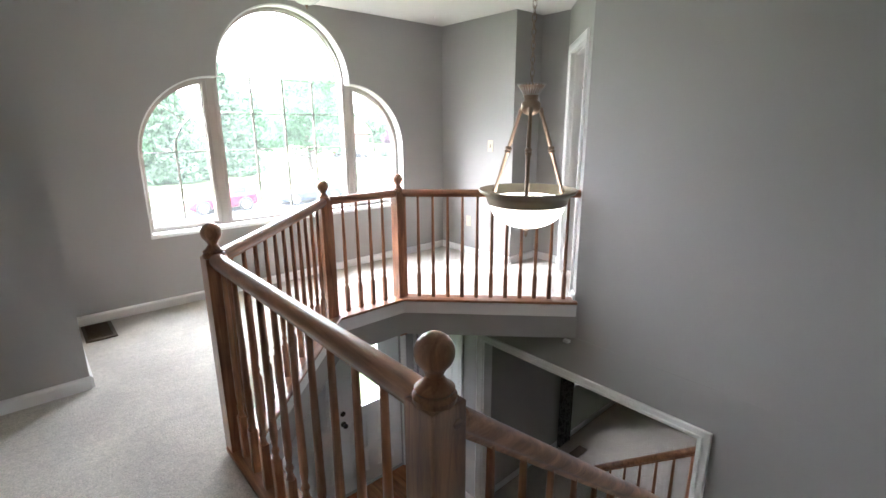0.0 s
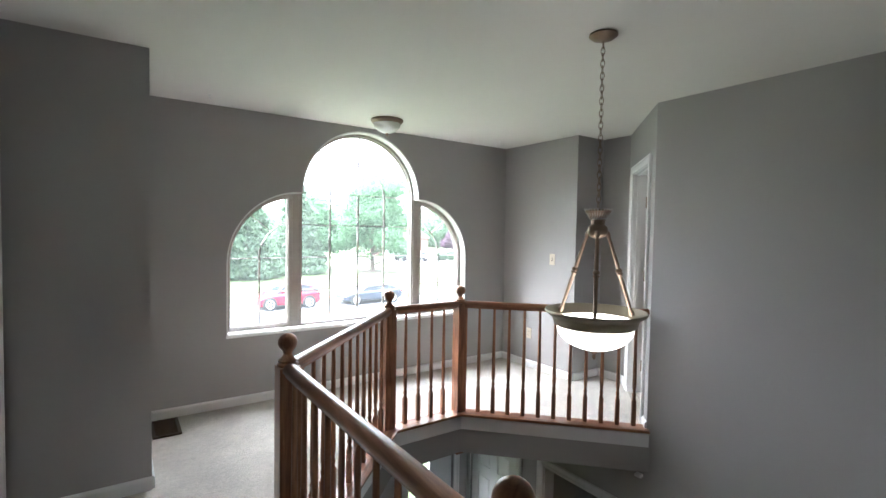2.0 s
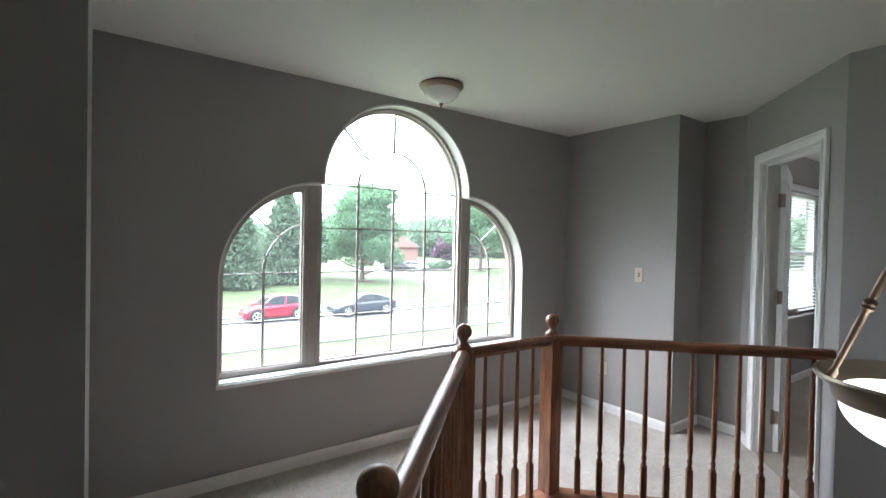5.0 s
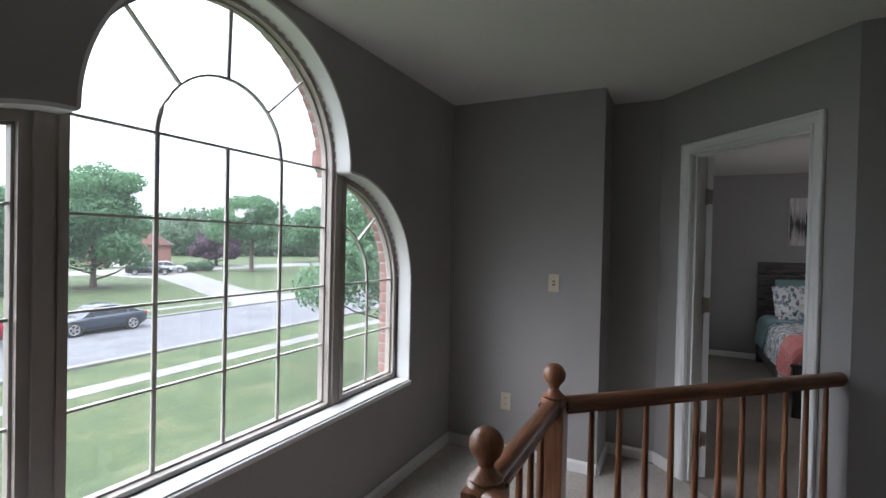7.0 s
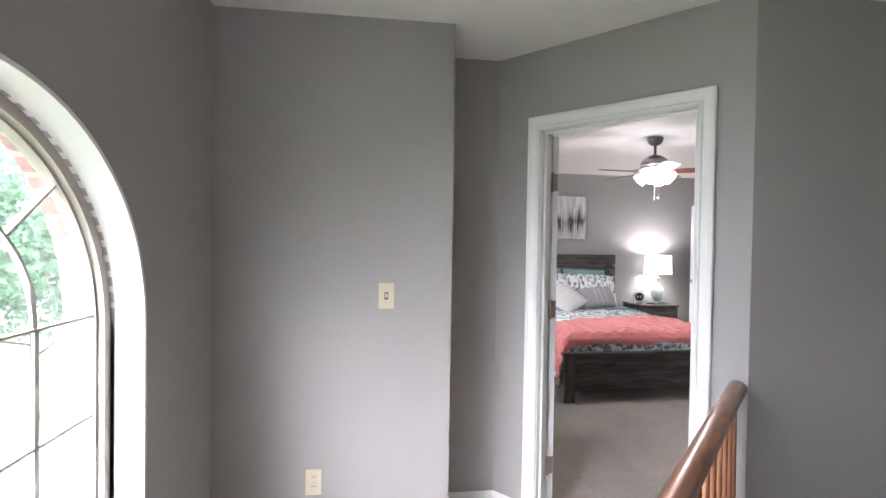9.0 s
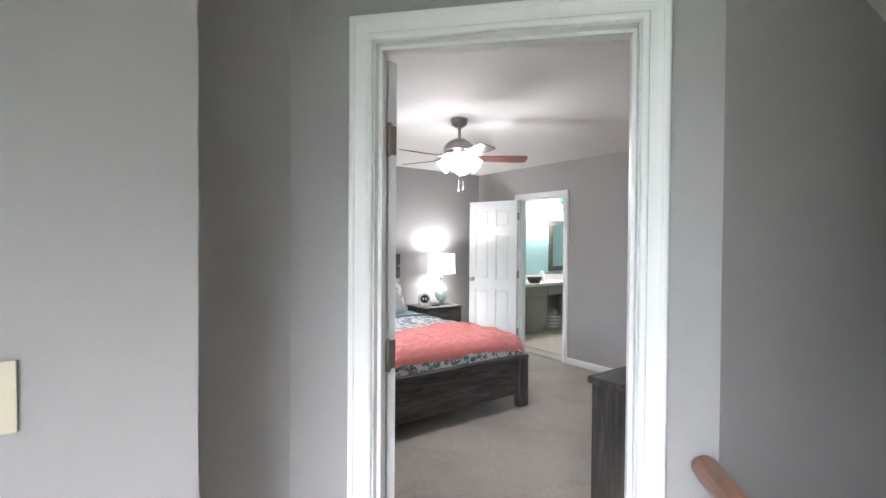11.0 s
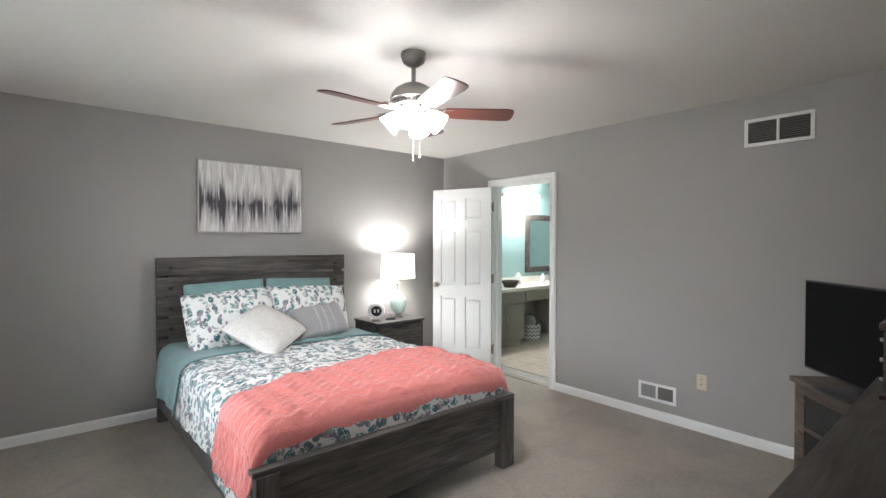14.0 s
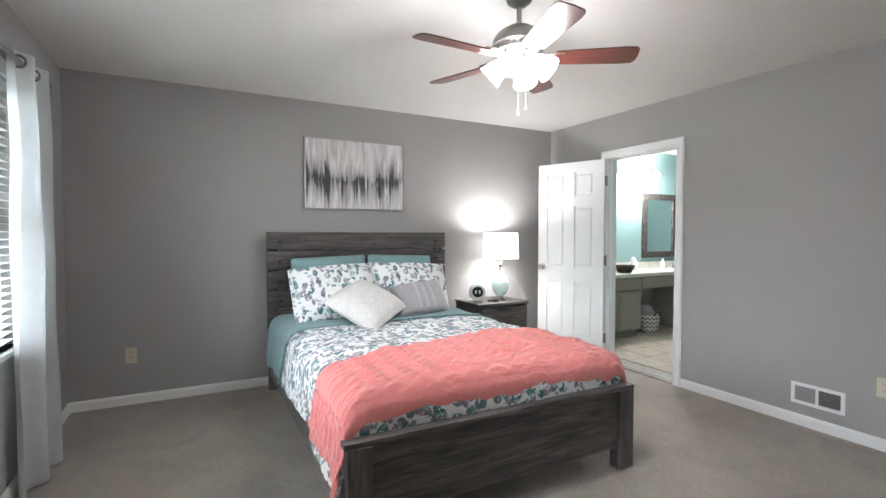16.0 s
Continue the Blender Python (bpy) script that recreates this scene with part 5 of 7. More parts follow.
def iron_mesh():
    bm = bmesh.new()
    add_sweep(bm, [(0.07, 0, 0.02), (0.11, 0.02, 0.004), (0.15, 0.035, 0.006), (0.20, 0.03, 0.008)], rect(0.014, 0.006))
    add_sweep(bm, [(0.07, 0, 0.02), (0.11, -0.02, 0.004), (0.15, -0.035, 0.006), (0.20, -0.03, 0.008)], rect(0.014, 0.006))
    add_box(bm, (0.17, -0.04, 0.004), (0.215, 0.04, 0.009), 0.002)
    return mesh_of("blade_iron", bm, STEEL)


BLADE, IRONARM = blade_mesh(), iron_mesh()
for k in range(5):
    ang = 20 + 72 * k
    piece("blade", BLADE, fan, pose(0, 0, BZ, 0, 0, ang) @ pose(0, 0, 0, -12, 0, 0))
    piece("blade_iron", IRONARM, fan, pose(0, 0, BZ, 0, 0, ang))
LIT = glowing("lit_frosted_glass", (1.0, 0.95, 0.88), 12.0)
tulip = [(0.022, 0.0), (0.034, -0.012), (0.048, -0.045), (0.056, -0.078), (0.061, -0.094), (0.057, -0.094), (0.044, -0.045), (0.022, 0.0)]
for k in range(4):
    a = 40 + 90 * k
    m = pose(0, 0, H - 0.345, 0, 0, a) @ pose(0.075, 0, 0.018, 0, -50, 0)
    part("light_arm", sweep([(0.03, 0, 0.0), (0.055, 0, 0.016), (0.078, 0, 0.018)], circle(0.009, 8)), PEWTER, fan, "", pose(0, 0, H - 0.345, 0, 0, a))
    part("glass_shade", lathe(tulip, 24, m), LIT, fan, "glowing frosted glass tulip shade")
for q, L in ((0.03, 0.20), (-0.03, 0.19)):
    ch = part("pull_chain", sweep([(q, -0.02, H - 0.36), (q, -0.02, H - 0.36 - L)], circle(0.0008, 6)), STEEL, fan)
    part("pull_knob", lathe([(0, 0), (0.004, -0.003), (0.006, -0.010), (0.003, -0.016), (0, -0.017)], 12, pose(q, -0.02, H - 0.36 - L)), STEEL, ch)

# bedroom window, rod and curtain
w2 = tagged(new("window_2"), "white bedroom window with closed blinds", "window", "", "structure")
part("window_frame", cut_sheet([hole(BW0, BW1, BWZ0, BWZ1), hole(BW0 + 0.05, BW1 - 0.05, BWZ0 + 0.05, BWZ1 - 0.05)], 0.06, stand(YB + 0.06)), TRIM, w2)
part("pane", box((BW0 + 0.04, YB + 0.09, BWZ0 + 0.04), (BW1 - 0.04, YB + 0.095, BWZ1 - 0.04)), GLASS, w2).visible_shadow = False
part("meeting_rail", box((BW0 + 0.05, YB + 0.07, 1.36), (BW1 - 0.05, YB + 0.11, 1.40), 0.003), TRIM, w2)
part("window_sill", box((BW0 - 0.06, YB - 0.03, BWZ0 - 0.022), (BW1 + 0.06, YB + 0.06, BWZ0), 0.005), TRIM, w2)
casing("window_casing", upright(5.82, YB, XE, YB), BW0 - 5.82, BW1 - 5.82, BWZ0, BWZ1, "white painted window casing")
bl = thing("window_blinds", "white horizontal window blinds, lowered", "blinds", pose(0, YB + 0.035, 0))
part("headrail", box((BW0 + 0.01, -0.02, BWZ1 - 0.05), (BW1 - 0.01, 0.02, BWZ1 - 0.005), 0.003), TRIM, bl)
SLAT = mesh_of("slat", box((BW0 + 0.015, -0.022, -0.0012), (BW1 - 0.015, 0.022, 0.0012)), TRIM)
for k in range(32):
    piece("slat", SLAT, bl, pose(0, 0, BWZ0 + 0.03 + 0.039 * k, 4))
rod = thing("curtain_rod", "brushed metal curtain rod above the window", "curtain rod", pose(0, YB - 0.085, 2.105))
part("rod", sweep([(6.25, 0, 0), (8.92, 0, 0)], circle(0.0125, 12)), STEEL, rod)
part("finial", lathe([(0, 0), (0.014, 0), (0.02, 0.012), (0.022, 0.03), (0.012, 0.045), (0, 0.047)], 16, pose(8.92, 0, 0, 0, 90)), STEEL, rod)
for x in (6.4, 8.85):
    part("bracket", box((x - 0.008, 0.0, -0.02), (x + 0.008, 0.083, 0.005), 0.002), STEEL, rod)


def curtain(x0, x1, label):
    c = thing("curtain", label, "curtain", pose(0, YB - 0.085, 0), "curtains of the bedroom window")
    bm = bmesh.new()
    nx, nz = 90, 30
    rows = []
    for k in range(nz + 1):
        z = 0.015 + (2.165 - 0.015) * k / nz
        row = []
        for i in range(nx + 1):
            u = i / nx
            amp = 0.052 * (0.75 + 0.25 * (1 - k / nz))
            x = x0 + (x1 - x0) * (u + 0.015 * math.sin(k * 0.3 + u * 9)) + 0.03 * (1 - k / nz) * fn3(u * 3, k * 0.1, 5.5)
            y = amp * math.sin(u * math.pi * 2 * 2.5 + 0.25 * math.sin(k * 0.21)) + 0.012 * fn3(u * 6, k * 0.16, 9.1)
            row.append(bm.verts.new((x, y, z)))
        rows.append(row)
    for a, b in zip(rows, rows[1:]):
        for i in range(nx):
            bm.faces.new((a[i], a[i + 1], b[i + 1], b[i])).smooth = True
    thicken(bm, 0.003)
    bmesh.ops.recalc_face_normals(bm, faces=bm.faces)
    part("cloth", bm, CURTAIN, c)
    for k in range(5):
        u = (k + 0.5) / 5
        part("grommet", sweep([(0, 0.028 * math.cos(a), 0.028 * math.sin(a)) for a in [2 * math.pi * i / 16 for i in range(16)]], circle(0.006, 6), True), PEWTER, c, "dark metal grommet ring", pose(x0 + (x1 - x0) * u, 0, 2.105))
    return c


CURTAIN = cloth("white_curtain", (0.80, 0.81, 0.81), 0.9, 220, 14, 0.3)
_nt = CURTAIN.node_tree
_tr, _mx = _nt.nodes.new("ShaderNodeBsdfTranslucent"), _nt.nodes.new("ShaderNodeMixShader")
_tr.inputs["Color"].default_value = (0.8, 0.82, 0.83, 1)
_mx.inputs[0].default_value = 0.6
_nt.links.new(_nt.nodes["Principled BSDF"].outputs[0], _mx.inputs[1])
_nt.links.new(_tr.outputs[0], _mx.inputs[2])
_nt.links.new(_mx.outputs[0], _nt.nodes["Material Output"].inputs["Surface"])
curtain(8.33, 8.90, "white grommet curtain panel hanging to the floor")
curtain(6.28, 6.80, "white grommet curtain panel hanging to the floor")

# dresser
dr = thing("dresser", "long espresso-brown wooden dresser with drawers", "dresser", pose(4.985, 0.66, 0))
DW, DL, DH = 0.55, 1.66, 0.89
part("top", box((0, -0.012, DH - 0.03), (DW, DL + 0.012, DH), 0.005), BROWNY, dr)
for y0, y1 in ((0, 0.04), (DL - 0.04, DL)):
    part("side", box((0.01, y0, 0.03), (DW - 0.015, y1, DH - 0.03), 0.003), BROWNZ, dr)
part("back", box((0.01, 0.04, 0.06), (0.025, DL - 0.04, DH - 0.03)), BROWNZ, dr)
part("plinth", box((0.02, 0.04, 0.0), (DW - 0.04, DL - 0.04, 0.07)), BROWNY, dr)
for r in range(3):
    for q in range(2):
        z0 = 0.085 + 0.258 * r
        y0 = 0.046 + q * (DL - 0.085) / 2
        d = part("drawer", box((0.06, y0, z0), (DW - 0.006, y0 + (DL - 0.1) / 2, z0 + 0.246), 0.004), BROWNY, dr)
        part("handle", box((DW - 0.006, y0 + 0.28, z0 + 0.19), (DW + 0.014, y0 + 0.48, z0 + 0.205), 0.003), IRON, d, "black bar handle")

# jewellery chest on the dresser
MAHOG = wood("dark_mahogany", (0.018, 0.008, 0.006), (0.055, 0.02, 0.014), "Y", 0.35, 1.2, 0.2)
jb = thing("jewelry_box", "dark mahogany jewelry chest with small drawers", "jewelry box", pose(5.13, 0.73, DH))
part("body", box((0, 0, 0.012), (0.335, 0.29, 0.235), 0.004), MAHOG, jb)
part("lid", box((-0.008, -0.008, 0.236), (0.358, 0.298, 0.262), 0.008), MAHOG, jb)
part("base", box((-0.006, -0.006, 0.0), (0.356, 0.296, 0.014), 0.004), MAHOG, jb)
part("side_panel", box((0.04, 0.288, 0.04), (0.30, 0.296, 0.21), 0.005), MAHOG, jb)
for k in range(3):
    d = part("drawer", box((0.33, 0.012, 0.022 + 0.07 * k), (0.348, 0.278, 0.086 + 0.07 * k), 0.003), BROWNY, jb)
    for y in (0.07, 0.22):
        part("knob", lathe([(0, 0), (0.004, 0), (0.004, 0.006), (0.008, 0.010), (0.006, 0.015), (0, 0.016)], 12, pose(0.348, y, 0.054 + 0.07 * k, 0, 90)), STEEL, d, "small steel knob")

# pale ceramic bowl
BOWL, nt, b = shader("pale_glazed_ceramic", 0.3)
vo = nt.nodes.new("ShaderNodeTexVoronoi")
vo.inputs["Scale"].default_value = 52.0
vo.feature = "DISTANCE_TO_EDGE"
nt.links.new(coords(nt), vo.inputs["Vector"])
nt.links.new(ramp(nt, vo.outputs["Distance"], [(0.05, (0.55, 0.58, 0.56)), (0.12, (0.30, 0.40, 0.40))]), b.inputs["Base Color"])
bump(nt, b, vo.outputs["Distance"], 0.4, 0.004)
solid("ceramic_bowl", lathe([(0, 0), (0.055, 0), (0.085, 0.02), (0.101, 0.055), (0.098, 0.095), (0.082, 0.118), (0.075, 0.118), (0.09, 0.09), (0.09, 0.055), (0.05, 0.012), (0, 0.012)], 40), BOWL, "pale teal and white patterned ceramic bowl", "bowl", "", pose(5.235, 1.135, DH))

# potted plant
POT = mottled("white_stoneware", [(0.35, (0.40, 0.39, 0.38)), (0.65, (0.66, 0.65, 0.63))], 40, 0.6, 0.5, 0.006)
LEAF = mottled("ivy_leaf", [(0.3, (0.022, 0.042, 0.022)), (0.55, (0.05, 0.082, 0.042)), (0.8, (0.15, 0.19, 0.13))], 18, 0.45, 0.2, 0.004)
pp = thing("potted_plant", "trailing green ivy in a small white stoneware pot", "plant", pose(5.165, 1.985, DH))
part("pot", lathe([(0, 0), (0.052, 0), (0.066, 0.05), (0.07, 0.115), (0.072, 0.125), (0.064, 0.125), (0.06, 0.11), (0, 0.105)], 32), POT, pp)
leaves = bmesh.new()
rng = random.Random(5)
for k in range(900):
    a, e = rng.uniform(0, 2 * math.pi), rng.uniform(0, 1)
    rr = 0.155 * math.sqrt(e)
    z = 0.105 + 0.145 * (1 - (rr / 0.155) ** 2) * rng.uniform(0.3, 1.0) - 0.08 * (rr > 0.10) * rng.uniform(0, 1)
    s = rng.uniform(0.009, 0.017)
    m = pose(rr * math.cos(a), rr * math.sin(a), z, rng.uniform(-50, 50), rng.uniform(-50, 50), rng.uniform(0, 360))
    vs = [leaves.verts.new(m @ Vector((px * s, py * s, pz * s))) for px, py, pz in ((0, -1, 0), (0.75, -0.5, -0.15), (0.6, 0.3, -0.1), (0, 1.1, 0.0), (-0.6, 0.3, -0.1), (-0.75, -0.5, -0.15), (0, 0, 0.12))]
    for i in range(6):
        leaves.faces.new((vs[i], vs[(i + 1) % 6], vs[6])).smooth = True
part("leaves", leaves, LEAF, pp, "small variegated ivy leaves")
for k in range(16):
    a = 2 * math.pi * k / 16 + 0.2
    rr = 0.08 + 0.06 * rng.random()
    stem = bmesh.new()
    add_sweep(stem, [(0.03 * math.cos(a), 0.03 * math.sin(a), 0.10), (0.5 * rr * math.cos(a), 0.5 * rr * math.sin(a), 0.20), (rr * math.cos(a), rr * math.sin(a), 0.18)], circle(0.0025, 5))
    part("stem", stem, LEAF, pp)

# television on a corner stand
TAUPE = wood("weathered_taupe_wood", (0.07, 0.052, 0.04), (0.165, 0.13, 0.10), "X", 0.6, 1.0)
tvm = pose(5.545, -0.02, 0, 0, 0, 133)      # local x along the front, -y to the front
ts = thing("tv_stand", "weathered taupe corner television stand with glass doors", "tv stand", tvm)
part("top", box((-0.47, -0.225, 0.60), (0.47, 0.215, 0.63), 0.005), TAUPE, ts)
for x in (-0.45, 0.41):
    part("side", box((x, -0.205, 0.0), (x + 0.04, 0.205, 0.60), 0.003), TAUPE, ts)
part("shelf", box((-0.41, -0.19, 0.08), (0.41, 0.205, 0.10)), TAUPE, ts)
part("back", box((-0.41, 0.19, 0.10), (0.41, 0.205, 0.60)), TAUPE, ts)
for x0, x1 in ((-0.405, -0.003), (0.003, 0.405)):
    d = part("door", cut_sheet([hole(x0, x1, 0.105, 0.595), hole(x0 + 0.05, x1 - 0.05, 0.155, 0.345), hole(x0 + 0.05, x1 - 0.05, 0.365, 0.545)], 0.02, stand(-0.21)), TAUPE, ts)
    part("pane", box((x0 + 0.045, -0.203, 0.15), (x1 - 0.045, -0.198, 0.55)), DARK, d, "dark glass")
    part("knob", lathe([(0, 0), (0.006, 0), (0.011, 0.015), (0, 0.02)], 12, pose(x1 - 0.03 if x0 < 0 else x0 + 0.03, -0.21, 0.36, 90)), IRON, d)
SCREEN = painted("television_screen", (0.004, 0.004, 0.0045), 0.25, 60, 0.0, 0.05)
SCREEN.node_tree.nodes["Principled BSDF"].inputs["Specular IOR Level"].default_value = 0.06
TVB = painted("black_plastic", (0.015, 0.015, 0.016), 0.4, 90, 0.0, 0.05)
tv = thing("television", "black flat-screen television, off, on the corner stand", "television", pose(5.66, 0.07, 0.63, 0, 0, 133))
part("bezel", box((-0.42, -0.02, 0.062), (0.42, 0.018, 0.575), 0.006), TVB, tv)
part("screen", box((-0.41, -0.0225, 0.075), (0.41, -0.0195, 0.565)), SCREEN, tv)
part("housing", box((-0.3, 0.016, 0.12), (0.3, 0.055, 0.45), 0.015), TVB, tv)
part("neck", box((-0.03, -0.005, 0.012), (0.03, 0.015, 0.08), 0.003), TVB, tv)
part("foot", box((-0.2, -0.11, 0.0), (0.2, 0.09, 0.014), 0.005), TVB, tv)

# ---- bathroom ----
VX, CT = 9.43, 0.80
TAUPEP = painted("taupe_cabinet_paint", (0.27, 0.232, 0.20), 0.45, 90, 0.08, 0.04)
COUNTER = mottled("cultured_marble", [(0.35, (0.66, 0.62, 0.55)), (0.65, (0.78, 0.75, 0.70))], 6, 0.25, 0.05, 0.002)


def vanity_unit(y0, y1, label):
    v = thing("vanity_cabinet", label, "vanity cabinet", pose(VX, y0, 0))
    w = y1 - y0
    part("body", box((0.02, 0, 0.10), (0.52, w, CT - 0.045), 0.003), TAUPEP, v)
    part("toe_kick", box((0.07, 0.01, 0.0), (0.5, w - 0.01, 0.10)), TAUPEP, v)
    part("drawer", box((0.0, 0.012, CT - 0.20), (0.02, w - 0.012, CT - 0.06), 0.004), TAUPEP, v)
    n = 2 if w > 0.5 else 1
    for k in range(n):
        a, b2 = 0.012 + (w - 0.024) * k / n + 0.003, 0.012 + (w - 0.024) * (k + 1) / n - 0.003
        d = part("door", box((0.0, a, 0.115), (0.02, b2, CT - 0.215), 0.004), TAUPEP, v)
        part("panel", box((-0.004, a + 0.055, 0.17), (0.001, b2 - 0.055, CT - 0.27), 0.004), TAUPEP, d)
        yh = b2 - 0.03 if k == 0 and n == 2 else a + 0.03
        part("handle", sweep([(0.0, yh, 0.36), (-0.025, yh, 0.365), (-0.025, yh, 0.445), (0.0, yh, 0.45)], circle(0.004, 8)), STEEL, d, "satin pull handle")


vanity_unit(-1.86, -1.02, "taupe painted vanity cabinet with door and drawer")
vanity_unit(-4.10, -2.72, "taupe painted vanity cabinet with door and drawer")
ap = thing("knee_space_apron", "taupe painted apron over the vanity knee space", "cabinet", pose(VX, -2.72, 0))
part("rail", box((0.02, 0.0, CT - 0.2), (0.50, 0.86, CT - 0.045), 0.003), TAUPEP, ap)
part("front", box((0.0, 0.02, CT - 0.19), (0.02, 0.84, CT - 0.06), 0.004), TAUPEP, ap)
part("back_panel", box((0.52, 0.0, 0.0), (0.535, 0.86, CT - 0.05)), TAUPEP, ap)
ct = thing("vanity_counter", "cream cultured-marble vanity countertop with a backsplash", "countertop", pose(VX - 0.02, -4.12, CT - 0.045))
part("slab", box((0.0, 0, 0), (0.568, 3.12, 0.045), 0.010), COUNTER, ct)
part("backsplash", box((0.545, 0, 0.046), (0.567, 3.12, 0.14), 0.005), COUNTER, ct)
fa = thing("faucet", "chrome two-handled bathroom sink faucet", "faucet", pose(9.80, -3.05, CT))
part("body", lathe([(0, 0), (0.03, 0), (0.026, 0.02), (0.018, 0.09), (0, 0.1)], 18), STEEL, fa)
part("spout", sweep([(0, 0, 0.07), (-0.05, 0, 0.11), (-0.12, 0, 0.09)], circle(0.011, 10)), STEEL, fa)
for s in (-0.1, 0.1):
    part("handle", lathe([(0, 0), (0.022, 0), (0.012, 0.03), (0.02, 0.05), (0, 0.055)], 14, pose(0, s, 0)), STEEL, fa)
solid("soap_bottle", lathe([(0, 0), (0.03, 0), (0.033, 0.02), (0.03, 0.10), (0.012, 0.12), (0.012, 0.15), (0, 0.152)], 20), TRIM, "white soap dispenser bottle", "bottle", "", pose(9.72, -2.62, CT))
solid("toothbrush_cup", lathe([(0, 0), (0.03, 0), (0.035, 0.10), (0.031, 0.10), (0.027, 0.008), (0, 0.008)], 20), PEWTER, "dark metal tumbler beside the sink", "cup", "", pose(9.66, -2.95, CT))
solid("glass_canister", lathe([(0, 0), (0.05, 0), (0.055, 0.03), (0.05, 0.11), (0.03, 0.14), (0.035, 0.15), (0.012, 0.17), (0, 0.18)], 24), TRIM, "white lidded canister on the counter", "canister", "", pose(9.80, -2.14, CT))
WICKER = mottled("dark_wicker", [(0.4, (0.03, 0.02, 0.015)), (0.6, (0.10, 0.07, 0.05))], 60, 0.7, 0.8, 0.006)
bk = thing("wicker_basket", "shallow dark wicker basket on the counter", "basket", pose(9.60, -1.74, CT))
part("bowl", lathe([(0, 0), (0.08, 0), (0.115, 0.06), (0.122, 0.085), (0.115, 0.085), (0.105, 0.055), (0.07, 0.01), (0, 0.01)], 36), WICKER, bk)
part("rim", sweep([(0.12 * math.cos(a), 0.12 * math.sin(a), 0.085) for a in [2 * math.pi * i / 32 for i in range(32)]], circle(0.008, 6), True), WICKER, bk)
# chevron bin with towels in the knee space
CHEV, nt, b = shader("chevron_canvas", 0.85)
tcx = nt.nodes.new("ShaderNodeTexCoord")
sx = nt.nodes.new("ShaderNodeSeparateXYZ")
nt.links.new(tcx.outputs["Object"], sx.inputs[0])


def mathnode(op, a, b2=0.0):
    n = nt.nodes.new("ShaderNodeMath")
    n.operation = op
    for i, q in enumerate((a, b2)):
        if isinstance(q, (int, float)):
            n.inputs[i].default_value = q
        else:
            nt.links.new(q, n.inputs[i])
    return n.outputs[0]


zig = mathnode("PINGPONG", mathnode("ADD", sx.outputs["X"], mathnode("MULTIPLY", sx.outputs["Y"], 1.0)), 0.035)
lines = mathnode("FRACT", mathnode("MULTIPLY", mathnode("ADD", sx.outputs["Z"], zig), 17.0))
nt.links.new(ramp(nt, lines, [(0.50, (0.70, 0.68, 0.64)), (0.52, (0.24, 0.22, 0.20))]), b.inputs["Base Color"])
bn = thing("storage_bin", "white and taupe chevron fabric bin holding grey towels", "storage bin", pose(9.68, -2.25, 0.0) @ Matrix.Diagonal((1.12, 1.12, 0.92, 1)))
part("body", lathe([(0, 0.005), (0.13, 0.005), (0.14, 0.02), (0.155, 0.27), (0.150, 0.27), (0.13, 0.03), (0, 0.025)], 36), CHEV, bn)
part("handle", sweep([(-0.152, -0.05, 0.24), (-0.165, -0.035, 0.29), (-0.165, 0.035, 0.29), (-0.152, 0.05, 0.24)], circle(0.008, 8)), WICKER, bn)
pillow("towel", 0.22, 0.20, 0.14, GREYCLOTH, "folded grey towel in the bin", pose(9.68, -2.22, 0.265, 20, 10, 30), 14)["category"] = "towel"

# mirror and light bar
MIR, nt, b = shader("mirror_silver", 0.02, 1.0)
b.inputs["Base Color"].default_value = (0.86, 0.88, 0.88, 1)
BARK = mottled("distressed_black_wood", [(0.4, (0.03, 0.026, 0.022)), (0.62, (0.10, 0.085, 0.07)), (0.75, (0.28, 0.26, 0.24))], 26, 0.7, 0.6, 0.006)
mi = thing("wall_mirror", "framed wall mirror with a distressed dark frame", "mirror", pose(XV, -3.22, 0.95))
mw, mh = 0.72, 0.90
for lo, hi in (((-0.035, 0, 0), (-0.003, mw, 0.085)), ((-0.035, 0, mh - 0.085), (-0.003, mw, mh)), ((-0.035, 0, 0.086), (-0.003, 0.085, mh - 0.086)), ((-0.035, mw - 0.085, 0.086), (-0.003, mw, mh - 0.086))):
    part("frame_side", box(lo, hi, 0.006), BARK, mi)
part("glass", box((-0.014, 0.08, 0.08), (-0.008, mw - 0.08, mh - 0.08)), MIR, mi)
vl = thing("vanity_light", "chrome bathroom light bar with four lit globes", "wall lamp", pose(XV, -2.30, 2.12))
part("bar", box((-0.03, -0.42, -0.05), (-0.002, 0.42, 0.05), 0.006), STEEL, vl)
GLOBE = glowing("lit_globe", (1.0, 0.97, 0.92), 18.0)
for y in (-0.32, -0.107, 0.107, 0.32):
    part("socket", lathe([(0, 0), (0.028, 0), (0.024, 0.05), (0, 0.05)], 16, pose(-0.03, y, 0, 0, -90)), STEEL, vl)
    g = [(0.052 * math.sin(math.pi * i / 12), 0.05 - 0.052 * math.cos(math.pi * i / 12) + 0.05) for i in range(13)]
    g[0], g[-1] = (0.0, g[0][1]), (0.0, g[-1][1])
    part("globe", lathe(g, 20, pose(-0.03, y, -0.02, 0, -90)), GLOBE, vl, "glowing white globe bulb")

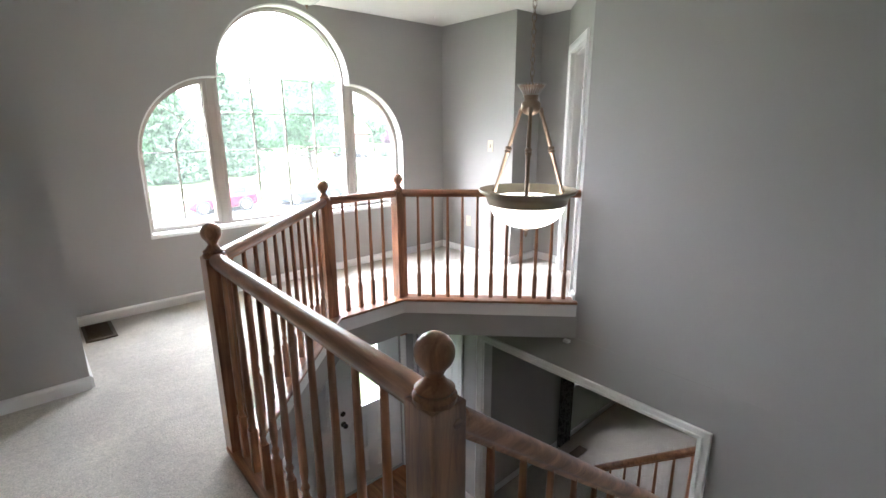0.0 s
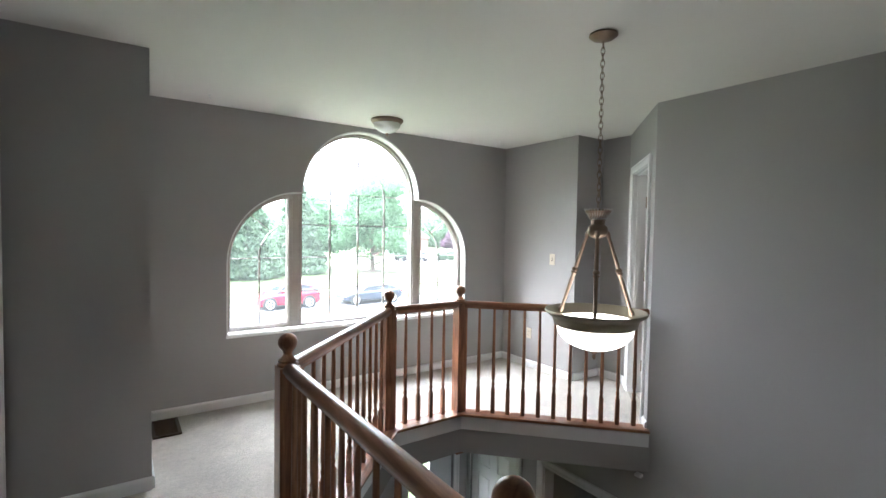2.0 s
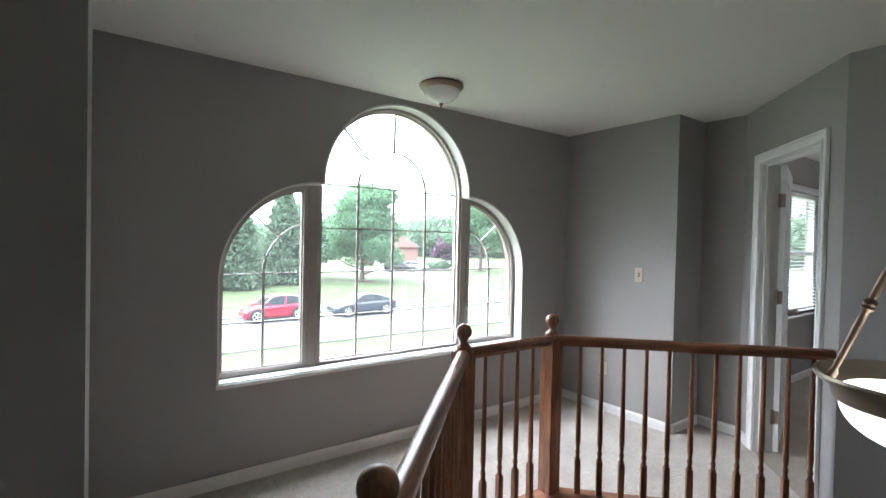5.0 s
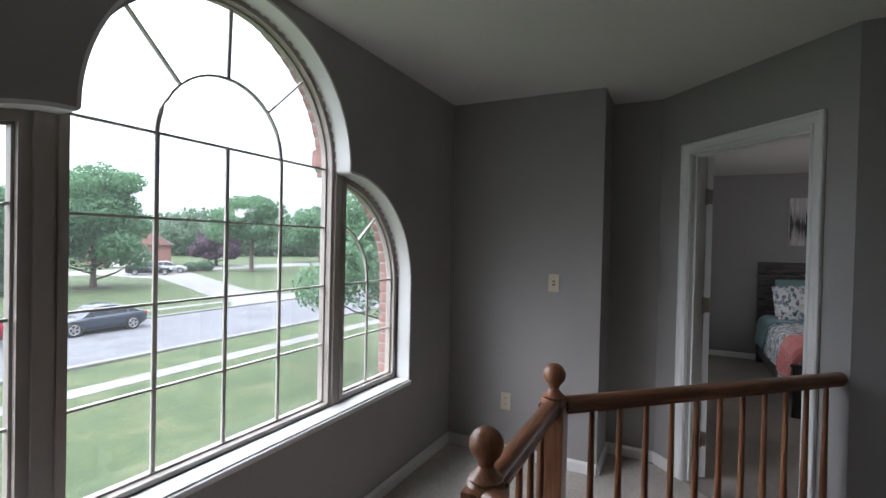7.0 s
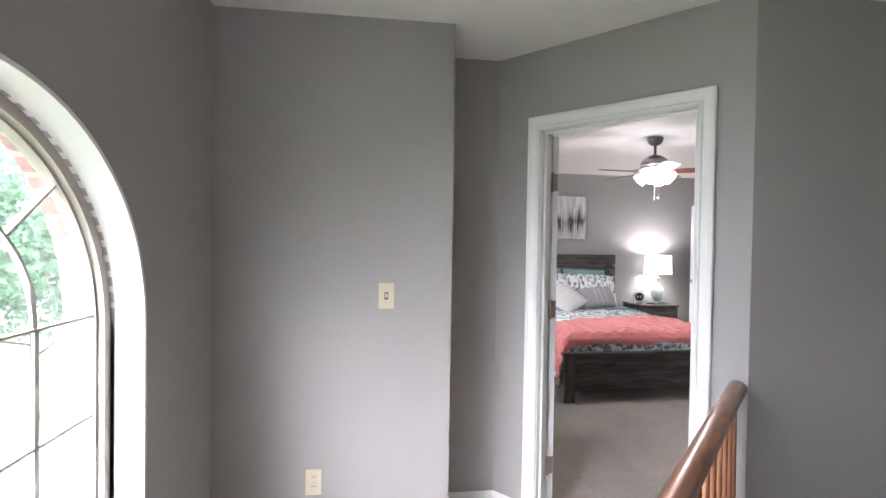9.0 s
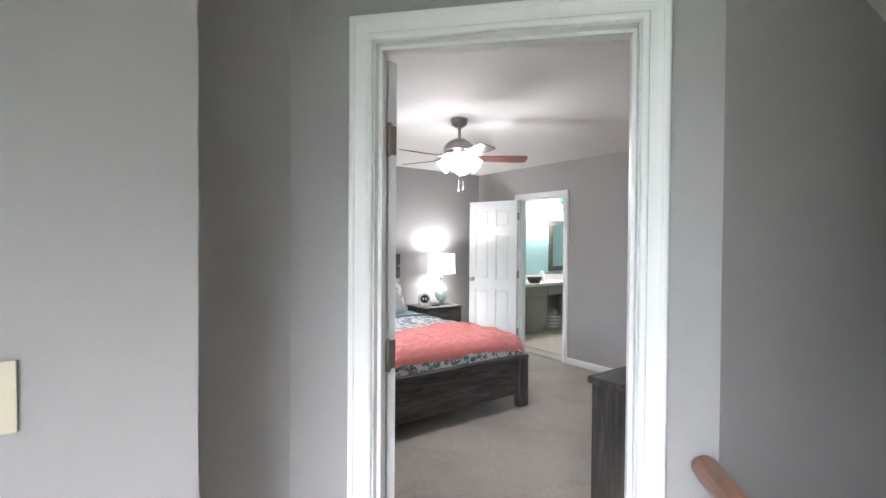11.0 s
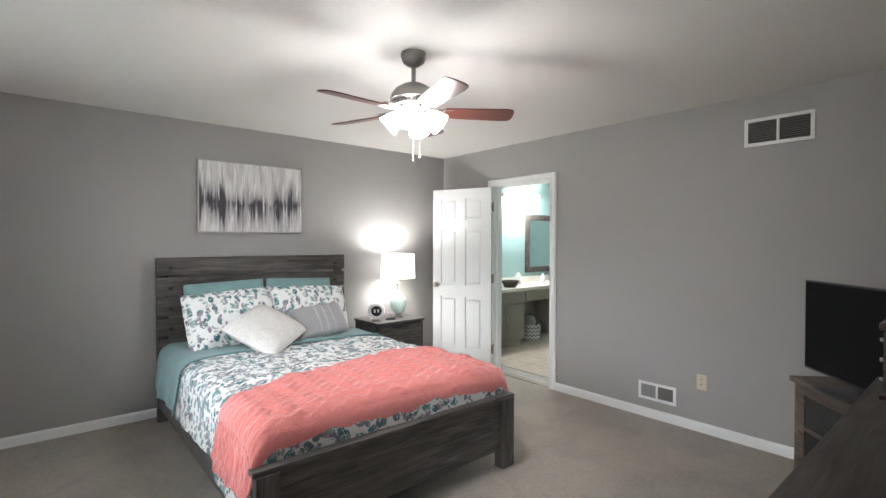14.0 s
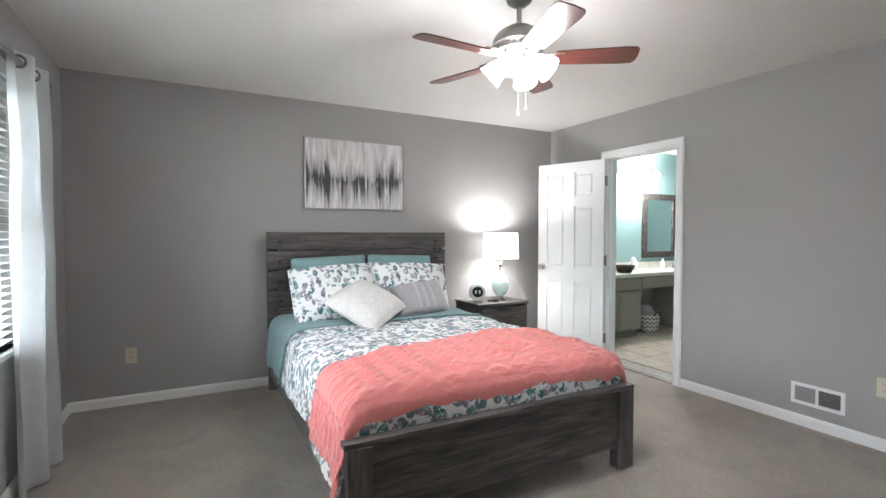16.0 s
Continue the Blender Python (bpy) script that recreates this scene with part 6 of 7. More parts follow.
# bathroom floor tiles
TILE = mottled("beige_tile", [(0.35, (0.42, 0.35, 0.275)), (0.65, (0.54, 0.465, 0.385))], 7, 0.4, 0.1, 0.003)
tile_me = mesh_of("tile", box((0.003, 0.003, 0.0), (0.302, 0.302, 0.009), 0.002, None, 1), TILE)
bf = bpy.data.objects["floor_bathroom"]
for i in range(9):
    for j in range(12):
        x, y = 7.22 + 0.305 * i, -4.19 + 0.305 * j
        if y + 0.305 < -0.60:
            piece("tile", tile_me, bf, pose(x, y, -0.004))
structure("threshold", box((BD0, -0.675, 0.0), (BD1, -0.640, 0.011), 0.004), STEEL, "thin brushed metal carpet strip in the bathroom doorway", "threshold")
structure("carpet_edge", box((BD0, -0.638, -0.004), (BD1, YS, 0.0095)), CARPETDIM, "taupe-beige carpet running into the bathroom doorway", "floor")

# ---- things glimpsed in the room below ----
DRAPE = mottled("dark_patterned_cloth", [(0.42, (0.05, 0.045, 0.04)), (0.5, (0.16, 0.15, 0.14)), (0.58, (0.06, 0.055, 0.05))], 14, 0.9, 0.3, 0.01)
dp = bmesh.new()
prev = None
for i in range(41):
    x = 6.30 + 0.26 * i / 40
    y = 3.77 + 0.022 * math.sin(i * 0.95)
    cur = [dp.verts.new((x, y, LOW + 0.03)), dp.verts.new((x, y, -0.62))]
    if prev:
        dp.faces.new((prev[0], cur[0], cur[1], prev[1])).smooth = True
    prev = cur
thicken(dp, 0.004)
solid("drape", dp, DRAPE, "dark patterned drape hanging in the room below", "curtain")
solid("floor_vent", box((6.28, 3.50, LOW + 0.004), (6.58, 3.62, LOW + 0.016), 0.003), VENTBR, "brown floor register in the room below", "vent")
pt = thing("planter", "dark round planter standing in the room below", "planter", pose(5.35, 2.05, LOW + 0.004))
part("pot", lathe([(0, 0), (0.14, 0), (0.2, 0.2), (0.19, 0.38), (0.17, 0.38), (0.16, 0.34), (0, 0.33)], 28), TVB, pt)
twigs = bmesh.new()
for k in range(9):
    a = k * 0.7
    add_sweep(twigs, [(0.02 * math.cos(a), 0.02 * math.sin(a), 0.33), (0.07 * math.cos(a), 0.07 * math.sin(a), 0.6), (0.13 * math.cos(a), 0.13 * math.sin(a), 0.78 + 0.05 * (k % 3))], circle(0.006, 5))
part("twigs", twigs, WICKER, pt)

# ---- outside ----
GRASS = mottled("lawn_grass", [(0.3, (0.028, 0.049, 0.013)), (0.5, (0.043, 0.066, 0.018)), (0.60, (0.060, 0.078, 0.026)), (0.72, (0.096, 0.096, 0.046))], 0.9, 0.95, 0.8, 0.06, 10)
ASPH = mottled("road_asphalt", [(0.3, (0.088, 0.09, 0.098)), (0.7, (0.125, 0.127, 0.135))], 0.6, 0.9, 0.3, 0.01, 8)
CONC = mottled("concrete", [(0.3, (0.14, 0.137, 0.13)), (0.7, (0.195, 0.19, 0.18))], 0.8, 0.9, 0.3, 0.01, 8)
BARKT = mottled("tree_bark", [(0.3, (0.05, 0.04, 0.03)), (0.7, (0.14, 0.11, 0.09))], 8, 0.95, 0.8, 0.03)


def leaf_mat(name, a, b2):
    m, nt, bs = shader(name, 0.6)
    geo = nt.nodes.new("ShaderNodeNewGeometry")
    nt.links.new(ramp(nt, geo.outputs["Random Per Island"], [(0.0, a), (0.6, tuple((p + q) / 2 for p, q in zip(a, b2))), (1.0, b2)]), bs.inputs["Base Color"])
    tr, mx = nt.nodes.new("ShaderNodeBsdfTranslucent"), nt.nodes.new("ShaderNodeMixShader")
    tr.inputs["Color"].default_value = (*dim(b2, 1.3), 1)
    mx.inputs[0].default_value = 0.4
    nt.links.new(bs.outputs[0], mx.inputs[1])
    nt.links.new(tr.outputs[0], mx.inputs[2])
    nt.links.new(mx.outputs[0], nt.nodes["Material Output"].inputs["Surface"])
    return m


LEAFG = leaf_mat("maple_leaf", (0.058, 0.125, 0.062), (0.125, 0.235, 0.12))
LEAFD = leaf_mat("dark_leaf", (0.06, 0.105, 0.068), (0.12, 0.18, 0.11))
LEAFP = leaf_mat("plum_leaf", (0.05, 0.03, 0.05), (0.11, 0.06, 0.09))

structure("ground", box((-400, 5.3, GROUND - 0.5), (500, 600, GROUND)), GRASS, "mown green lawn reaching to the horizon", "ground")
structure("ground_side", box((-400, -200, GROUND - 0.5), (500, 5.29, GROUND - 0.01)), GRASS, "mown green lawn", "ground")
structure("pavement", box((-60, 18.65, GROUND - 0.1), (120, 19.5, GROUND + 0.02), 0.01), CONC, "concrete sidewalk along the street", "pavement")
structure("road", box((-90, 22.1, GROUND - 0.3), (140, 30.0, GROUND + 0.012)), ASPH, "grey asphalt street", "road")
for y in (21.85, 30.0):
    structure("kerb", box((-90, y, GROUND - 0.2), (140, y + 0.3, GROUND + 0.10), 0.03), CONC, "concrete kerb", "kerb")
structure("pavement_far", box((-60, 32.5, GROUND - 0.1), (120, 33.3, GROUND + 0.03), 0.01), CONC, "concrete sidewalk across the street", "pavement")
drive = cut_sheet([[(24.0, 30.2), (33.6, 30.2), (31.9, 34.6), (32.4, 38.5), (42.5, 60.5), (51.0, 73.0), (40.0, 73.0), (33.2, 64.0), (33.2, 57.0), (34.6, 54.5), (27.2, 36.6), (26.4, 33.0)]], 0.1, pose(0, 0, GROUND + 0.045))
structure("driveway", drive, CONC, "pale concrete driveway", "driveway")
structure("side_street", cut_sheet([[(30, 64), (160, 60), (160, 68), (30, 72)]], 0.1, pose(0, 0, GROUND + 0.03)), CONC, "far side street", "road")


def leaf_cloud(blobs, n, size, seed):
    """Many small bent leaf clumps spread through the blobs (centre, radii), denser towards their skins."""
    rng = np.random.default_rng(seed)
    wts = np.array([b[1][0] * b[1][2] for b in blobs])
    pick = rng.choice(len(blobs), n, p=wts / wts.sum())
    cen = np.array([b[0] for b in blobs])[pick]
    rad = np.array([b[1] for b in blobs])[pick]
    d = rng.normal(size=(n, 3))
    d /= np.linalg.norm(d, axis=1)[:, None]
    r = rng.uniform(0.45, 1.08, n) ** 0.6
    p = cen + rad * d * r[:, None]
    nrm = d + rng.normal(size=(n, 3)) * 0.5
    nrm /= np.linalg.norm(nrm, axis=1)[:, None]
    t = np.cross(nrm, rng.normal(size=(n, 3)))
    t /= np.linalg.norm(t, axis=1)[:, None]
    w = np.cross(nrm, t)
    s = size * rng.uniform(0.6, 1.3, n)[:, None]
    quad = np.stack([p - t * s, p + w * s * 0.6 + nrm * s * 0.15, p + t * s * 1.1 - nrm * s * 0.2, p - w * s * 0.6 + nrm * s * 0.15], 1).reshape(-1, 3)
    faces = [(4 * i, 4 * i + 1, 4 * i + 2, 4 * i + 3) for i in range(n)]
    me = bpy.data.meshes.new("crown")
    me.from_pydata(quad.tolist(), [], faces)
    return me


def tree(name, x, y, h, w, trunk, material, label, n=2600, size=0.22, seed=1, low=0.3, cone=False):
    t = thing(name, label, "tree", pose(x, y, GROUND), "street trees")
    rng = random.Random(seed)
    bm = bmesh.new()
    add_lathe(bm, [(trunk * 1.5, -0.1), (trunk, 0.3), (trunk * 0.8, h * low), (trunk * 0.45, h * 0.65), (trunk * 0.12, h * 0.95)], 12)
    limbs = []
    for k in range(9):
        a = 2.4 * k
        z0 = h * (low * 0.9 + (0.45 if not cone else 0.6) * k / 9)
        L = w * 0.38 * (1 - 0.4 * k / 9)
        end = Vector((L * math.cos(a), L * math.sin(a), z0 + h * (0.14 if not cone else -0.02)))
        mid = Vector((end.x * 0.5, end.y * 0.5, z0 + h * 0.05))
        limbs.append(end)
        pts = [Vector((0, 0, z0)), mid, end]
        for p0, p1, r0, r1 in ((pts[0], pts[1], trunk * 0.4, trunk * 0.26), (pts[1], pts[2], trunk * 0.26, trunk * 0.08)):
            q = (p1 - p0).to_track_quat("Z", "Y").to_matrix().to_4x4()
            add_lathe(bm, [(r0, 0), (r1, (p1 - p0).length)], 7, Matrix.Translation(p0) @ q)
    part("trunk", bm, BARKT, t)
    blobs = []
    if cone:
        for k in range(12):
            f = k / 11
            zc = h * (low * 0.5 + (1 - low * 0.5) * f * 0.96)
            rr = w / 2 * (1 - f) ** (0.8 if low < 0.15 else 0.5) + 0.25
            for q in range(5):
                a = q * 1.257 + k
                blobs.append(((rr * 0.55 * math.cos(a), rr * 0.55 * math.sin(a), zc), (rr * 0.5, rr * 0.5, h * 0.055)))
    else:
        blobs.append(((0, 0, h * (low + 1) / 2), (w * 0.36, w * 0.36, h * (1 - low) * 0.42)))
        blobs.append(((w * 0.03, 0, h * 0.84), (w * 0.22, w * 0.22, h * 0.14)))
        blobs.append(((-w * 0.04, w * 0.03, h * 0.68), (w * 0.33, w * 0.33, h * 0.15)))
        for e in limbs:
            s = rng.uniform(0.15, 0.24)
            blobs.append(((e.x, e.y, e.z + h * 0.04), (w * s, w * s, h * s * 0.62)))
        for k in range(7):
            a = 6.28 * rng.random()
            f = rng.random()
            zc = h * (low + 0.12 + (0.86 - low) * f)
            rr = w * 0.36 * math.sqrt(max(0.05, 1 - (2 * f - 0.8) ** 2 / 1.6))
            blobs.append(((rr * math.cos(a), rr * math.sin(a), zc), (w * 0.15, w * 0.15, h * 0.09)))
    me = leaf_cloud(blobs, n, size, seed)
    me.materials.append(material)
    cr = new("crown", me)
    cr.parent = t
    return t


tree("tree", 16.2, 12.8, 6.6, 5.6, 0.10, LEAFG, "young green street tree near the house", 13000, 0.10, 3, 0.26)
tree("tree", 25.2, 49.0, 11.2, 9.4, 0.28, LEAFG, "full green maple across the street", 21000, 0.17, 4, 0.07)
tree("tree", 54.6, 71.4, 7.6, 7.2, 0.3, LEAFP, "round plum-leaved tree on a far lawn", 15000, 0.26, 5, 0.10)
tree("tree", 50.0, 58.0, 10.8, 11.0, 0.32, LEAFG, "broad green tree on a far lawn", 10000, 0.24, 6, 0.32)
tree("tree", 78.0, 70.0, 12.0, 13.0, 0.35, LEAFG, "broad green tree on a far lawn", 7000, 0.36, 16, 0.18)
tree("tree", 66.0, 48.0, 10.0, 11.0, 0.35, LEAFD, "broad green tree on a far lawn", 7000, 0.36, 17, 0.12)
tree("tree", 11.5, 47.0, 9.6, 6.0, 0.25, LEAFD, "dark conifer across the street", 9000, 0.22, 7, 0.1, True)
tree("tree", 17.0, 50.0, 10.4, 6.2, 0.25, LEAFD, "dark conifer across the street", 9000, 0.22, 8, 0.1, True)
tree("tree", 5.0, 46.0, 9.8, 9.0, 0.25, LEAFG, "green tree across the street", 8000, 0.24, 9, 0.14)
tree("tree", -2.0, 47.0, 9.2, 9.5, 0.25, LEAFD, "green tree across the street", 8000, 0.24, 10, 0.12)
tree("tree", -10.0, 46.0, 10.0, 10.0, 0.25, LEAFG, "green tree across the street", 7000, 0.26, 11, 0.12)
tree("tree", 20.8, 56.0, 9.0, 7.0, 0.25, LEAFG, "green tree across the street", 7000, 0.26, 12, 0.14)
woods = []
for k in range(34):
    a = radians(-18 + 112 * k / 33)
    R = 150 + 12 * math.sin(k * 2.3)
    hh = 10.0 + 2.5 * math.sin(k * 1.7)
    woods.append(((R * math.sin(a), R * math.cos(a), GROUND + hh * 0.45), (11, 9, hh * 0.55)))
me = leaf_cloud(woods, 60000, 0.7, 21)
me.materials.append(LEAFD)
MULCH = mottled("bark_mulch", [(0.35, (0.03, 0.022, 0.016)), (0.65, (0.075, 0.055, 0.04))], 12, 0.95, 0.9, 0.03)
for x, y, r in ((25.2, 49.0, 1.5), (54.6, 71.4, 2.4), (50.0, 58.0, 1.0), (44.5, 62.0, 2.2)):
    solid("mulch_bed", lathe([(0, 0.12), (r * 0.6, 0.10), (r * 0.92, 0.05), (r, -0.02), (0, -0.03)], 24, pose(0, 0, 0)), MULCH, "round bed of dark bark mulch on the lawn", "mulch bed", "", pose(x, y, GROUND))
for x, y, r in ((43.6, 62.2, 1.0), (45.6, 62.0, 1.2)):
    bu = leaf_cloud([((0, 0, r * 0.55), (r, r, r * 0.7)), ((r * 0.5, 0.2, r * 0.5), (r * 0.6, r * 0.6, r * 0.5))], 1500, 0.13, int(x * 10))
    bu.materials.append(LEAFD)
    sh = new("shrub", bu)
    sh.matrix_world = pose(x, y, GROUND + 0.05)
    tagged(sh, "low rounded dark green shrub in a mulch bed", "shrub", "shrubs by the driveway")
tagged(new("woods", me), "line of far green woods", "woods", "", "stuff")

# brick house across the street
hs = thing("house", "red brick house with a white garage door and grey roof", "house", pose(45.2, 77.6, GROUND, 0, 0, -20))
ROOF = mottled("grey_shingles", [(0.35, (0.16, 0.155, 0.15)), (0.65, (0.26, 0.25, 0.24))], 3, 0.9, 0.5, 0.03)
part("wall", box((-5, 0, 0), (5, 9, 3.4)), BRICK, hs)
rf = bmesh.new()
ridge = [rf.verts.new(v) for v in ((-5.5, -0.5, 3.3), (5.5, -0.5, 3.3), (0, -0.5, 7.0), (-5.5, 9.5, 3.3), (5.5, 9.5, 3.3), (0, 9.5, 7.0))]
for f in ((0, 1, 2), (3, 5, 4), (0, 2, 5, 3), (1, 4, 5, 2), (0, 3, 4, 1)):
    rf.faces.new([ridge[i] for i in f])
bmesh.ops.recalc_face_normals(rf, faces=rf.faces)
part("roof", rf, ROOF, hs)
gab = bmesh.new()
gv = [gab.verts.new(v) for v in ((-5, -0.52, 3.35), (5, -0.52, 3.35), (0, -0.52, 6.75), (-5, -0.45, 3.35), (5, -0.45, 3.35), (0, -0.45, 6.75))]
for f in ((0, 1, 2), (3, 5, 4), (0, 2, 5, 3), (1, 4, 5, 2), (0, 3, 4, 1)):
    gab.faces.new([gv[i] for i in f])
part("gable", gab, BRICK, hs)
gd = part("garage_door", box((-3.2, -0.08, 0), (1.8, 0.02, 2.3), 0.02), TRIM, hs)
for k in range(1, 4):
    part("groove", box((-3.2, -0.09, 0.57 * k), (1.8, -0.078, 0.57 * k + 0.03)), DARK, gd)

RUB = painted("tyre_rubber", (0.02, 0.02, 0.02), 0.8, 90, 0.1, 0.1)
ALLOY = painted("alloy_wheel", (0.45, 0.45, 0.46), 0.3, 90, 0.0, 0.04, 0.9)
TINT = painted("tinted_glass", (0.02, 0.025, 0.03), 0.15, 90, 0.0, 0.05)
TINT.node_tree.nodes["Principled BSDF"].inputs["Specular IOR Level"].default_value = 0.25
LAMPG = painted("headlight_lens", (0.7, 0.7, 0.7), 0.15, 90, 0.0, 0.03)
REDL = painted("tail_light_lens", (0.35, 0.01, 0.01), 0.2, 90, 0.0, 0.03)


def curve_at(pts, u):
    """Smooth height at u along a line of (u, z) points."""
    us, zs_ = [p[0] for p in pts], [p[1] for p in pts]
    return sum(float(np.interp(u + d, us, zs_)) for d in (-0.02, -0.01, 0.0, 0.01, 0.02)) / 5


def car(label, color, m, L, W, Ht, suv):
    """A parked car, its nose to -x: a lofted lower body, a curved cabin, glass, wheels in dark arches, lamps and mirrors."""
    c = thing("car", label, "car", m, "cars")
    paint, nt, b = shader("car_paint", 0.25, 0.2)
    b.inputs["Base Color"].default_value = (*color, 1)
    b.inputs["Coat Weight"].default_value = 0.3
    k = Ht
    belt = [(0, 0.40 * k), (0.03, 0.47 * k), (0.10, 0.54 * k), (0.24, 0.61 * k), (0.45, 0.635 * k), (0.75, 0.665 * k), (0.93, 0.68 * k), (0.98, 0.65 * k), (1.0, 0.56 * k)]
    under = [(0, 0.30), (0.04, 0.20), (0.10, 0.18), (0.90, 0.18), (0.97, 0.24), (1.0, 0.34)]
    wide = [(0, 0.66), (0.03, 0.84), (0.10, 0.95), (0.25, 1.0), (0.80, 1.0), (0.93, 0.95), (0.985, 0.86), (1.0, 0.74)]
    bm = bmesh.new()
    rings = []
    for i in range(41):
        u = i / 40
        z0, z1, h = curve_at(under, u), curve_at(belt, u), W / 2 * curve_at(wide, u)
        sec = [(0.82, 0.0), (0.95, 0.10), (1.0, 0.30), (0.985, 0.52), (1.0, 0.70), (0.97, 0.86), (0.90, 0.97), (0.70, 1.0)]
        half = [(h * a, z0 + (z1 - z0) * q + (0.02 * (1 - a) if q > 0.9 else 0)) for a, q in sec]
        rings.append([bm.verts.new((L * (u - 0.5), y, z)) for y, z in half] + [bm.verts.new((L * (u - 0.5), -y, z)) for y, z in reversed(half)])
    n = len(rings[0])
    for a, q in zip(rings, rings[1:]):
        for i in range(n):
            bm.faces.new((a[i], a[(i + 1) % n], q[(i + 1) % n], q[i])).smooth = True
    bm.faces.new(rings[0])
    bm.faces.new(rings[-1])
    bmesh.ops.recalc_face_normals(bm, faces=bm.faces)
    part("body", bm, paint, c)
    # cabin: a curved roofline; the sloping and side faces are glass, the top is painted
    if suv:
        line = [(0.25, 0.60 * k), (0.33, 0.78 * k), (0.41, 0.94 * k), (0.52, 0.99 * k), (0.66, 0.985 * k), (0.80, 0.94 * k), (0.90, 0.86 * k), (0.97, 0.66 * k)]
    else:
        line = [(0.26, 0.60 * k), (0.35, 0.79 * k), (0.43, 0.95 * k), (0.54, 1.0 * k), (0.66, 0.97 * k), (0.76, 0.88 * k), (0.85, 0.74 * k), (0.90, 0.665 * k)]
    u0, u1 = line[0][0], line[-1][0]
    glass, roof = bmesh.new(), bmesh.new()
    prev = None
    for i in range(25):
        u = u0 + (u1 - u0) * i / 24
        zb, zt = curve_at(belt, u) - 0.01, max(curve_at(belt, u), curve_at(line, u))
        f = (zt - zb) / (0.36 * k)
        wb, wt = W / 2 * 0.90, W / 2 * (0.90 - 0.20 * min(1.0, f))
        x = L * (u - 0.5)
        row = [(x, -wb, zb), (x, -wt, zt - 0.05 * min(1, f)), (x, -wt * 0.86, zt), (x, 0, zt + 0.015), (x, wt * 0.86, zt), (x, wt, zt - 0.05 * min(1, f)), (x, wb, zb)]
        if prev:
            slope = abs(row[2][2] - prev[2][2]) / (row[2][0] - prev[2][0])
            for q in range(6):
                tgt = roof if (slope < 0.32 and q in (1, 2, 3, 4)) or q in (1, 4) else glass
                tgt.faces.new([tgt.verts.new(p) for p in (prev[q], prev[q + 1], row[q + 1], row[q])]).smooth = True
        prev = row
    for g in (glass, roof):
        bmesh.ops.remove_doubles(g, verts=g.verts, dist=1e-4)
        bmesh.ops.recalc_face_normals(g, faces=g.faces)
    part("windows", glass, TINT, c, "dark tinted glass")
    part("roof", roof, paint, c)
    mid = (u0 + u1) / 2 - 0.01
    for uu in (mid, u1 - 0.13 if suv else u1 - 0.15):
        zb, zt = curve_at(belt, uu), curve_at(line, uu)
        f = (zt - zb) / (0.36 * k)
        for s in (-1, 1):
            part("pillar", sweep([(L * (uu - 0.5), s * (W / 2 * 0.90 + 0.004), zb - 0.02), (L * (uu - 0.5) + 0.05, s * (W / 2 * (0.90 - 0.20 * f) + 0.004), zt - 0.04)], rect(0.07, 0.02)), paint, c)
    R = 0.345 if suv else 0.32
    for u in (0.175, 0.80):
        for s in (-1, 1):
            part("wheel_arch", lathe([(0, 0.0), (R * 1.16, 0.0), (R * 1.16, 0.012), (0, 0.012)], 28, pose(L * (u - 0.5), s * (W / 2 - 0.004), R + 0.015, -90 * s)), TVB, c)
            wh = part("wheel", lathe([(0, -0.1), (R * 0.8, -0.11), (R, -0.09), (R, 0.09), (R * 0.8, 0.11), (0, 0.1)], 28, pose(L * (u - 0.5), s * (W / 2 - 0.07), R, 90)), RUB, c)
            rim = bmesh.new()
            add_lathe(rim, [(R * 0.62, 0.0), (R * 0.72, 0.02), (R * 0.70, 0.03), (R * 0.58, 0.012), (R * 0.58, 0.0), (R * 0.62, 0.0)], 28)
            for q in range(5):
                add_box(rim, (0, -0.035, 0), (R * 0.62, 0.035, 0.018), 0.004, Matrix.Rotation(q * math.pi * 0.4, 4, "Z"))
            bmesh.ops.transform(rim, matrix=pose(L * (u - 0.5), s * (W / 2 + 0.035), R, -90 * s), verts=rim.verts)
            part("rim", rim, ALLOY, wh)
    for s in (-1, 1):
        part("headlight", box((-L * 0.478, s * W * 0.33 - 0.16, 0.40 * k), (-L * 0.42, s * W * 0.33 + 0.16, 0.475 * k), 0.03), LAMPG, c)
        part("tail_light", box((L * 0.455, s * W * 0.36 - 0.14, 0.53 * k), (L * 0.492, s * W * 0.36 + 0.12, 0.62 * k), 0.03), REDL, c)
        part("mirror", box((L * (u0 - 0.5) + 0.35, s * (W / 2 + 0.05) - 0.08, 0.62 * k), (L * (u0 - 0.5) + 0.45, s * (W / 2 + 0.05) + 0.08, 0.70 * k), 0.03), paint, c)
        part("sill_trim", box((-L * 0.25, s * W * 0.49 - 0.012, 0.20), (L * 0.23, s * W * 0.49 + 0.012, 0.27), 0.008), TVB, c)
    return c


car("red compact crossover parked along the street", (0.28, 0.008, 0.03), pose(9.8, 28.9, GROUND + 0.012), 3.6, 1.7, 1.46, True)
car("dark blue-grey sedan parked along the street", (0.035, 0.045, 0.065), pose(15.05, 28.6, GROUND + 0.012), 4.1, 1.75, 1.32, False)
car("black sedan parked on the driveway", (0.012, 0.012, 0.014), pose(37.0, 60.4, GROUND + 0.06, 0, 0, 150), 4.8, 1.85, 1.5, False)
car("silver sedan parked on the driveway", (0.30, 0.30, 0.31), pose(40.2, 62.0, GROUND + 0.06, 0, 0, 145), 4.7, 1.82, 1.46, False)
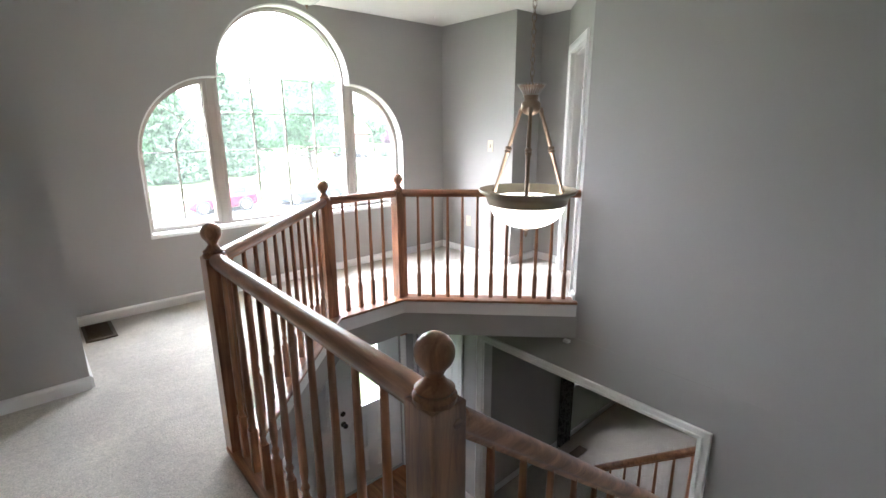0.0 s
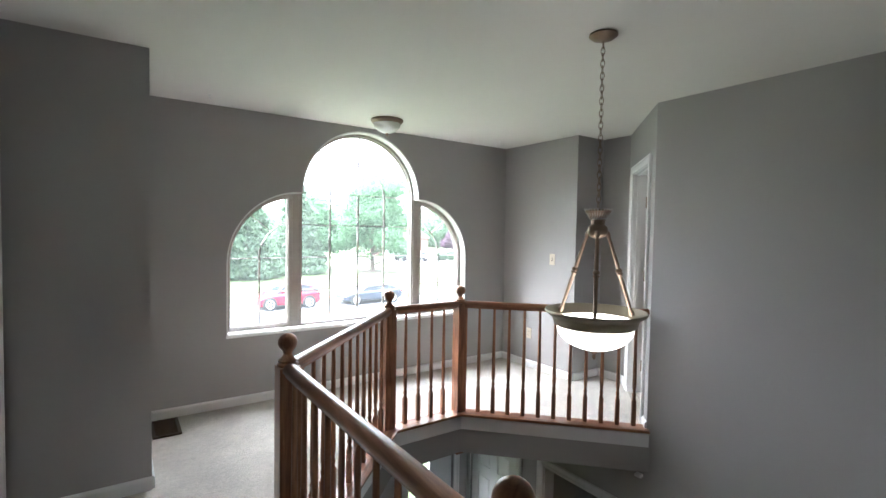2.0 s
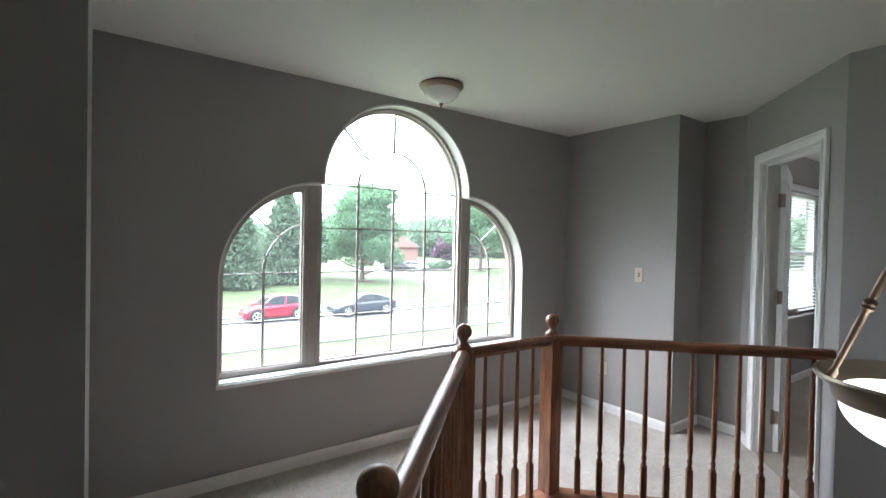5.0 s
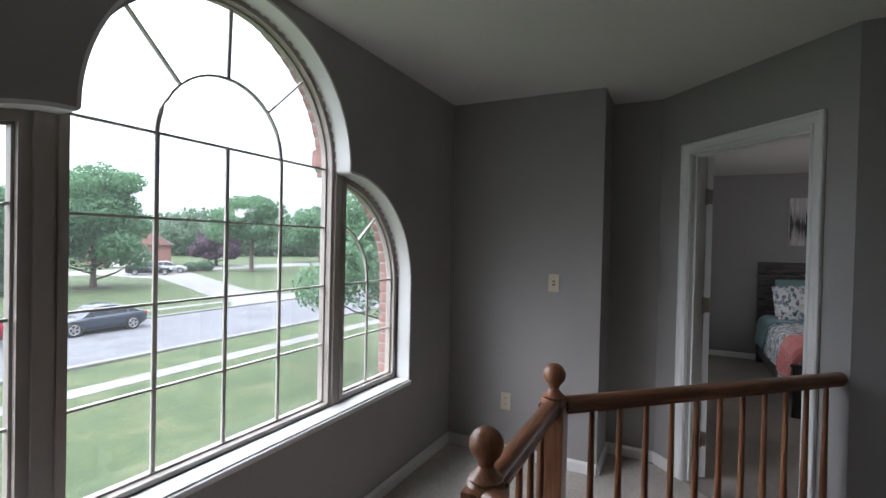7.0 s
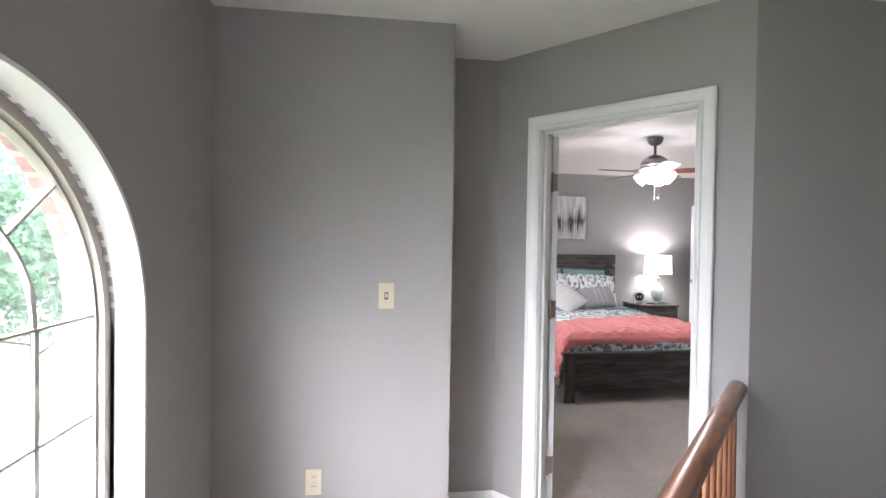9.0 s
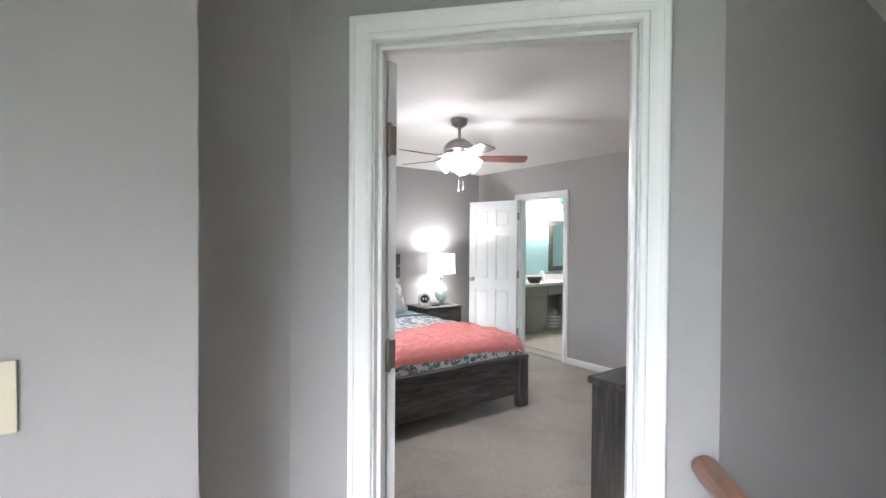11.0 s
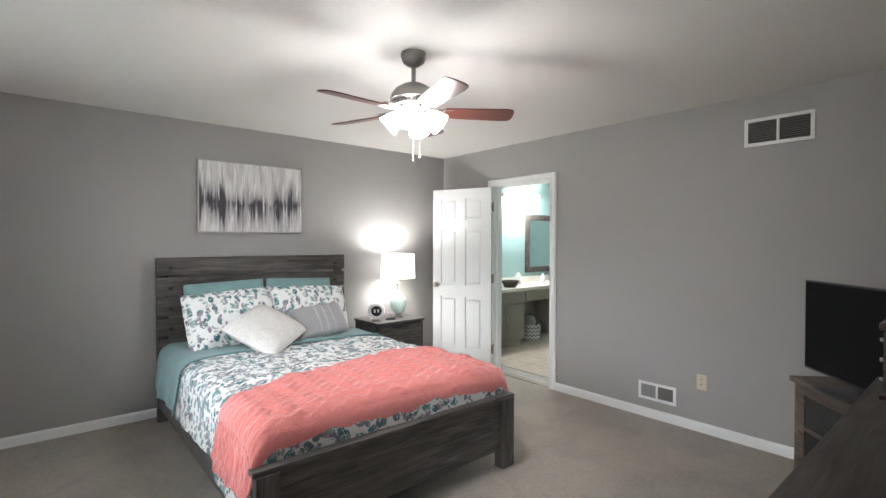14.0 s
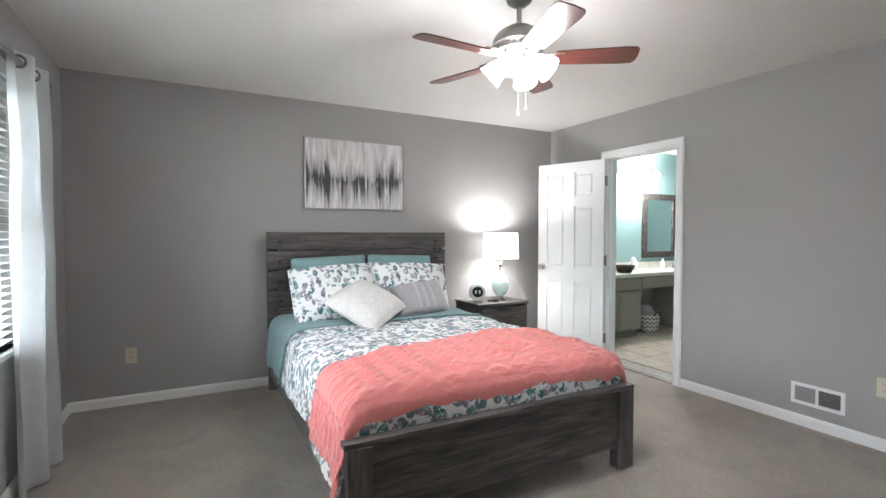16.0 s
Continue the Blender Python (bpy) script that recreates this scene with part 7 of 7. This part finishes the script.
# brick veneer round the arched window, as seen through its panes
bw = wall("brick_wall", XL - 0.4, YW + 0.161, XR + 0.12, YW + 0.161, GROUND, 3.0, 0.10, [[(x - XL + 0.4, z) for x, z in triple_arch(-0.040)], hole(FD0 - XL + 0.4, FD1 - XL + 0.4, LOW, LOW + 2.1)], MORTAR, "mortar bed of the brick front")
brick_me = mesh_of("brick", box((0, 0, 0), (0.088, 0.100, 0.057), 0.003, None, 1), BRICK)
for zc in range(30):
    z = WZ0 + 0.01 + 0.0655 * zc
    if z > ZQ + 0.05:
        break
    for x in (WX3 + 0.034, WX0 - 0.034 - 0.088):
        piece("brick", brick_me, bw, pose(x, YW + 0.163, z) if x > 4 else pose(x, YW + 0.163, z))
for cx, cz, r, a0, a1 in ((WX2, ZQ, WX3 - WX2, 2, 88), (WX1, ZQ, QR, 92, 178), (WC, WZS, WR, 1, 179)):
    n = max(2, int(r * radians(a1 - a0) / 0.0655))
    for k in range(n + 1):
        a = a0 + (a1 - a0) * k / n
        piece("brick", brick_me, bw, pose(cx + (r + 0.034) * math.cos(radians(a)), YW + 0.163, cz + (r + 0.034) * math.sin(radians(a)), 0, -a, 0) @ pose(0, 0, -0.028))
